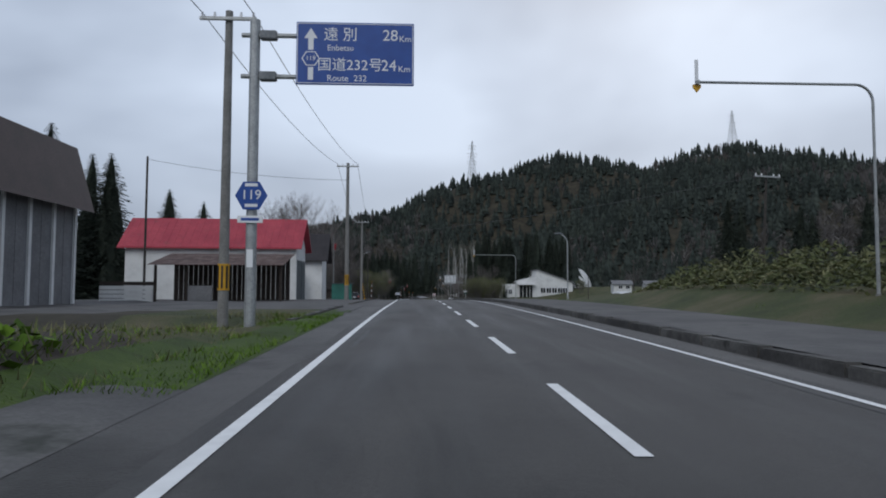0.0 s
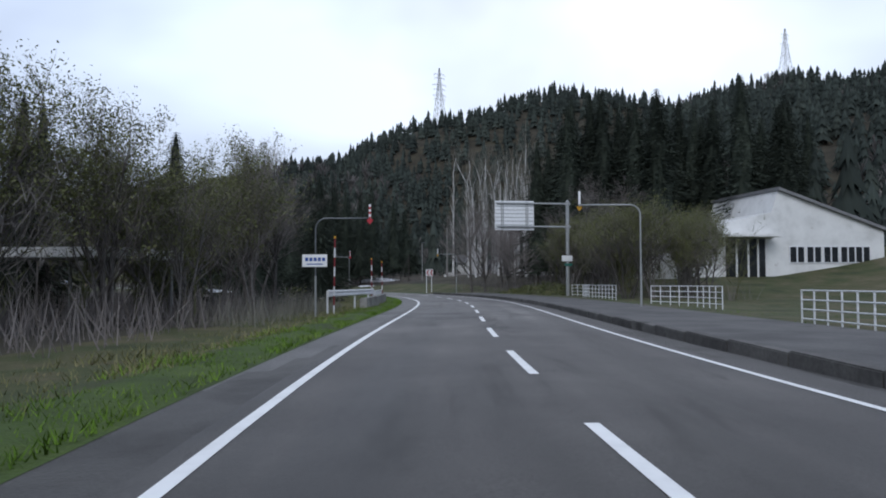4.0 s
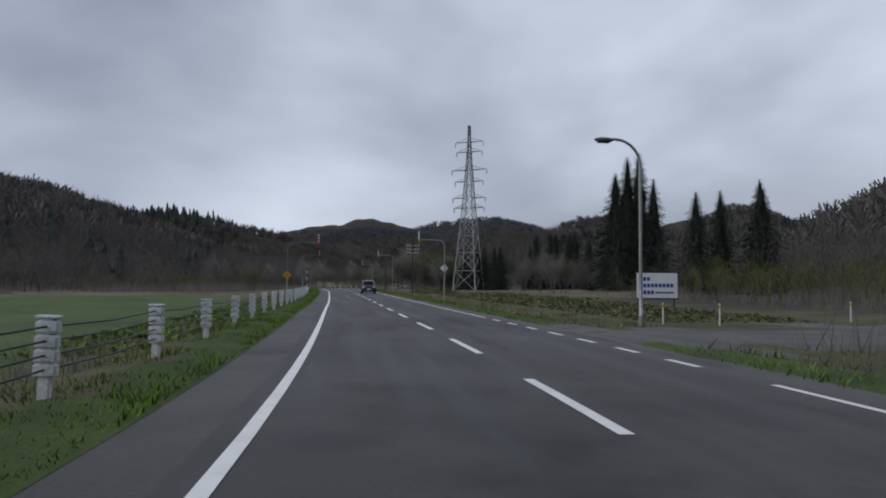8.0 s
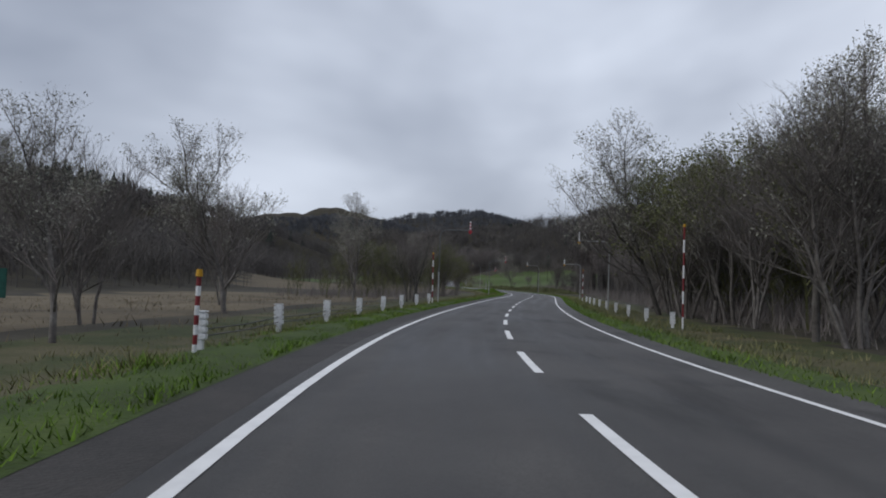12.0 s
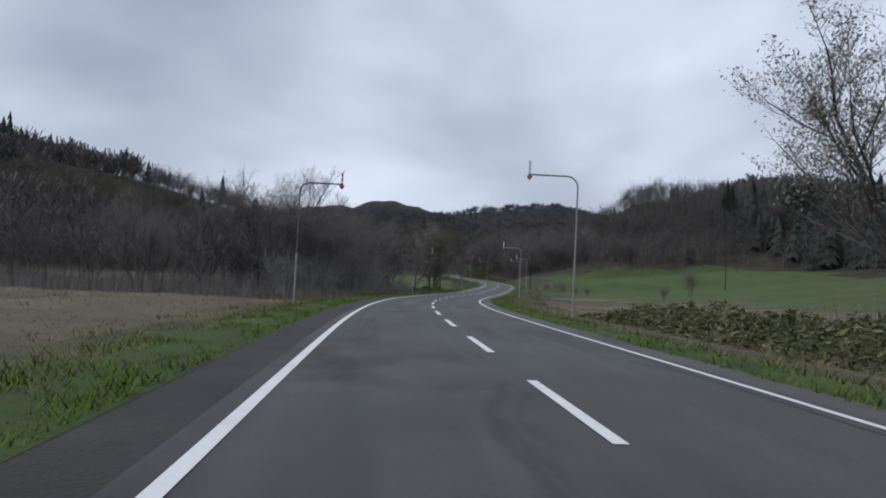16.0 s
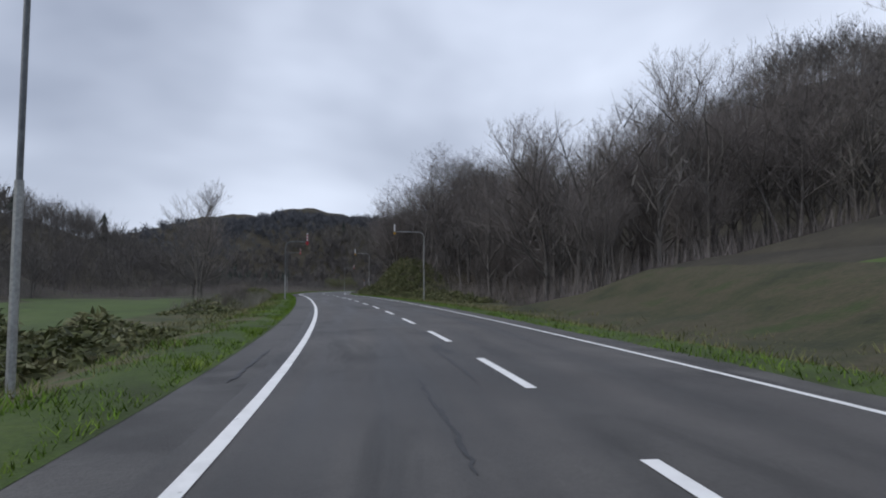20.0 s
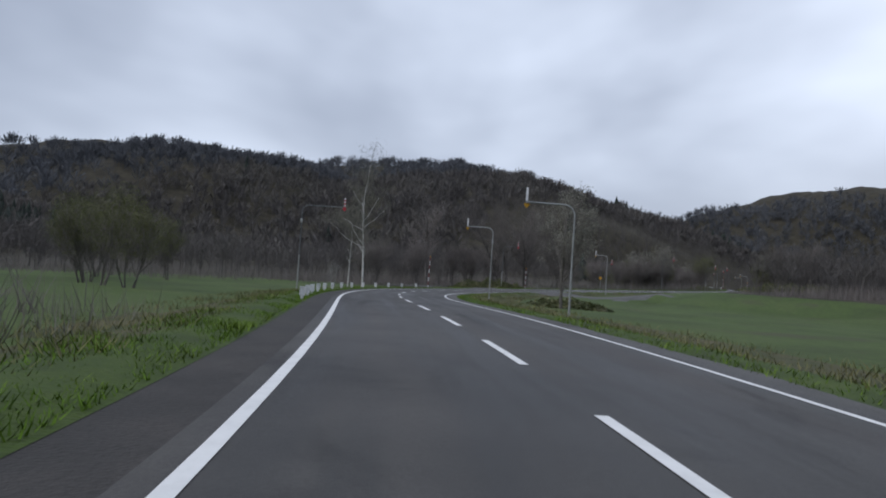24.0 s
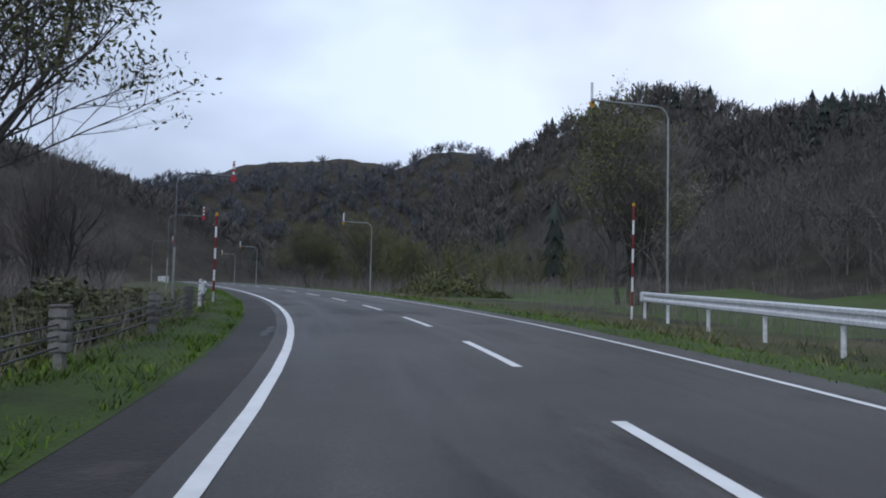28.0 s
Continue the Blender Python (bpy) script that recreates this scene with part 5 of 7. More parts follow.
for side, s, d, h, arm in ARROWS:
    ob = build_arrow_post(side == "L", h, arm)
    ob.matrix_world = stand(s, d, 0 if side == "L" else 0) @ (Matrix() if side == "L" else Matrix.Diagonal((-1, 1, 1, 1)))
    ARROW_BY_S[(side, s)] = (ob, h)


def diamond(parent, z, size, front, y):
    b = bmesh.new()
    bmesh.ops.create_cube(b, size=1, matrix=pose(0, y, z, 0, 45, 0) @ Matrix.Diagonal((size, 0.012, size, 1)))
    bmesh.ops.bevel(b, geom=b.edges[:], offset=0.004, segments=1, affect="EDGES")
    part("warning_plate" if front else "plate_back", b, YELLOW if front else WHITESIGN, parent, "orange-yellow diamond warning plate" if front else "grey back of a diamond warning plate")
    return y


p0, _ = ARROW_BY_S[("L", 318.4)]
y = diamond(p0, 1.66, 0.40, True, -0.065)
for sx in (-1, 1):
    part("symbol_line", pipe([(sx * 0.10, y - 0.009, 1.51), (sx * 0.10, y - 0.009, 1.61), (sx * 0.05, y - 0.009, 1.69), (sx * 0.05, y - 0.009, 1.81)], 0.017, 6), BLACK, p0, "black narrowing-road line")
p1, _ = ARROW_BY_S[("L", 276)]
y = diamond(p1, 1.9, 0.40, True, -0.065)
part("symbol_line", box(-0.02, 0.02, y - 0.012, y - 0.007, 1.74, 2.06), BLACK, p1, "black side-road symbol")
part("symbol_line", box(0.0, 0.15, y - 0.012, y - 0.007, 1.90, 1.94), BLACK, p1)
p2, _ = ARROW_BY_S[("R", 319.2)]
diamond(p2, 2.25, 0.40, False, 0.06)
part("bracket", box(-0.12, 0.12, 0.068, 0.09, 2.2, 2.24), STEEL, p2)
part("bracket", box(-0.12, 0.12, 0.068, 0.09, 2.34, 2.38), STEEL, p2)
for key in (("R", 904), ("L", 897.5)):
    q, h = ARROW_BY_S[key]
    part("control_box", box(-0.06, 0.06, -0.13, 0.0, h - 1.1, h - 0.85, 0.015), STEEL, q, "small grey box strapped to the pole")
p3, _ = ARROW_BY_S[("L", 966)]
diamond(p3, 1.9, 0.38, True, -0.065)
p4, _ = ARROW_BY_S[("L", 163.2)]
part("name_plate", box(-0.52, 0.48, -0.075, -0.055, 2.05, 2.55, 0.004), WHITESIGN, p4, "white bridge name plate with blue characters")
for k in range(5):
    part("character_bar", box(-0.40 + 0.17 * k, -0.28 + 0.17 * k, -0.082, -0.076, 2.28, 2.42), BLUE, p4)
part("character_bar", box(-0.34, 0.30, -0.082, -0.076, 2.14, 2.18), BLUE, p4)


# ---------- banded snow poles ----------
def build_snow_pole(h):
    ob = thing("snow_pole", Matrix(), "thin red and white banded snow pole at the road edge", "snow pole", "snow poles")
    n = 8
    for k in range(n):
        part("band", rod((0, 0, h * k / n - (0.3 if k == 0 else 0)), (0, 0, h * (k + 1) / n), 0.034, 0.034, 10), WHITE if k % 2 == 0 else DARKRED, ob)
    part("cap", rod((0, 0, h), (0, 0, h + 0.10), 0.05, 0.04, 10), YELLOW, ob, "amber reflector cap")
    return ob


for s, d, h in [(103.5, -5.6, 2.9), (165.3, -6.0, 3.3), (178.5, -5.3, 2.7), (185.9, -4.5, 2.6), (260.2, -4.1, 2.75), (342.6, -4.7, 2.6), (425, -4.7, 1.1), (456, -4.8, 2.9), (441.2, 6.3, 3.7), (490, 5.3, 3.2), (925.5, -5.8, 3.3), (944.8, -5.1, 2.6), (989.5, 6.4, 2.1), (1020.2, 7.9, 3.5), (1023.5, -4.3, 2.6), (858, -5.2, 2.4)]:
    build_snow_pole(h).matrix_world = stand(s, d, 0) @ pose(0, 0, 0, 0, random.uniform(-1.5, 1.5), 0)


# ---------- posts with cables ----------
def cable_run(s0, s1, step, d, tall, cables, label, mat=WHITE, grow=0.0):
    run = thing("cable_guard_fence", stand((s0 + s1) / 2, d), label, "guard fence", "guard fences")
    inv = run.matrix_world.inverted()
    n = int(round((s1 - s0) / step))
    tops = []
    for k in range(n + 1):
        s = s0 + step * k
        p = spot(s, d + grow * k, 0.05)
        m = inv @ pose(p.x, p.y, p.z, 0, random.uniform(-2.5, 2.5), math.degrees(heading(s)) + random.uniform(-6, 6))
        if k == 0:
            post_me = mesh_of(box(-0.05, 0.05, -0.045, 0.045, -0.3, tall, 0.012), "post", mat)
            slab_me = [mesh_of(box(-0.095, 0.095, -0.062, 0.05, tall * (0.32 + 0.165 * j), tall * (0.465 + 0.165 * j), 0.014), "collar", mat) for j in range(4)]
            cap_me = mesh_of(box(-0.10, 0.10, -0.065, 0.055, tall * 0.985, tall * 1.02, 0.008), "cap", mat)
        post = part("post", post_me, mat, run)
        post.matrix_local = m
        for me in slab_me:
            part("collar", me, mat, post)
        part("cap", cap_me, mat, post)
        tops.append(m)
    for c in range(cables):
        z = tall * (0.40 + 0.165 * c)
        pts = []
        for a, b in zip(tops, tops[1:]):
            u, v = a @ Vector((0, -0.06, z)), b @ Vector((0, -0.06, z))
            pts += [u, (u + v) / 2 - Vector((0, 0, 0.03))]
        pts.append(tops[-1] @ Vector((0, -0.06, z)))
        part("cable", pipe(pts, 0.011, 5), WIRE, run)
    return run


cable_run(268.68, 334.02, 3.63, -4.5, 0.76, 4, "white posts joined by four steel cables beside the field")
cable_run(425.6, 455, 4.2, -4.85, 0.62, 2, "leaning white posts with sagging cables in grass")
cable_run(441.9, 486, 5.3, 6.1, 0.62, 0, "row of short white posts in grass", grow=-0.08)
cable_run(876.6, 919.8, 3.6, -3.62, 0.4, 0, "row of short white guard posts by the pasture", grow=-0.06)
cable_run(946.5, 1021, 4.1, -4.55, 0.66, 3, "weathered grey posts with cables in brambles", CONCRETE)
cable_run(986, 1005, 4.8, 6.2, 0.5, 0, "row of short white posts in grass", grow=0.1)
cable_run(1064, 1100, 5, -4.7, 0.6, 0, "row of short white posts in grass")


# ---------- beam guardrails ----------
def beam_rail(places, z0, label, post_every=2, cap=True):
    """A ribbed steel beam along places (along, aside)."""
    run = thing("guardrail", stand(*places[len(places) // 2]), label, "guardrail", "guardrails")
    inv = run.matrix_world.inverted()
    prof = [(0, 0.0), (0.035, 0.03), (0.035, 0.09), (0.0, 0.13), (0.0, 0.17), (0.035, 0.21), (0.035, 0.27), (0.0, 0.30)]
    sign = 1 if places[0][1] < 0 else -1
    bm = bmesh.new()
    rings = []
    for s, d in places:
        base = on_road(s, d)
        h = heading(s)
        right = Vector((math.cos(h), math.sin(h), 0)) * sign
        gz = base.z + z0
        front = [bm.verts.new(inv @ (Vector((base.x, base.y, gz + z)) + right * x)) for x, z in prof]
        back = [bm.verts.new(inv @ (Vector((base.x, base.y, gz + z)) + right * (x - 0.008))) for x, z in reversed(prof)]
        rings.append(front + back)
    for a, b in zip(rings, rings[1:]):
        for j in range(len(a)):
            bm.faces.new((a[j], a[(j + 1) % len(a)], b[(j + 1) % len(b)], b[j]))
    bm.faces.new(rings[0])
    bm.faces.new(rings[-1][::-1])
    bmesh.ops.recalc_face_normals(bm, faces=bm.faces)
    part("beam", bm, WHITE, run)
    for k, (s, d) in enumerate(places):
        if k % post_every == 0:
            g = spot(s, d, 0.3)
            top = on_road(s, d, z0 + 0.26)
            q = part("post", rod((0, 0, 0), (0, 0, top.z - g.z), 0.045, 0.045, 10), WHITE, run)
            q.matrix_local = inv @ pose(g.x, g.y, g.z, 0, 0, math.degrees(heading(s))) @ Matrix.Translation((-0.06 * sign, 0, 0))
    if cap:
        for s, d in (places[0], places[-1]):
            g = on_road(s, d, z0 + 0.15)
            q = part("end_wing", box(-0.05, 0.05, -0.14, 0.14, -0.16, 0.16, 0.03), WHITE, run, "rounded end piece of the beam")
            q.matrix_local = inv @ pose(g.x, g.y, g.z, 0, 0, math.degrees(heading(s)))
    return run


beam_rail([(165.8, -6.3), (168, -5.9), (170, -5.6), (172, -5.4), (174, -5.25), (176.5, -5.15)], 0.46, "white ribbed guardrail before a bridge wall")
beam_rail([(176.9, -5.1), (178.5, -5.05), (180, -5.0), (181.5, -4.9), (183, -4.8), (184.5, -4.68), (186, -4.58)], 0.34, "white ribbed guardrail curving into grass")
beam_rail([(254.5, -5.4), (256.5, -5.1), (258.3, -4.75), (260, -4.35)], 0.30, "short white guardrail ending by a snow pole")
beam_rail([(260.4, -4.4), (262, -4.5), (264, -4.55), (266.5, -4.6)], 0.34, "white ribbed guardrail leading to cable posts")
beam_rail([(334.2, -4.7), (336.2, -4.65), (338.2, -4.6), (340, -4.55), (341.8, -4.5)], 0.30, "short white guardrail at the end of a cable fence")
beam_rail([(1005, 5.9), (1008.9, 6.0), (1011, 6.3), (1013.5, 6.8), (1016, 7.3), (1018.5, 7.9), (1020.5, 8.5)], 0.32, "white ribbed guardrail on round posts by a meadow", 1)
beam_rail([(1020, -4.5), (1022, -4.5), (1024, -4.6), (1026, -4.7)], 0.32, "short white guardrail on the inner bend")

# bridge wall below the first rail
bw = thing("bridge_wall", stand(172, -5.4), "stained concrete bridge parapet below a guardrail", "parapet")
for k, (a, b) in enumerate([(165.5, 169.2), (169.2, 172.9), (172.9, 176.7)]):
    p, q = on_road(a, -4.75), on_road(b, -4.55)
    me = part("wall_block", box(0, (q - p).length - 0.02, -0.16, 0.16, -0.6, 0.40, 0.025), CONCRETE, bw)
    me.matrix_local = bw.matrix_world.inverted() @ pose(p.x, p.y, p.z, 0, 0, math.degrees(math.atan2(q.y - p.y, q.x - p.x)))


# ---------- white pipe railings by the pavement ----------
def pipe_railing(places, tall, label, rails=4, spacing=0.62):
    run = thing("pipe_railing", stand(*places[0]), label, "railing", "white railings")
    inv = run.matrix_world.inverted()
    pts = []
    for (s0, d0), (s1, d1) in zip(places, places[1:]):
        n = max(1, int(round(math.hypot(s1 - s0, d1 - d0) / spacing)))
        for k in range(n):
            u = k / n
            pts.append(on_road(s0 + (s1 - s0) * u, d0 + (d1 - d0) * u, 0.05))
    pts.append(on_road(*places[-1], 0.05))
    for p in pts:
        q = inv @ p
        part("post", rod(q - Vector((0, 0, 0.2)), q + Vector((0, 0, tall)), 0.022, 0.022, 8), WHITE, run)
    for r in range(rails):
        u = Vector((0, 0, tall * (0.14 + 0.84 * r / (rails - 1))))
        part("rail", pipe([inv @ a + u for a in pts], 0.017, 6), WHITE, run)


pipe_railing([(167.8, 8.4), (166.6, 8.9), (165.2, 9.6), (163, 9.8)], 0.85, "white pipe railing at a culvert edge")
pipe_railing([(186.4, 9.7), (184.8, 10.4), (182.2, 9.0), (176.0, 9.1)], 0.85, "white pipe railing along the pavement")
pipe_railing([(141, 7.5), (152, 7.6)], 0.8, "white pipe railing along the village pavement")
pipe_railing([(122, 7.6), (134, 7.6)], 0.8, "white pipe railing along the village pavement")

# ---------- the gantry that shows its back ----------
gan = thing("gantry_sign", stand(187.0, 9.62), "grey steel gantry with the lattice back of a large road sign", "road sign")
part("post", rod((0, 0, -0.3), (0, 0, 7.2), 0.15, 0.13, 16), STEEL, gan)
part("cap", rod((0, 0, 7.2), (0, 0, 7.3), 0.14, 0.05, 14), STEEL, gan)
for z in (7.0, 5.25):
    part("arm", rod((0.25, 0, z), (-5.5, 0, z + 0.02), 0.075, 0.06, 10), STEEL, gan)
    part("flange", rod((0, 0, z - 0.12), (0, 0, z + 0.12), 0.19, 0.19, 14), STEEL, gan)
panel = part("panel", box(-5.62, -2.6, 0.10, 0.13, 5.0, 7.2, 0.01), WHITESIGN, gan, "pale aluminium back of the sign board")
for k in range(8):
    part("rib", box(-5.62, -2.6, 0.066, 0.099, 5.1 + 0.28 * k, 5.14 + 0.28 * k), STEEL, gan)
for x in (-5.12, -4.99, -3.22, -3.09):
    part("upright", box(x - 0.03, x + 0.03, 0.03, 0.065, 5.05, 7.15), STEEL, gan)
part("side_plate", box(-0.52, 0.3, -0.19, -0.16, 2.65, 3.08, 0.008), WHITESIGN, gan, "grey back of a small plate")
part("side_plate", box(-0.3, 0.3, -0.19, -0.16, 2.3, 2.48, 0.008), GREENSHEET, gan, "small green plate")

# ---------- chevron board ----------
chev = thing("chevron_sign", stand(215.0, 8.15, 4), "white board with two red chevrons on two legs", "road sign")
for x in (-0.40, 0.28):
    part("leg", rod((x, 0, -0.3), (x, 0, 2.0), 0.042, 0.042, 10), WHITE, chev)
part("board", box(-0.55, 0.45, -0.075, -0.045, 1.95, 2.75, 0.01), WHITESIGN, chev)
for x in (-0.45, 0.05):
    o = [(x, 2.35), (x + 0.20, 2.68), (x + 0.36, 2.68), (x + 0.17, 2.35), (x + 0.36, 2.02), (x + 0.20, 2.02)]
    part("chevron", prism(o, -0.082, -0.0765), RED, chev)


# ---------- lamps, boards and small posts ----------
def street_lamp(s, d, h, arm, label="curved steel street lamp with a grey head"):
    ob = thing("street_lamp", stand(s, d), label, "street lamp", "street lamps")
    part("pole", pipe(bent(h, arm, 0.8), [0.055] * 4 + [0.045] * 9, 10), STEEL, ob)
    part("base", rod((0, 0, -0.3), (0, 0, 0.35), 0.08, 0.075, 10), STEEL, ob)
    b = bmesh.new()
    bmesh.ops.create_uvsphere(b, u_segments=12, v_segments=8, radius=1, matrix=Matrix.Translation((arm + 0.22, 0, h - 0.03)) @ Matrix.Diagonal((0.32, 0.11, 0.085, 1)))
    hd = part("lamp_head", b, DARKSTEEL, ob)
    part("lens", box(arm + 0.05, arm + 0.42, -0.07, 0.07, h - 0.125, h - 0.09, 0.012), GLASS, hd)
    return ob


q = street_lamp(293.6, 7.1, 5.75, 0.95)
q.matrix_world = stand(293.6, 7.1) @ Matrix.Diagonal((-1, 1, 1, 1))
q = street_lamp(51.2, 10.3, 5.1, 0.5, "slim steel street lamp on a grass slope")
q.matrix_world = stand(51.2, 10.3) @ Matrix.Diagonal((-1, 1, 1, 1))
q = street_lamp(126, 7.9, 4.9, 0.9)
q.matrix_world = stand(126, 7.9) @ Matrix.Diagonal((-1, 1, 1, 1))

board = thing("notice_board", stand(306, 13.5, -8), "white notice board with blue lines of writing on dark legs", "sign board")
for x in (-0.85, 0.85):
    part("leg", rod((x, 0.05, -0.3), (x, 0.05, 2.0), 0.04, 0.04, 8), WOODPOLE, board)
part("panel", box(-1.0, 1.0, -0.03, 0.03, 0.75, 1.98, 0.01), WHITESIGN, board)
part("frame", box(-1.05, 1.05, -0.02, 0.045, 1.98, 2.04), BLACK, board)
part("frame", box(-1.05, 1.05, -0.02, 0.045, 0.69, 0.75), BLACK, board)
for row, (n, z) in enumerate(((3, 1.68), (9, 1.36), (4, 1.02))):
    for k in range(n):
        part("character_bar", box(-0.88 + 0.19 * k, -0.74 + 0.19 * k, -0.037, -0.032, z - 0.08, z + 0.10), BLUE, board)
part("character_bar", box(-0.1, 0.8, -0.037, -0.032, 0.98, 1.06), BLUE, board)

for s, d in ((294.8, 8.4), (293.8, 9.8), (297.6, 17.4), (300, 26)):
    ob = thing("delineator", stand(s, d), "thin white delineator post beside the side road", "delineator", "delineators")
    part("post", rod((0, 0, -0.2), (0, 0, 0.72), 0.028, 0.026, 8), WHITE, ob)
    part("band", rod((0, 0, 0.56), (0, 0, 0.66), 0.030, 0.030, 8), YELLOW, ob)
ob = thing("place_sign", stand(431, -12), "small green plate on a post among shrubs", "road sign")
part("post", rod((0, 0, -0.2), (0, 0, 1.0), 0.03, 0.03, 8), STEEL, ob)
part("plate", box(-0.25, 0.25, -0.05, -0.03, 0.7, 1.4, 0.01), GREENSHEET, ob)


# ---------- power poles ----------
def power_pole(s, d, h, mat, arms=1, label="weathered power pole beside the road", band=False, lean=0.0):
    ob = thing("power_pole", stand(s, d) @ pose(0, 0, 0, 0, lean, 0), label, "power pole", "power poles")
    part("pole", rod((0, 0, -0.5), (0, 0, h), 0.15 if mat is CONPOLE else 0.085, 0.10 if mat is CONPOLE else 0.065, 12), mat, ob)
    for k in range(arms):
        z = h - 0.25 - 0.42 * k
        a = part("crossarm", box(-0.75, 0.75, -0.18, -0.10, z - 0.045, z + 0.045, 0.008), STEEL, ob)
        for x in (-0.68, -0.35, 0.35, 0.68):
            part("insulator", rod((x, -0.14, z + 0.04), (x, -0.14, z + 0.17), 0.045, 0.03, 8), WHITESIGN, a, "pale porcelain insulator")
    if band:
        part("sleeve", rod((0, 0, 1.05), (0, 0, 1.75), 0.158, 0.155, 14), YELLOW, ob, "yellow and black warning sleeve")
        for k in range(8):
            an = math.pi / 4 * k
            st = part("sleeve_stripe", box(-0.025, 0.025, -0.166, -0.155, 1.1, 1.7), BLACK, ob)
            st.rotation_euler = (0, 0, an)
    return ob


power_pole(17.2, -6.4, 8.6, CONPOLE, 1, "concrete power pole with a yellow warning sleeve", True)
power_pole(46.6, -5.95, 9.4, CONPOLE, 1, "concrete power pole with a yellow warning sleeve", True)
lp = power_pole(78.0, -6.5, 9.0, CONPOLE, 1, "concrete power pole with a small street lamp")
part("lamp_arm", rod((0.1, 0, 5.15), (0.75, 0, 5.45), 0.025, 0.025, 8), STEEL, lp)
part("lamp_head", box(0.45, 0.95, -0.07, 0.07, 5.38, 5.5, 0.03), DARKSTEEL, lp)
gw = part("guy_guard", rod((0.42, 0.0, -0.1), (0.05, 0, 2.2), 0.06, 0.06, 10), YELLOW, lp, "slanting guy cover with yellow and black stripes")
for k in range(7):
    u0, u1 = 0.05 + 0.135 * k, 0.11 + 0.135 * k
    part("guy_stripe", rod((0.42 - 0.37 * u0, 0, -0.1 + 2.3 * u0), (0.42 - 0.37 * u1, 0, -0.1 + 2.3 * u1), 0.064, 0.064, 10), BLACK, lp)
power_pole(44, -18.5, 9.2, WOODPOLE, 0)
power_pole(107, -6.2, 7.0, WOODPOLE, 0)
power_pole(38, 18.5, 7.4, WOODPOLE, 1, "leaning wooden power pole on a grass mound", lean=3)
power_pole(356, 7.2, 5.9, WOODPOLE, 3, "dark slender power pole with three crossarms and insulators")
for s, d, h in ((373, 5.8, 3.6), (551.5, 8.7, 4.8), (697.4, -7.2, 6.9), (693.6, 5.9, 6.7), (668, 34, 6.5), (640, 48, 6.5), (150, 36, 7), (232, 24, 7.5), (262, 34, 7), (92, 30, 6), (604, 30, 6), (700, 46, 6)):
    power_pole(s, d, h, WOODPOLE if d > 0 and s > 600 else CONPOLE if h > 7 else WOODPOLE, 0)


def span(a, b, sag, r=0.012, n=14):
    """A sagging wire between two places."""
    a, b = Vector(a), Vector(b)
    pts = [a.lerp(b, k / n) - Vector((0, 0, sag * 4 * (k / n) * (1 - k / n))) for k in range(n + 1)]
    o = thing("overhead_wire", Matrix.Translation(a), "thin sagging overhead wire", "wire", "overhead wires")
    part("wire", pipe([p - a for p in pts], r, 5), WIRE, o)


def pole_top(s, d, z, x=0.0):
    m = stand(s, d)
    return m @ Vector((x, -0.14, z))


for x in (-0.68, 0.68):
    span(pole_top(17.2, -6.4, 8.5, x), pole_top(46.6, -5.95, 9.3, x), 0.5)
    span(pole_top(46.6, -5.95, 9.3, x), pole_top(78.0, -6.5, 8.9, x), 0.5)
    span(pole_top(78.0, -6.5, 8.9, x), pole_top(107, -6.2, 6.9, x), 0.6)
    span(pole_top(-24, -6.4, 9.0, x), pole_top(17.2, -6.4, 8.5, x), 0.6)
span(pole_top(46.6, -5.95, 4.2), pole_top(38, 18.5, 7.2), 0.35)
span(pole_top(44, -18.5, 9), pole_top(46.6, -5.95, 8.2), 0.3)
for z in (5.7, 5.3, 4.9):
    span(pole_top(356, 7.2, z, -0.6), pole_top(402, 40, z + 2.5), 0.8)


# ---------- steel pylons ----------
def pylon(place, h, w, turn, label):
    ob = thing("pylon", Matrix.Translation(place) @ pose(0, 0, 0, 0, 0, turn), label, "pylon", "pylons")
    wide = lambda u: w * (0.5 * (1 - u) ** 1.35 + 0.035)
    us = [0, 0.12, 0.23, 0.33, 0.42, 0.5, 0.57, 0.64, 0.71, 0.78, 0.85, 0.92, 1.0]
    r = h * 0.0022
    cn = [(-1, -1), (1, -1), (1, 1), (-1, 1)]
    for cx0, cy0 in cn:
        part("leg", pipe([(cx0 * wide(u), cy0 * wide(u), h * u - (1 if u == 0 else 0)) for u in us], r * 1.5, 6), STEEL, ob)
    for side in range(4):
        a0, a1 = cn[side], cn[(side + 1) % 4]
        for u, v in zip(us, us[1:]):
            p = lambda c, t: (c[0] * wide(t), c[1] * wide(t), h * t)
            for e0, e1 in ((p(a0, u), p(a1, v)), (p(a1, u), p(a0, v)), (p(a0, v), p(a1, v))):
                part("brace", rod(e0, e1, r * 0.8, r * 0.8, 4), STEEL, ob)
    for u, reach in ((0.50, 0.13), (0.56, 0.14), (0.66, 0.12), (0.73, 0.15), (0.84, 0.11), (0.9, 0.12)):
        for sg in (-1, 1):
            b = bmesh.new()
            tip = (sg * h * reach * 0.75, 0, h * u)
            for dy in (-1, 1):
                rod((sg * wide(u), dy * wide(u), h * u), tip, r, r * 0.7, 5, b)
            rod((sg * wide(u), 0, h * (u + 0.025)), tip, r * 0.8, r * 0.6, 5, b)
            arm_ob = part("crossarm", b, STEEL, ob)
            part("insulator", rod(tip, (tip[0], 0, h * u - h * 0.028), r * 2.2, r * 1.6, 6), WHITESIGN, arm_ob)


def land_xy(x, y):
    s, d = nearest_road([x], [y])
    return float(land(s, d, np.array([x]), np.array([y]))[0])


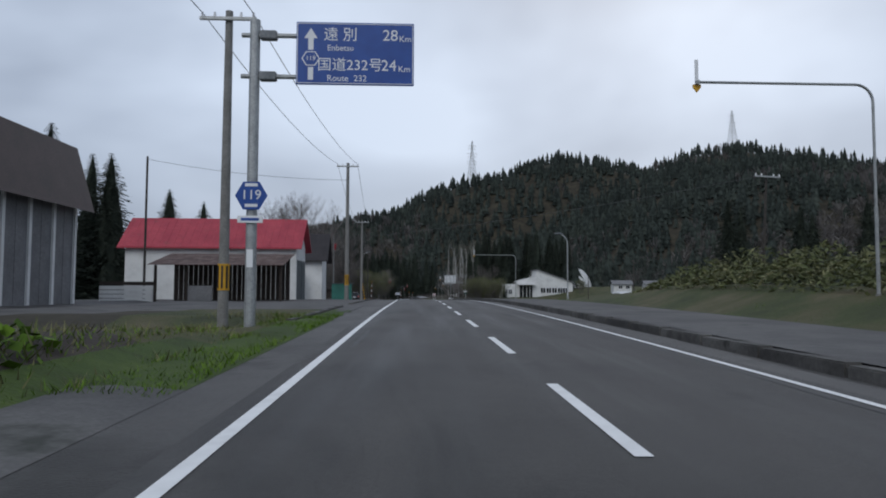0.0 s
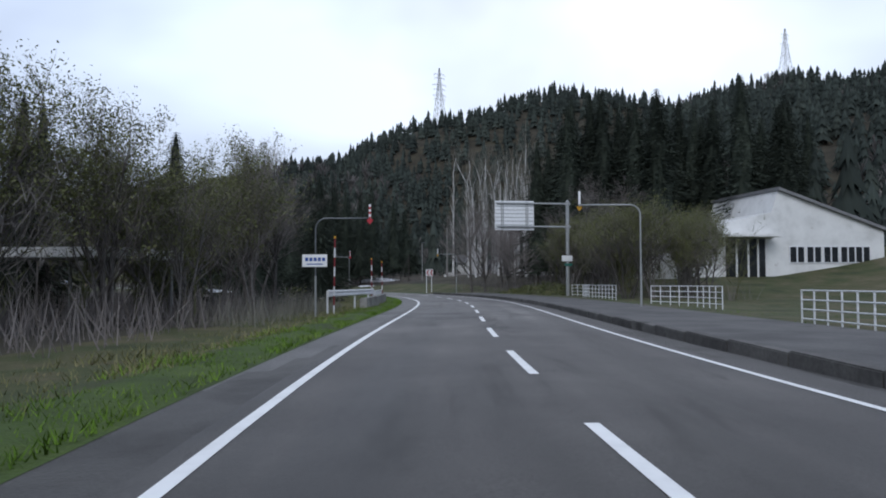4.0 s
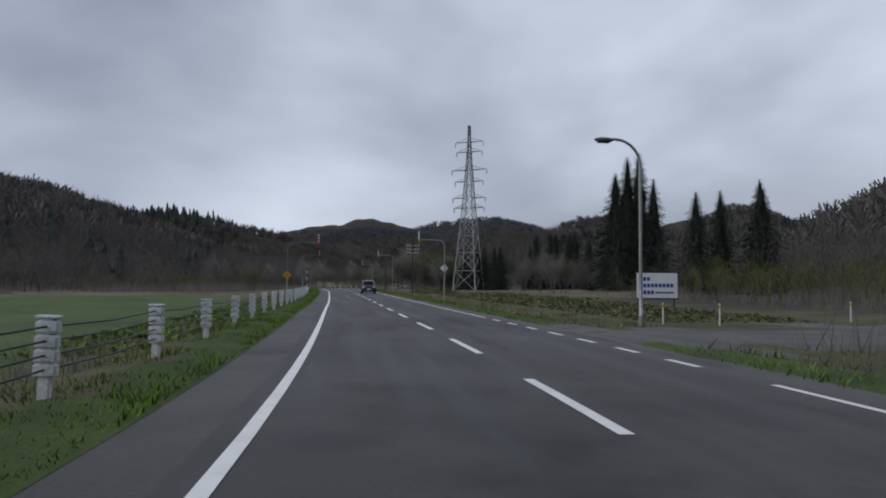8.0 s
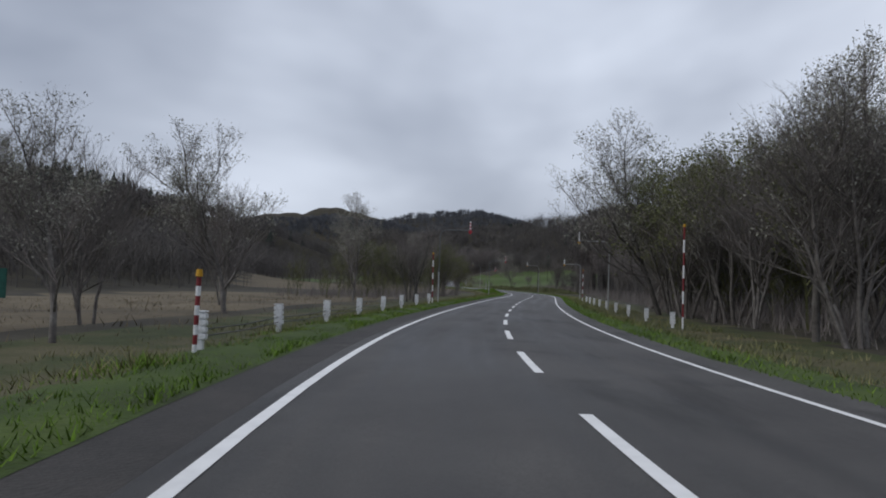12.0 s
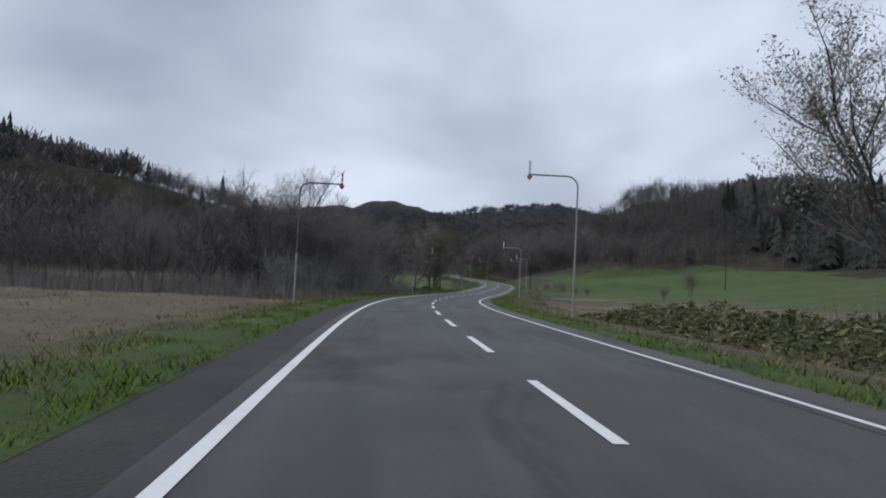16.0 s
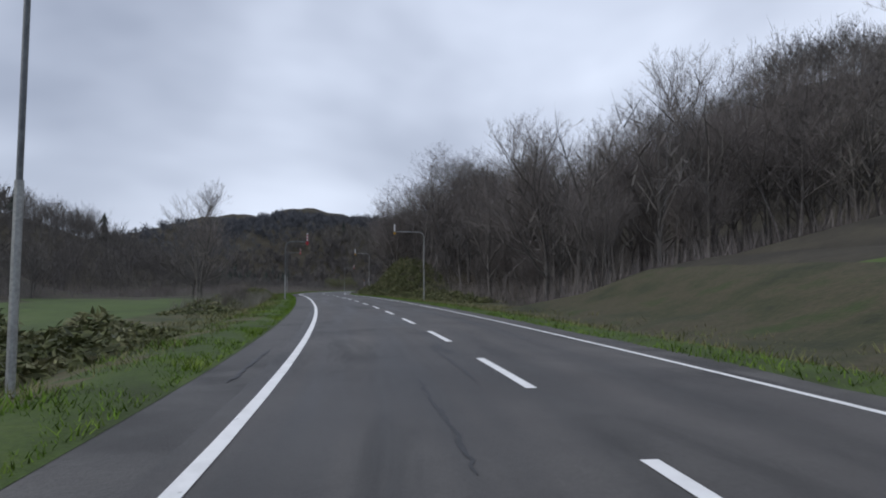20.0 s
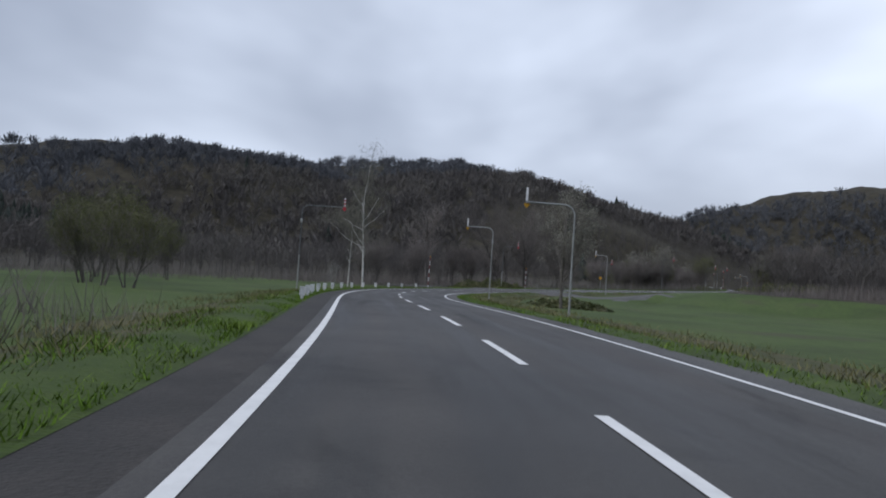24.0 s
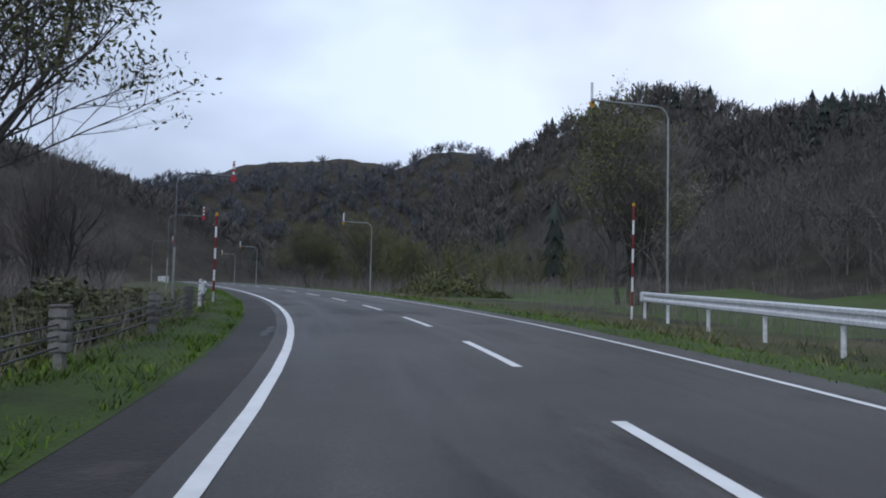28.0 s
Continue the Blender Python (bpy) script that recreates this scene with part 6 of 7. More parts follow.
pylon((-167, 353, land_xy(-167, 353)), 37, 5.1, 30, "tall grey lattice power pylon in a dry field")
pylon((35, 515, land_xy(35, 515)), 34, 6.5, 20, "distant lattice pylon on the wooded ridge")
pylon((216, 484, land_xy(216, 484)), 31, 7, 20, "distant lattice pylon on the wooded ridge")


# ---------- the village ----------
# the blue direction sign over the verge
ds = thing("direction_sign", stand(14.2, -5.0), "blue direction sign with white writing on a grey post", "road sign")
part("post", rod((0, 0, -0.3), (0, 0, 7.0), 0.125, 0.115, 14), STEEL, ds)
for z in (6.65, 5.7):
    part("arm", rod((-0.3, 0, z), (1.05, 0, z), 0.055, 0.055, 10), STEEL, ds)
    part("clamp", box(0.12, 0.5, -0.1, 0.1, z - 0.1, z + 0.1, 0.02), DARKSTEEL, ds)
bp = part("panel", box(0.95, 3.62, -0.11, -0.07, 5.05, 6.5, 0.012), BLUE, ds, "blue sign panel with a white rim")
for x0, x1, z0, z1 in ((0.97, 3.60, 6.455, 6.47), (0.97, 3.60, 5.08, 5.095), (0.97, 0.985, 5.08, 6.47), (3.585, 3.6, 5.08, 6.47)):
    part("rim", box(x0, x1, -0.116, -0.111, z0, z1), WHITESIGN, bp)
FACE = lambda x, z: Matrix.Translation((x, -0.113, z)) @ pose(0, 0, 0, 90, 0, 0)
part("arrow", prism([(1.22, 5.16), (1.22, 5.45), (1.34, 5.45), (1.34, 5.16)], -0.117, -0.111), WHITESIGN, bp)
part("arrow", prism([(1.22, 5.85), (1.22, 6.12), (1.13, 6.12), (1.28, 6.36), (1.43, 6.12), (1.34, 6.12), (1.34, 5.85)], -0.117, -0.111), WHITESIGN, bp)
part("route_badge", prism([(1.28 + 0.21 * math.cos(math.pi / 3 * k), 5.65 + 0.19 * math.sin(math.pi / 3 * k)) for k in range(6)], -0.116, -0.111), WHITESIGN, bp)
part("route_badge", prism([(1.28 + 0.18 * math.cos(math.pi / 3 * k), 5.65 + 0.165 * math.sin(math.pi / 3 * k)) for k in range(6)], -0.119, -0.1165), BLUE, bp)
for text, size, x, z in (("遠 別", 0.34, 1.95, 6.2), ("28", 0.36, 3.08, 6.2), ("Km", 0.2, 3.42, 6.13), ("Enbetsu", 0.19, 1.95, 5.9), ("国道232号", 0.33, 2.17, 5.5), ("24", 0.36, 3.05, 5.5), ("Km", 0.2, 3.4, 5.43), ("Route  232", 0.2, 2.1, 5.2), ("119", 0.15, 1.28, 5.65)):
    o = lettering("writing", text, size, WHITESIGN, FACE(x, z) if text != "119" else Matrix.Translation((1.28, -0.121, 5.65)) @ pose(0, 0, 0, 90, 0, 0), bp, 0.002)
hexa = part("route_sign", prism([(0.02 + 0.36 * math.cos(math.pi / 3 * k), 2.95 + 0.36 * math.sin(math.pi / 3 * k)) for k in range(6)], -0.17, -0.15), BLUE, ds, "blue hexagonal route plate")
lettering("writing", "119", 0.3, WHITESIGN, Matrix.Translation((0.02, -0.172, 2.96)) @ pose(0, 0, 0, 90, 0, 0), hexa, 0.002)
for z in (3.19, 2.73):
    part("writing_bar", box(-0.12, 0.16, -0.174, -0.171, z - 0.035, z + 0.035), WHITESIGN, hexa)
part("under_plate", box(-0.28, 0.28, -0.165, -0.145, 2.34, 2.5, 0.006), WHITESIGN, ds, "small white plate with lettering")
part("writing_bar", box(-0.2, 0.2, -0.17, -0.166, 2.39, 2.45), BLUE, ds)
bp.location = (0, 0, 0.45)
part("sticker", box(-0.07, 0.07, -0.128, -0.118, 1.35, 1.75), WHITESIGN, ds)


def gable(name, s, d, along, across, eave, ridge, wall, roof, label, turn=0, axis="across", over=0.4):
    """A gabled building with its near road corner at (s, d); it goes away from the road and along it."""
    ob = thing(name, stand(s, d, turn, 0.1), label, "building")
    w, l = across, along
    for x0, x1, y0, y1 in ((-w, 0, 0, 0.15), (-w, 0, l - 0.15, l), (-w, -w + 0.15, 0.15, l - 0.15), (-0.15, 0, 0.15, l - 0.15)):
        part("wall", box(x0, x1, y0, y1, -0.3, eave), wall, ob)
    t = 0.12
    if axis == "across":
        for x in (-w + 0.02, -0.17):
            b = bmesh.new()
            a = [b.verts.new((x + dx, y, z)) for dx in (0, 0.15) for y, z in ((0, eave), (l, eave), (l / 2, ridge - 0.05))]
            b.faces.new(a[:3])
            b.faces.new(a[3:][::-1])
            for i in range(3):
                b.faces.new((a[i], a[(i + 1) % 3], a[3 + (i + 1) % 3], a[3 + i]))
            bmesh.ops.recalc_face_normals(b, faces=b.faces)
            part("gable_wall", b, wall, ob)
        for sg in (0, 1):
            ya, yb = (-over, l / 2) if sg == 0 else (l + over, l / 2)
            za = eave - (ridge - eave) / (l / 2) * over
            b = bmesh.new()
            v = [b.verts.new(p) for p in ((-w - over, ya, za), (over, ya, za), (over, yb, ridge), (-w - over, yb, ridge), (-w - over, ya, za + t), (over, ya, za + t), (over, yb, ridge + t), (-w - over, yb, ridge + t))]
            for f in ((0, 1, 2, 3), (4, 5, 6, 7), (0, 1, 5, 4), (1, 2, 6, 5), (2, 3, 7, 6), (3, 0, 4, 7)):
                b.faces.new([v[i] for i in f])
            bmesh.ops.recalc_face_normals(b, faces=b.faces)
            rp = part("roof_slope", b, roof, ob)
            n = int(w / 0.5)
            for k in range(n):
                x = -w - over + (w + 2 * over) * (k + 0.5) / n
                rib = rod((x, ya, za + t), (x, yb, ridge + t), 0.02, 0.02, 4)
                part("seam", rib, roof, rp)
    else:
        for y in (0.02, l - 0.17):
            part("gable_wall", prism([(-w, eave), (0, eave), (-w / 2, ridge - 0.05)], y, y + 0.15), wall, ob)
        for sg in (0, 1):
            xa = over if sg == 0 else -w - over
            za = eave - (ridge - eave) / (w / 2) * over
            o = [(xa, za), (-w / 2, ridge), (-w / 2, ridge + t), (xa, za + t)]
            rp = part("roof_slope", prism(o, -over, l + over), roof, ob)
            n = int(l / 0.5)
            for k in range(n):
                yy = -over + (l + 2 * over) * (k + 0.5) / n
                part("seam", rod((xa, yy, za + t), (-w / 2, yy, ridge + t), 0.02, 0.02, 4), roof, rp)
    return ob


def window(parent, x, y, z, w, h, face="x", frame_mat=WHITE):
    """A framed window set proud of a wall that faces +x or -y."""
    if face == "x":
        f = part("window", box(x, x + 0.05, y - w / 2, y + w / 2, z, z + h, 0.008), frame_mat, parent)
        for sg in (-1, 1):
            part("pane", box(x + 0.051, x + 0.058, y + sg * w / 4 - w / 4 + 0.04, y + sg * w / 4 + w / 4 - 0.04, z + 0.05, z + h - 0.05), GLASS, f)
    else:
        f = part("window", box(x - w / 2, x + w / 2, y - 0.05, y, z, z + h, 0.008), frame_mat, parent)
        for sg in (-1, 1):
            part("pane", box(x + sg * w / 4 - w / 4 + 0.04, x + sg * w / 4 + w / 4 - 0.04, y - 0.058, y - 0.051, z + 0.05, z + h - 0.05), GLASS, f)
    return f


# garage with a red roof
g = gable("garage", 51.6, -10.1, 4.8, 12.5, 4.2, 6.2, WALLWHITE, REDROOF, "white garage with a red sheet roof and steel shutters", 0, "across", 0.45)
for y in (1.25, 3.5):
    sh = part("shutter", box(0.0, 0.05, y - 0.95, y + 0.95, 0.0, 3.05), SHUTTER, g, "grey steel roller shutter")
    for k in range(12):
        part("slat", box(0.05, 0.062, y - 0.93, y + 0.93, 0.05 + 0.25 * k, 0.24 + 0.25 * k), SHUTTER, sh)
part("vent", rod((0.05, 2.4, 4.7), (0.09, 2.4, 4.7), 0.2, 0.2, 12), DARKSTEEL, g)
# rusty lean-to before it
sd = thing("lean_to_shed", stand(40.5, -9.3, 0, 0.1), "open shed with a rusty sheet roof and dark boards", "building")
for x in (-7.3, -5.5, -3.6, -1.8, 0):
    part("post", box(x - 0.07, x + 0.07, -0.07, 0.07, -0.3, 2.2), OLDWOOD, sd)
for k in range(24):
    part("board", box(-7.3 + 0.304 * k, -7.02 + 0.304 * k, 3.3, 3.34, -0.2, 2.75), OLDWOOD, sd)
for k in range(16):
    x = -7.6 + 0.49 * k
    b = bmesh.new()
    v = [b.verts.new(p) for p in ((x, -0.5, 2.2), (x + 0.47, -0.5, 2.2), (x + 0.47, 3.6, 3.05), (x, 3.6, 3.05), (x, -0.5, 2.23), (x + 0.47, -0.5, 2.23), (x + 0.47, 3.6, 3.08), (x, 3.6, 3.08))]
    for f in ((3, 2, 1, 0), (4, 5, 6, 7), (0, 1, 5, 4), (1, 2, 6, 5), (2, 3, 7, 6), (3, 0, 4, 7)):
        b.faces.new([v[i] for i in f])
    part("roof_sheet", b, RUST, sd)
for k in range(5):
    part("stacked_board", box(-10.6, -7.5, 0.2, 0.35, 0.25 * k, 0.25 * k + 0.22, 0.01), WALLWHITE if k < 4 else OLDWOOD, sd)
part("panel", box(-5.4, -4.0, -0.02, 0.02, 0, 1.0), GREYWALL, sd)
# dark-roofed house
h = gable("house", 81.6, -11.2, 6.0, 11.5, 5.2, 7.9, WALLWHITE, BLACKROOF, "cream house with a black sheet roof", 0, "across", 0.7)
window(h, -3.2, 0.0, 2.9, 1.6, 1.0, "y")
window(h, -7.0, 0.0, 2.9, 1.6, 1.0, "y")
part("plaque", rod((-4.6, -0.06, 4.0), (-4.6, -0.01, 4.0), 0.24, 0.24, 16), STEEL, h)
st = thing("storage_unit", stand(79.5, -13.3, 0, 0.05), "row of cream steel storage cabins with dark joints", "storage cabin")
for k in range(3):
    part("cabin", box(-2.5 * k - 2.44, -2.5 * k, 0, 2.2, 0.05, 3.1, 0.02), CREAM, st)
    part("roof_edge", box(-2.5 * k - 2.5, -2.5 * k + 0.04, -0.08, 2.28, 3.1, 3.22, 0.01), BROWNROOF, st)
for k in range(4):
    part("joint", box(-2.5 * k - 0.03, -2.5 * k + 0.03, -0.03, 0.02, 0.05, 3.1), BLACK, st)
# brown barn
bn = thing("barn", stand(33, -17.9, 0, 0.1), "grey-walled barn with a steep brown sheet roof", "building")
for x in range(12):
    part("wall_panel", box(-1.0 * x - 0.96, -1.0 * x, 0, 0.12, -0.3, 4.9), GREYWALL, bn)
for y in range(9):
    part("wall_panel", box(-0.12, 0, -1.0 * y - 0.96, -1.0 * y, -0.3, 4.9), GREYWALL, bn)
for y in range(0, 10, 2):
    part("pilaster", box(-0.05, 0.1, -1.0 * y - 0.1, -1.0 * y + 0.1, -0.3, 4.9), WALLWHITE, bn)
part("end_wall", prism([(-12, -0.3), (0, -0.3), (0, 4.9), (-0.6, 7.4), (-6, 9.6), (-11.4, 7.4), (-12, 4.9)], 0.12, 0.2), GREYWALL, bn)
for o in ([(0.75, 4.55), (0.7, 4.7), (-0.2, 7.75), (-0.4, 7.65)], [(-0.2, 7.75), (-0.4, 7.65), (-6, 9.9), (-6, 10.05)], [(-12.75, 4.55), (-12.7, 4.7), (-11.8, 7.75), (-11.6, 7.65)], [(-11.8, 7.75), (-11.6, 7.65), (-6, 9.9), (-6, 10.05)]):
    part("roof_slope", prism(o, -10, 0.5), BROWNROOF, bn)
# green shed beside the lamp pole
gs = thing("tool_shed", stand(78.2, -7.6, 0, 0.05), "small green sheet-metal shed", "shed")
part("body", box(-2.2, 0, 0, 1.8, 0, 1.9, 0.02), GREENSHEET, gs)
part("roof", box(-2.35, 0.15, -0.15, 1.95, 1.9, 1.98, 0.02), SHUTTER, gs)
part("window", box(0.0, 0.03, 0.4, 1.4, 0.9, 1.6), GLASS, gs)
# bus shelter, flag pole and bench
hut = thing("bus_shelter", stand(100.5, -11.2, 0, 0.05), "dark wooden bus shelter with a flat roof", "shelter")
part("back_wall", box(-2.7, -2.6, 0, 2.2, 0, 1.75), OLDWOOD, hut)
part("side_wall", box(-2.6, 0, 0, 0.08, 0, 1.75), OLDWOOD, hut)
part("side_wall", box(-2.6, 0, 2.12, 2.2, 0, 1.75), OLDWOOD, hut)
part("roof", box(-2.9, 0.35, -0.3, 2.5, 1.75, 1.87, 0.02), BLACKROOF, hut)
part("bench", box(-2.5, -2.1, 0.2, 2.0, 0.35, 0.42), OLDWOOD, hut)
fp = thing("flag_pole", stand(100.8, -11.0), "tall grey flag pole with a small red flag", "flag pole")
part("pole", rod((0, 0, -0.3), (0, 0, 9.4), 0.06, 0.03, 10), STEEL, fp)
fl = bmesh.new()
rows_f = [[fl.verts.new((0.04 + 0.16 * i * (1 - 0.1 * j), 0.03 * math.sin(2.2 * i + j), 8.4 - 0.22 * j - 0.05 * i)) for i in range(3)] for j in range(5)]
for a, b in zip(rows_f, rows_f[1:]):
    for i in range(2):
        fl.faces.new((a[i], a[i + 1], b[i + 1], b[i]))
bmesh.ops.solidify(fl, geom=fl.faces[:], thickness=0.006)
part("flag", fl, RED, fp, "limp faded red flag")


# ---------- cars ----------
def build_car(name, m, label, scale=0.86):
    """A small hatchback; its front looks along +y."""
    ob = thing(name, m @ Matrix.Diagonal((scale, scale, scale, 1)), label, "car")
    side = [(-1.85, 0.30), (-1.88, 0.62), (-1.80, 0.92), (-1.62, 1.02), (-1.30, 1.44), (-0.5, 1.50), (0.35, 1.44), (0.98, 1.00), (1.55, 0.90), (1.84, 0.72), (1.88, 0.40), (1.82, 0.22), (-1.75, 0.22)]
    b = bmesh.new()
    rings = []
    for x, nar in ((-0.84, 0.86), (-0.80, 0.97), (-0.6, 1.0), (0.6, 1.0), (0.80, 0.97), (0.84, 0.86)):
        ring = []
        for y, z in side:
            tuck = max(0, z - 0.95) * 0.32
            ring.append(b.verts.new((math.copysign(abs(x) - tuck, x), y * (nar if abs(y) > 1.5 else 1), z if z > 0.95 else 0.22 + (z - 0.22) * (0.6 + 0.4 * nar))))
        rings.append(ring)
    for a, c in zip(rings, rings[1:]):
        for i in range(len(side)):
            b.faces.new((a[i], a[(i + 1) % len(side)], c[(i + 1) % len(side)], c[i]))
    b.faces.new(rings[0])
    b.faces.new(rings[-1][::-1])
    bmesh.ops.recalc_face_normals(b, faces=b.faces)
    for f in b.faces:
        f.smooth = True
    body = part("body", b, CARPAINT, ob)
    part("rear_window", prism([(-0.56, 1.05), (0.56, 1.05), (0.47, 1.38), (-0.47, 1.38)], -1.60, -1.585), GLASS, ob).matrix_local = Matrix.Translation((0, 0.12, 0)) @ pose(0, 0, 0, -0, 0, 0)
    part("windscreen", prism([(-0.6, 1.02), (0.6, 1.02), (0.48, 1.38), (-0.48, 1.38)], 0.80, 0.815), GLASS, ob)
    for sx in (-1, 1):
        for y0, y1 in ((-1.15, -0.4), (-0.34, 0.42)):
            b = bmesh.new()
            v = [b.verts.new(p) for p in ((sx * 0.83, y0, 1.02), (sx * 0.83, y1, 1.02), (sx * 0.715, y1 - 0.12 * (y1 > 0), 1.36), (sx * 0.715, y0 + 0.12 * (y0 < -1), 1.36))]
            b.faces.new(v)
            bmesh.ops.solidify(b, geom=b.faces[:], thickness=0.012)
            part("side_window", b, GLASS, ob)
        for y in (-1.2, 1.18):
            w = part("wheel", rod((sx * 0.62, y, 0.29), (sx * 0.84, y, 0.29), 0.29, 0.29, 20), RUBBER, ob)
            part("rim", rod((sx * 0.835, y, 0.29), (sx * 0.852, y, 0.29), 0.18, 0.16, 14), STEEL, w)
        part("tail_light", box(sx * 0.66 - 0.12, sx * 0.66 + 0.12, -1.90, -1.80, 0.72, 0.98, 0.03), LAMPRED, ob)
        part("headlight", box(sx * 0.62 - 0.16, sx * 0.62 + 0.16, 1.70, 1.82, 0.66, 0.84, 0.04), WHITESIGN, ob)
        part("mirror", box(sx * 0.93 - 0.09, sx * 0.93 + 0.09, 0.42, 0.52, 0.95, 1.08, 0.03), CARPAINT, ob)
    part("number_plate", box(-0.2, 0.2, -1.895, -1.87, 0.66, 0.82), WHITESIGN, ob)
    part("number_plate", box(-0.2, 0.2, 1.87, 1.895, 0.42, 0.56), WHITESIGN, ob)
    part("bumper", box(-0.78, 0.78, -1.92, -1.80, 0.28, 0.46, 0.04), BLACK, ob)
    part("bumper", box(-0.78, 0.78, 1.80, 1.92, 0.26, 0.44, 0.04), BLACK, ob)
    return ob


build_car("parked_car", stand(101.2, -8.0, 2, 0.0) @ Matrix.Translation((0, 0, 0.02)), "black hatchback parked on the gravel apron")
mpos = on_road(345.2, 1.35, -0.012)
build_car("oncoming_car", pose(mpos.x, mpos.y, mpos.z, 0, 0, math.degrees(heading(345.2)) + 180), "black hatchback in the opposite lane")

# ---------- white clinic, dome and low houses over the green ----------
cl = thing("clinic", stand(190, 24, -4, 0.1) @ Matrix.Scale(1.75, 4), "white single-storey clinic with a slanting parapet and dark windows", "building")
part("wing", box(-2.0, 0.2, 0, 6, -0.3, 2.1), WALLWHITE, cl)
part("main_wall", prism([(0.2, -0.3), (9.0, -0.3), (9.0, 2.3), (3.4, 4.3), (3.0, 3.2), (0.2, 2.6)], 0.2, 6.5), WALLWHITE, cl)
part("roof_edge", prism([(3.3, 4.3), (9.2, 2.25), (9.2, 2.4), (3.3, 4.45)], 0.0, 6.7), GREYWALL, cl)
part("entrance", box(0.6, 2.6, 0.1, 0.2, 0, 1.9), GLASS, cl)
part("canopy", box(0.3, 3.0, -0.8, 0.2, 1.95, 2.1, 0.02), WALLWHITE, cl)
for x in (1.1, 1.7, 2.2):
    part("mullion", box(x - 0.04, x + 0.04, 0.05, 0.1, 0, 1.9), WALLWHITE, cl)
for x in (4.3, 5.2, 6.1, 7.0, 7.8):
    window(cl, x, 0.2, 0.7, 0.8, 0.85, "y")
for x in (-1.6, -0.9):
    window(cl, x, 0.0, 0.5, 0.6, 0.8, "y")
dm = thing("storage_dome", stand(206, 48, 0, 0.1) @ Matrix.Scale(1.35, 4), "white rounded storage dome behind the clinic", "dome")
b = bmesh.new()
bmesh.ops.create_uvsphere(b, u_segments=28, v_segments=14, radius=1, matrix=Matrix.Diagonal((5.0, 7.0, 5.4, 1)))
bmesh.ops.bisect_plane(b, geom=b.verts[:] + b.edges[:] + b.faces[:], plane_co=(0, 0, -0.3), plane_no=(0, 0, -1), clear_outer=True)
for f in b.faces:
    f.smooth = True
part("shell", b, WALLWHITE, dm)
for sgn in range(5):
    part("rib", pipe([(4.96 * math.cos(a) * math.cos(-0.9 + 0.45 * sgn), 6.96 * math.sin(-0.9 + 0.45 * sgn) * 1.0, max(0.0, 5.4 * math.sin(a) * math.cos(-0.9 + 0.45 * sgn)) + 0.02) for a in [math.pi * k / 12 for k in range(13)]], 0.05, 5), CREAM, dm)
for s, d, l, w in ((170, 48.5, 4, 4.2), (172, 56, 4, 3.6), (152, 72, 5, 6)):
    lh = gable("low_house", s, d, l, w, 1.8, 2.6, WALLWHITE, GREYWALL, "low white house at the wood's edge", 0, "across", 0.4)
    for x in (-0.9, -2.6):
        window(lh, x, 0.0, 0.7, 0.9, 0.8, "y")
# far shop with a canopy on the outer verge
shop = thing("fuel_canopy", stand(158, -12, 0, 0.1), "low white canopy roof on thin posts by the roadside", "canopy")
part("roof", box(-5, 0, 0, 6, 2.4, 2.75, 0.03), WALLWHITE, shop)
for x, y in ((-4.6, 0.5), (-0.4, 0.5), (-4.6, 5.5), (-0.4, 5.5)):
    part("post", rod((x, y, -0.2), (x, y, 2.4), 0.06, 0.06, 8), STEEL, shop)
# school-like buildings above the birch slope
sc = thing("school_building", stand(240.4, 48.8, -8, 0.1), "white low school building with a grey roof band on the slope", "building")
part("wall", box(-5.5, 9, 0.5, 7, -0.5, 2.7), WALLWHITE, sc)
part("glazing", box(-5.2, 8.7, 0.4, 0.49, 0.4, 2.2), GLASS, sc, "dark row of windows")
for k in range(11):
    part("mullion", box(-5.3 + 1.4 * k, -5.16 + 1.4 * k, 0.25, 0.39, 0.0, 2.5, 0.01), WHITE, sc)
for z in (0.3, 1.25, 2.3):
    part("rail", box(-5.4, 8.9, 0.2, 0.245, z, z + 0.12), WHITE, sc)
part("roof", prism([(-5.9, 2.7), (9.4, 2.7), (9.4, 4.3), (-5.2, 4.3)], 0.1, 7.3), GREYWALL, sc, "tall pale grey roof band")
part("chimney", box(-6.2, -5.7, 1.0, 1.6, -0.5, 4.5, 0.02), WALLWHITE, sc)
hut3 = thing("storage_hut", stand(235.8, 39.8, -6, 0.1), "grey gabled hut with a dark roof before the school", "shed")
part("wall", box(-2.6, 2.6, 0, 3.4, -0.4, 1.5), GREYWALL, hut3)
part("gable_wall", prism([(-2.6, 1.5), (2.6, 1.5), (0, 2.7)], 0.0, 0.15), GREYWALL, hut3)
part("window", box(0.4, 1.3, -0.05, -0.002, 0.6, 1.2, 0.01), GLASS, hut3)
for sg in (-1, 1):
    part("roof_slope", prism([(sg * 3.0, 1.32), (0, 2.72), (0, 2.84), (sg * 3.0, 1.44)], -0.35, 3.7), BLACKROOF, hut3)
ub = thing("utility_cabinet", stand(241, 36, 0, 0.05), "white two-part utility cabinet on the grass", "cabinet")
part("body", box(-0.15, 0.9, 0, 0.8, 0, 0.95, 0.03), WALLWHITE, ub)
part("wing", box(-1.0, -0.17, 0, 0.7, 0, 0.6, 0.03), WALLWHITE, ub)
part("door", box(0.0, 0.75, -0.03, -0.002, 0.12, 0.85, 0.01), CREAM, ub)
yl = thing("yard_lamp", stand(240.5, 28.5), "thin grey yard lamp with a flat head", "lamp")
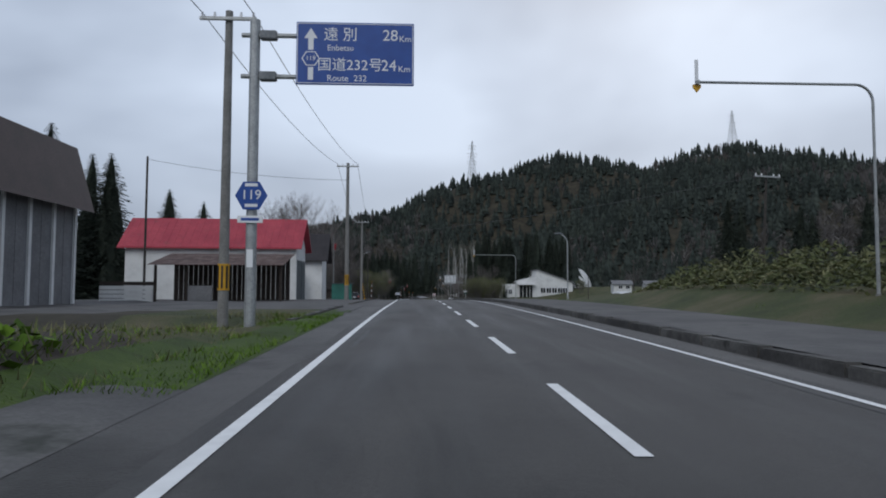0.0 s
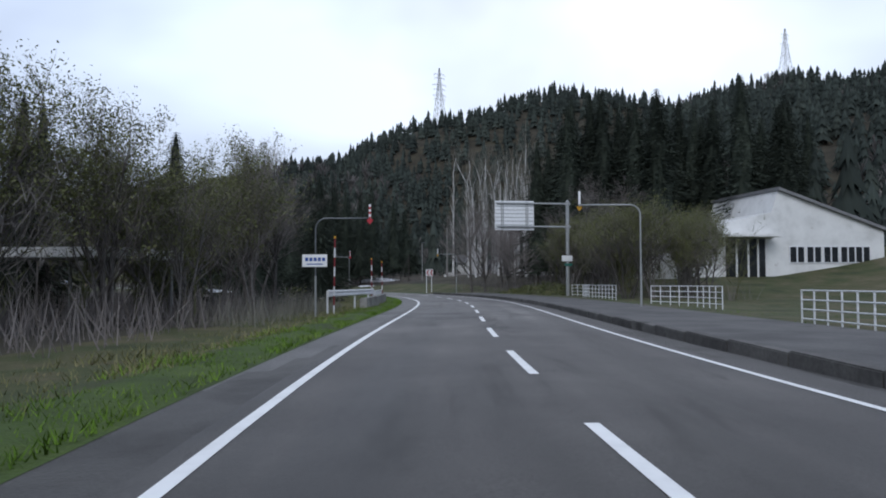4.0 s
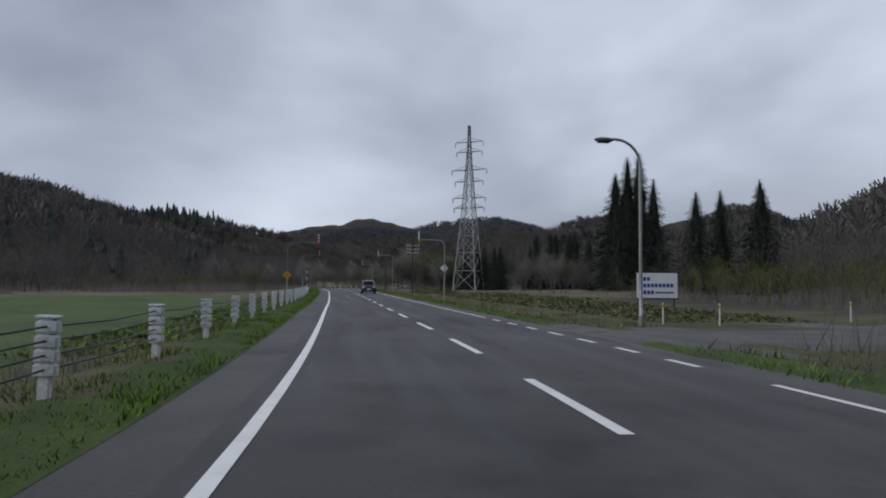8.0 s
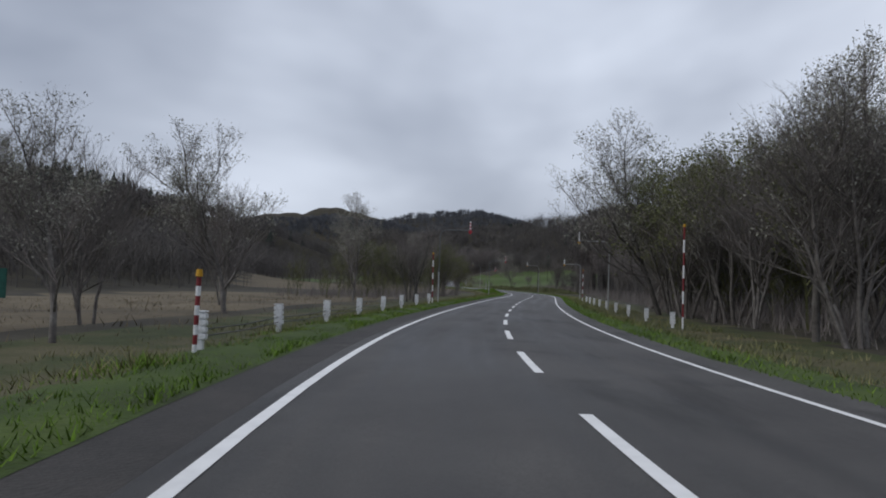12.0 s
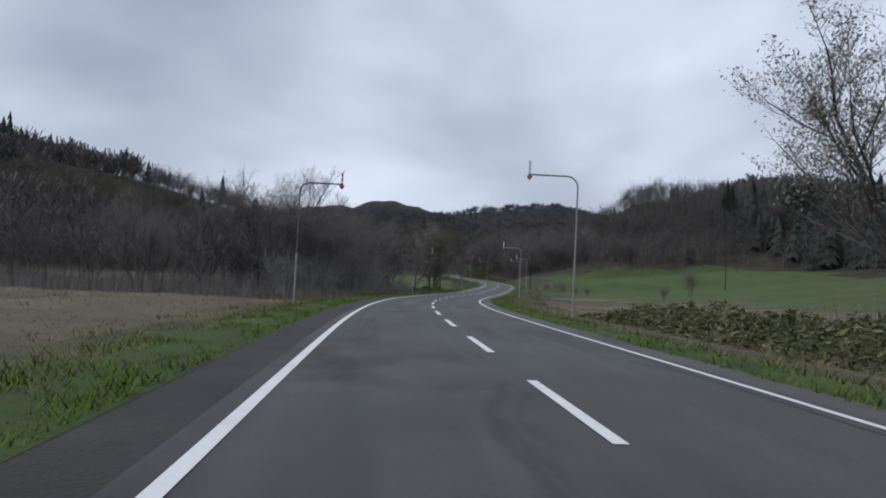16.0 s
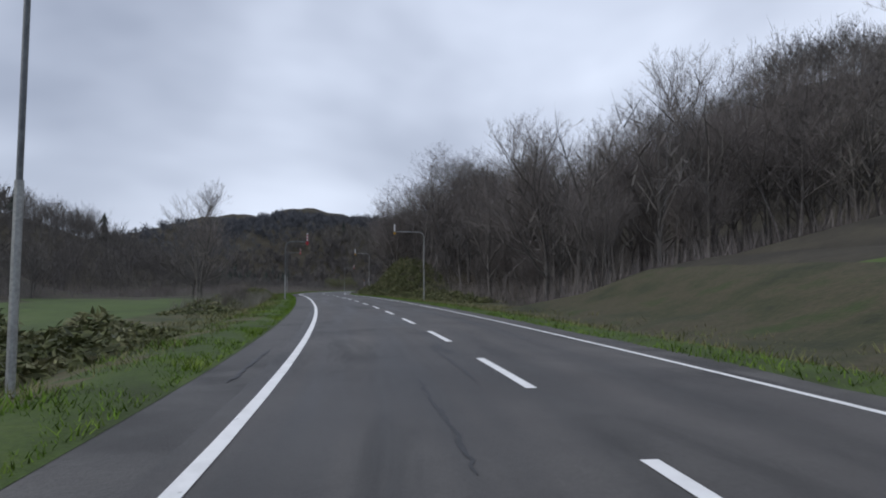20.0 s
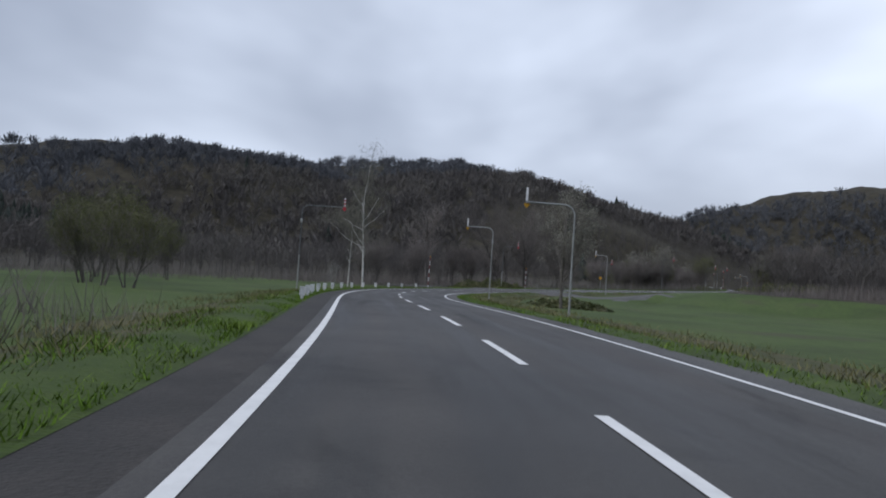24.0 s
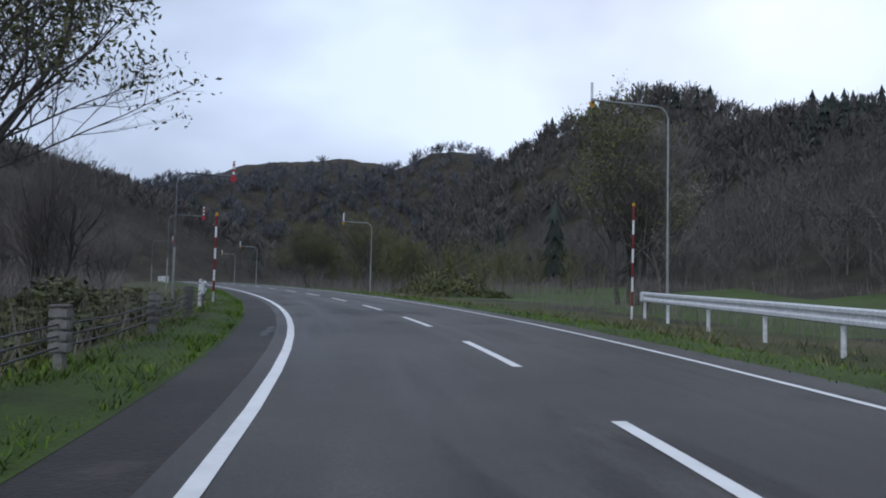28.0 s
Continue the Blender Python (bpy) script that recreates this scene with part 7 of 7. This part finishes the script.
part("pole", rod((0, 0, -0.3), (0, 0, 6.4), 0.07, 0.05, 10), STEEL, yl)
part("lamp_head", box(-0.1, 0.75, -0.09, 0.09, 6.35, 6.5, 0.03), DARKSTEEL, yl)
gp = thing("guyed_pole", stand(241.6, 26.8), "wooden pole held by a slanting prop", "pole")
part("pole", rod((0, 0, -0.3), (0, 0, 4.6), 0.09, 0.07, 10), WOODPOLE, gp)
part("prop", rod((-2.3, 0, -0.2), (-0.05, 0, 4.0), 0.06, 0.05, 8), WOODPOLE, gp)
hut2 = thing("field_hut", stand(470, 17, 10, 0.1), "small grey field hut among trees", "shed")
part("wall", box(-1.2, 1.2, 0, 2.0, -0.2, 1.6), GREYWALL, hut2)
part("roof", prism([(-1.4, 1.6), (1.4, 1.6), (0, 2.2)], -0.2, 2.2), RUST, hut2)


# ---------- old snow heaps ----------
def snow_heap(s, d, lx, ly, h, seed, label="dirty heap of old snow with grit and twigs"):
    b = bmesh.new()
    bmesh.ops.create_icosphere(b, subdivisions=4, radius=1)
    for v in b.verts:
        n = noise.noise(v.co * 2.2 + Vector((seed, 0, 0))) * 0.3 + noise.noise(v.co * 6 + Vector((0, seed, 0))) * 0.08
        v.co *= 1 + n
        v.co.z = max(v.co.z, -0.15)
        v.co = Vector((v.co.x * lx, v.co.y * ly, v.co.z * h))
    for f in b.faces:
        f.smooth = True
    ob = thing("snow_heap", stand(s, d, 0, 0.08), label, "snow", "snow heaps")
    part("snow", b, SNOW, ob)


for k, (s, d, lx, ly, hh) in enumerate([(218, -6.6, 1.7, 4.6, 0.55), (245.5, -6.6, 2.2, 5.4, 0.42), (206, -6.8, 1.2, 3.5, 0.4), (110, -15, 3.2, 1.2, 0.8), (100, -16.5, 3.4, 1.2, 0.9), (247, 27, 4.5, 2.5, 0.6), (238, 14.5, 1.6, 1.2, 0.25), (140, 42, 2.5, 1.2, 0.4)]):
    snow_heap(s, d, lx, ly, hh, k * 3.1)


# ---------- low growth ----------
low = np.random.RandomState(21)


def stuff(name, V, F, mat, label, category):
    tagged(new(name, raw_mesh(name, V, F, mat)), label, category, kind="stuff")


def places(s0, s1, d0, d1, n):
    s, d = low.uniform(s0, s1, n), low.uniform(d0, d1, n)
    x, y, _ = on_road_np(s, d)
    return s, d, x, y, land(s, d, x, y)


PAVED = [(-30, 5, -4.6, -2.8), (283.5, 302, 2.8, 34), (929, 937, -22, -2.8), (930, 939.5, 2.8, 16)]


def blades(name, bands, mat, label):
    """Bent grass blades: for each band from, to, aside from and to, how many, least and most length."""
    V, F, base = [], [], 0
    for s0, s1, d0, d1, n, h0, h1 in bands:
        s, d, x, y, z = places(s0, s1, d0, d1, n)
        z = z - 0.05
        for q0, q1, e0, e1 in PAVED:
            z = np.where((s > q0) & (s < q1) & (d > e0) & (d < e1) & (cover(s, d) == 5), z - 0.6, z)
        tuft = np.clip(0.75 + 0.55 * waves(s * 9 + 3 * np.sin(d * 5), d * 11) + 0.3 * waves(s * 2.3, d * 3), 0.25, 1.7)
        h = low.uniform(h0, h1, n) * tuft
        a = low.uniform(0, 6.2832, n)
        w = h * 0.045 + 0.006
        lean = low.uniform(0.4, 1.3, n) * h
        cx0, sy0 = np.cos(a), np.sin(a)
        la = a + low.uniform(0.8, 2.3, n)
        p0 = np.stack([x - cx0 * w, y - sy0 * w, z], 1)
        p1 = np.stack([x + cx0 * w, y + sy0 * w, z], 1)
        p2 = np.stack([x + np.cos(la) * lean, y + np.sin(la) * lean, z + h], 1)
        V.append(np.stack([p0, p1, p2], 1).reshape(-1, 3))
        F.append(np.arange(3 * n).reshape(-1, 3) + base)
        base += 3 * n
    stuff(name, np.concatenate(V), np.concatenate(F), mat, label, "grass")


lush, dull = [], []
for s0 in range(-20, 1040, 20):
    s1 = s0 + 20
    left_paved = 20 <= s0 < 120
    if not left_paved:
        lush += [(s0, s1, -4.6, -3.5, 7600, 0.05, 0.14), (s0, s1, -5.4, -4.3, 3200, 0.06, 0.18)]
        dull += [(s0, s1, -7.5, -4.3, 4200, 0.07, 0.24)]
    if s0 >= 204:
        lush += [(s0, s1, 3.25, 4.8, 3000, 0.05, 0.14)]
        dull += [(s0, s1, 4.0, 7.5, 3600, 0.08, 0.26)]
    else:
        lush += [(s0, s1, 7.4, 11, 900, 0.05, 0.14)]
lush += [(514, 548, -4.2, -3.05, 9000, 0.05, 0.16)]
blades("fresh_grass", lush, BLADE, "short fresh green grass along the asphalt edge")
blades("rough_grass", dull, DULLBLADE, "rough dull grass and dry stalks on the verges")
blades("dry_stubble", [(345, 424, 7, 26, 9000, 0.1, 0.3), (350, 400, -26, -7, 5000, 0.1, 0.3), (524, 598, -30, -7, 12000, 0.08, 0.25), (566, 632, 6.5, 22, 7000, 0.08, 0.25), (596, 625, -9, -5, 5000, 0.15, 0.45), (420, 470, -24, -8, 4000, 0.1, 0.3)],
       DRYLEAF, "dry tan stalks standing in the fields")


def leaf_mass(name, zones, mat, label, leaf=0.10, narrow=0.3):
    """Heaps of leaves over zones: along, aside, height and leaves per square metre."""
    V, base = [], 0
    for s0, s1, d0, d1, top, dense in zones:
        n = int((s1 - s0) * abs(d1 - d0) * dense)
        s, d, x, y, z = places(s0, s1, d0, d1, n)
        us, ud = (s - s0) / (s1 - s0), (d - min(d0, d1)) / abs(d1 - d0)
        edge = np.clip(4 * us, 0, 1) ** 0.5 * np.clip(4 * (1 - us), 0, 1) ** 0.5 * np.clip(3 * ud, 0, 1) ** 0.5 * np.clip(3 * (1 - ud), 0, 1) ** 0.5
        lump = np.clip(0.72 + 0.3 * np.sin(s * 2.1 + 2 * np.sin(d * 1.7)) + 0.25 * np.sin(d * 2.9 + s * 0.8), 0.25, 1.3)
        hz = top * edge * lump * low.uniform(0.25, 1.0, n) ** 0.45
        p = np.stack([x, y, z + hz], 1) + low.normal(0, 0.03, (n, 3))
        a = low.normal(0, 1, (n, 3)) * np.array([1, 1, 0.55])
        a /= np.linalg.norm(a, axis=1)[:, None]
        b = np.cross(a, low.normal(0, 1, (n, 3)))
        b /= np.linalg.norm(b, axis=1)[:, None]
        sz = leaf * low.uniform(0.6, 1.5, (n, 1))
        V.append(np.stack([p - a * sz, p + b * sz * narrow, p + a * sz, p - b * sz * narrow], 1).reshape(-1, 3))
        base += n
    stuff(name, np.concatenate(V), np.arange(4 * base).reshape(-1, 4), mat, label, "thicket")


SASA_ZONES = [(4, 34, 9.6, 14.5, 1.25, 90), (207.5, 219, -8.8, -5.5, 1.15, 200), (296, 346, 8.5, 15, 0.45, 45), (352, 364, 7.8, 12.5, 0.6, 90), (541, 578, 9.5, 14.5, 0.9, 110), (569, 592, 6.6, 12.5, 0.8, 100), (638, 656, -8.2, -5.0, 0.7, 110), (709, 728, -8.6, -5.6, 0.75, 130),
              (755, 792, 7.0, 10.5, 0.7, 90), (783, 802, -9.5, -5.8, 0.85, 130), (775, 832, 4.1, 12.5, 1.35, 180), (893, 902, 7.8, 12, 0.5, 120), (935.5, 946.5, -10, -5.6, 1.15, 200), (950, 992, 19, 21.5, 0.95, 150), (972, 1006, 7.0, 12, 0.85, 110), (1004, 1026, -9.5, -5.2, 0.8, 120), (1039, 1048, 8.8, 13.5, 1.4, 160), (188, 200, 8.5, 13, 0.8, 90), (740, 770, -9, -6.2, 0.5, 60)]
leaf_mass("bamboo_grass", SASA_ZONES, SASA, "dense thicket of yellow-green bamboo grass", 0.105, 0.3)
leaf_mass("butterbur", [(-8, 6, -7.5, -5.0, 0.4, 60), (521, 533, -5.5, -3.7, 0.36, 420), (533, 546, -4.6, -3.5, 0.16, 240), (352, 362, -5.8, -4.6, 0.22, 90), (376, 388, -6.5, -4.8, 0.25, 70), (286, 345, -8, -5.2, 0.2, 25), (240, 250, 8, 11, 0.2, 25), (640, 655, -5.6, -4.7, 0.25, 60)], BLADE, "fresh broad-leaved plants on the verge", 0.075, 0.75)


def twig_mass(name, zones, mat, label):
    V, base = [], 0
    for s0, s1, d0, d1, h0, h1, dense in zones:
        n = int((s1 - s0) * abs(d1 - d0) * dense)
        s, d, x, y, z = places(s0, s1, d0, d1, n)
        h = low.uniform(h0, h1, n)
        a = low.uniform(0, 6.2832, n)
        w = 0.007 + 0.007 * h
        tip = np.stack([x + low.normal(0, 0.3, n) * h, y + low.normal(0, 0.3, n) * h, z + h], 1)
        p0 = np.stack([x - np.cos(a) * w, y - np.sin(a) * w, z - 0.05], 1)
        p1 = np.stack([x + np.cos(a) * w, y + np.sin(a) * w, z - 0.05], 1)
        V.append(np.stack([p0, p1, tip], 1).reshape(-1, 3))
        base += n
    stuff(name, np.concatenate(V), np.arange(3 * base).reshape(-1, 3), mat, label, "undergrowth")


UNDER = []
for kind, s0, s1, d0, d1, n, h0, h1 in GROVES:
    lo, hi = (max(d0, -34), d1) if d1 < 0 else (d0, min(d1, 34))
    if hi > lo:
        UNDER.append((s0 - 2, s1 + 2, lo, hi, 0.5, 1.7, 5))
twig_mass("undergrowth", UNDER, TWIG, "leafless brown undergrowth among the trees")
twig_mass("bramble", [(376, 420, -9, -5.6, 0.3, 0.9, 22), (688, 700, -9, -5.6, 0.3, 0.9, 40), (744, 776, -9.5, -5.4, 0.3, 0.9, 22), (598, 640, -9, -6.2, 0.3, 1.0, 18), (946, 1022, -8.2, -4.9, 0.3, 1.0, 26), (268, 345, -7.5, -5.2, 0.15, 0.5, 14), (262, 286, 6.8, 9.5, 0.3, 1.0, 20), (800, 870, -9, -6, 0.3, 0.8, 14), (676, 690, 7.5, 12, 0.3, 1.0, 14), (1004, 1030, 8.5, 13, 0.3, 0.7, 12), (156, 176, -9.5, -6.8, 0.4, 1.1, 18)], TWIGPALE, "pale dry brambles and reeds beside the road")
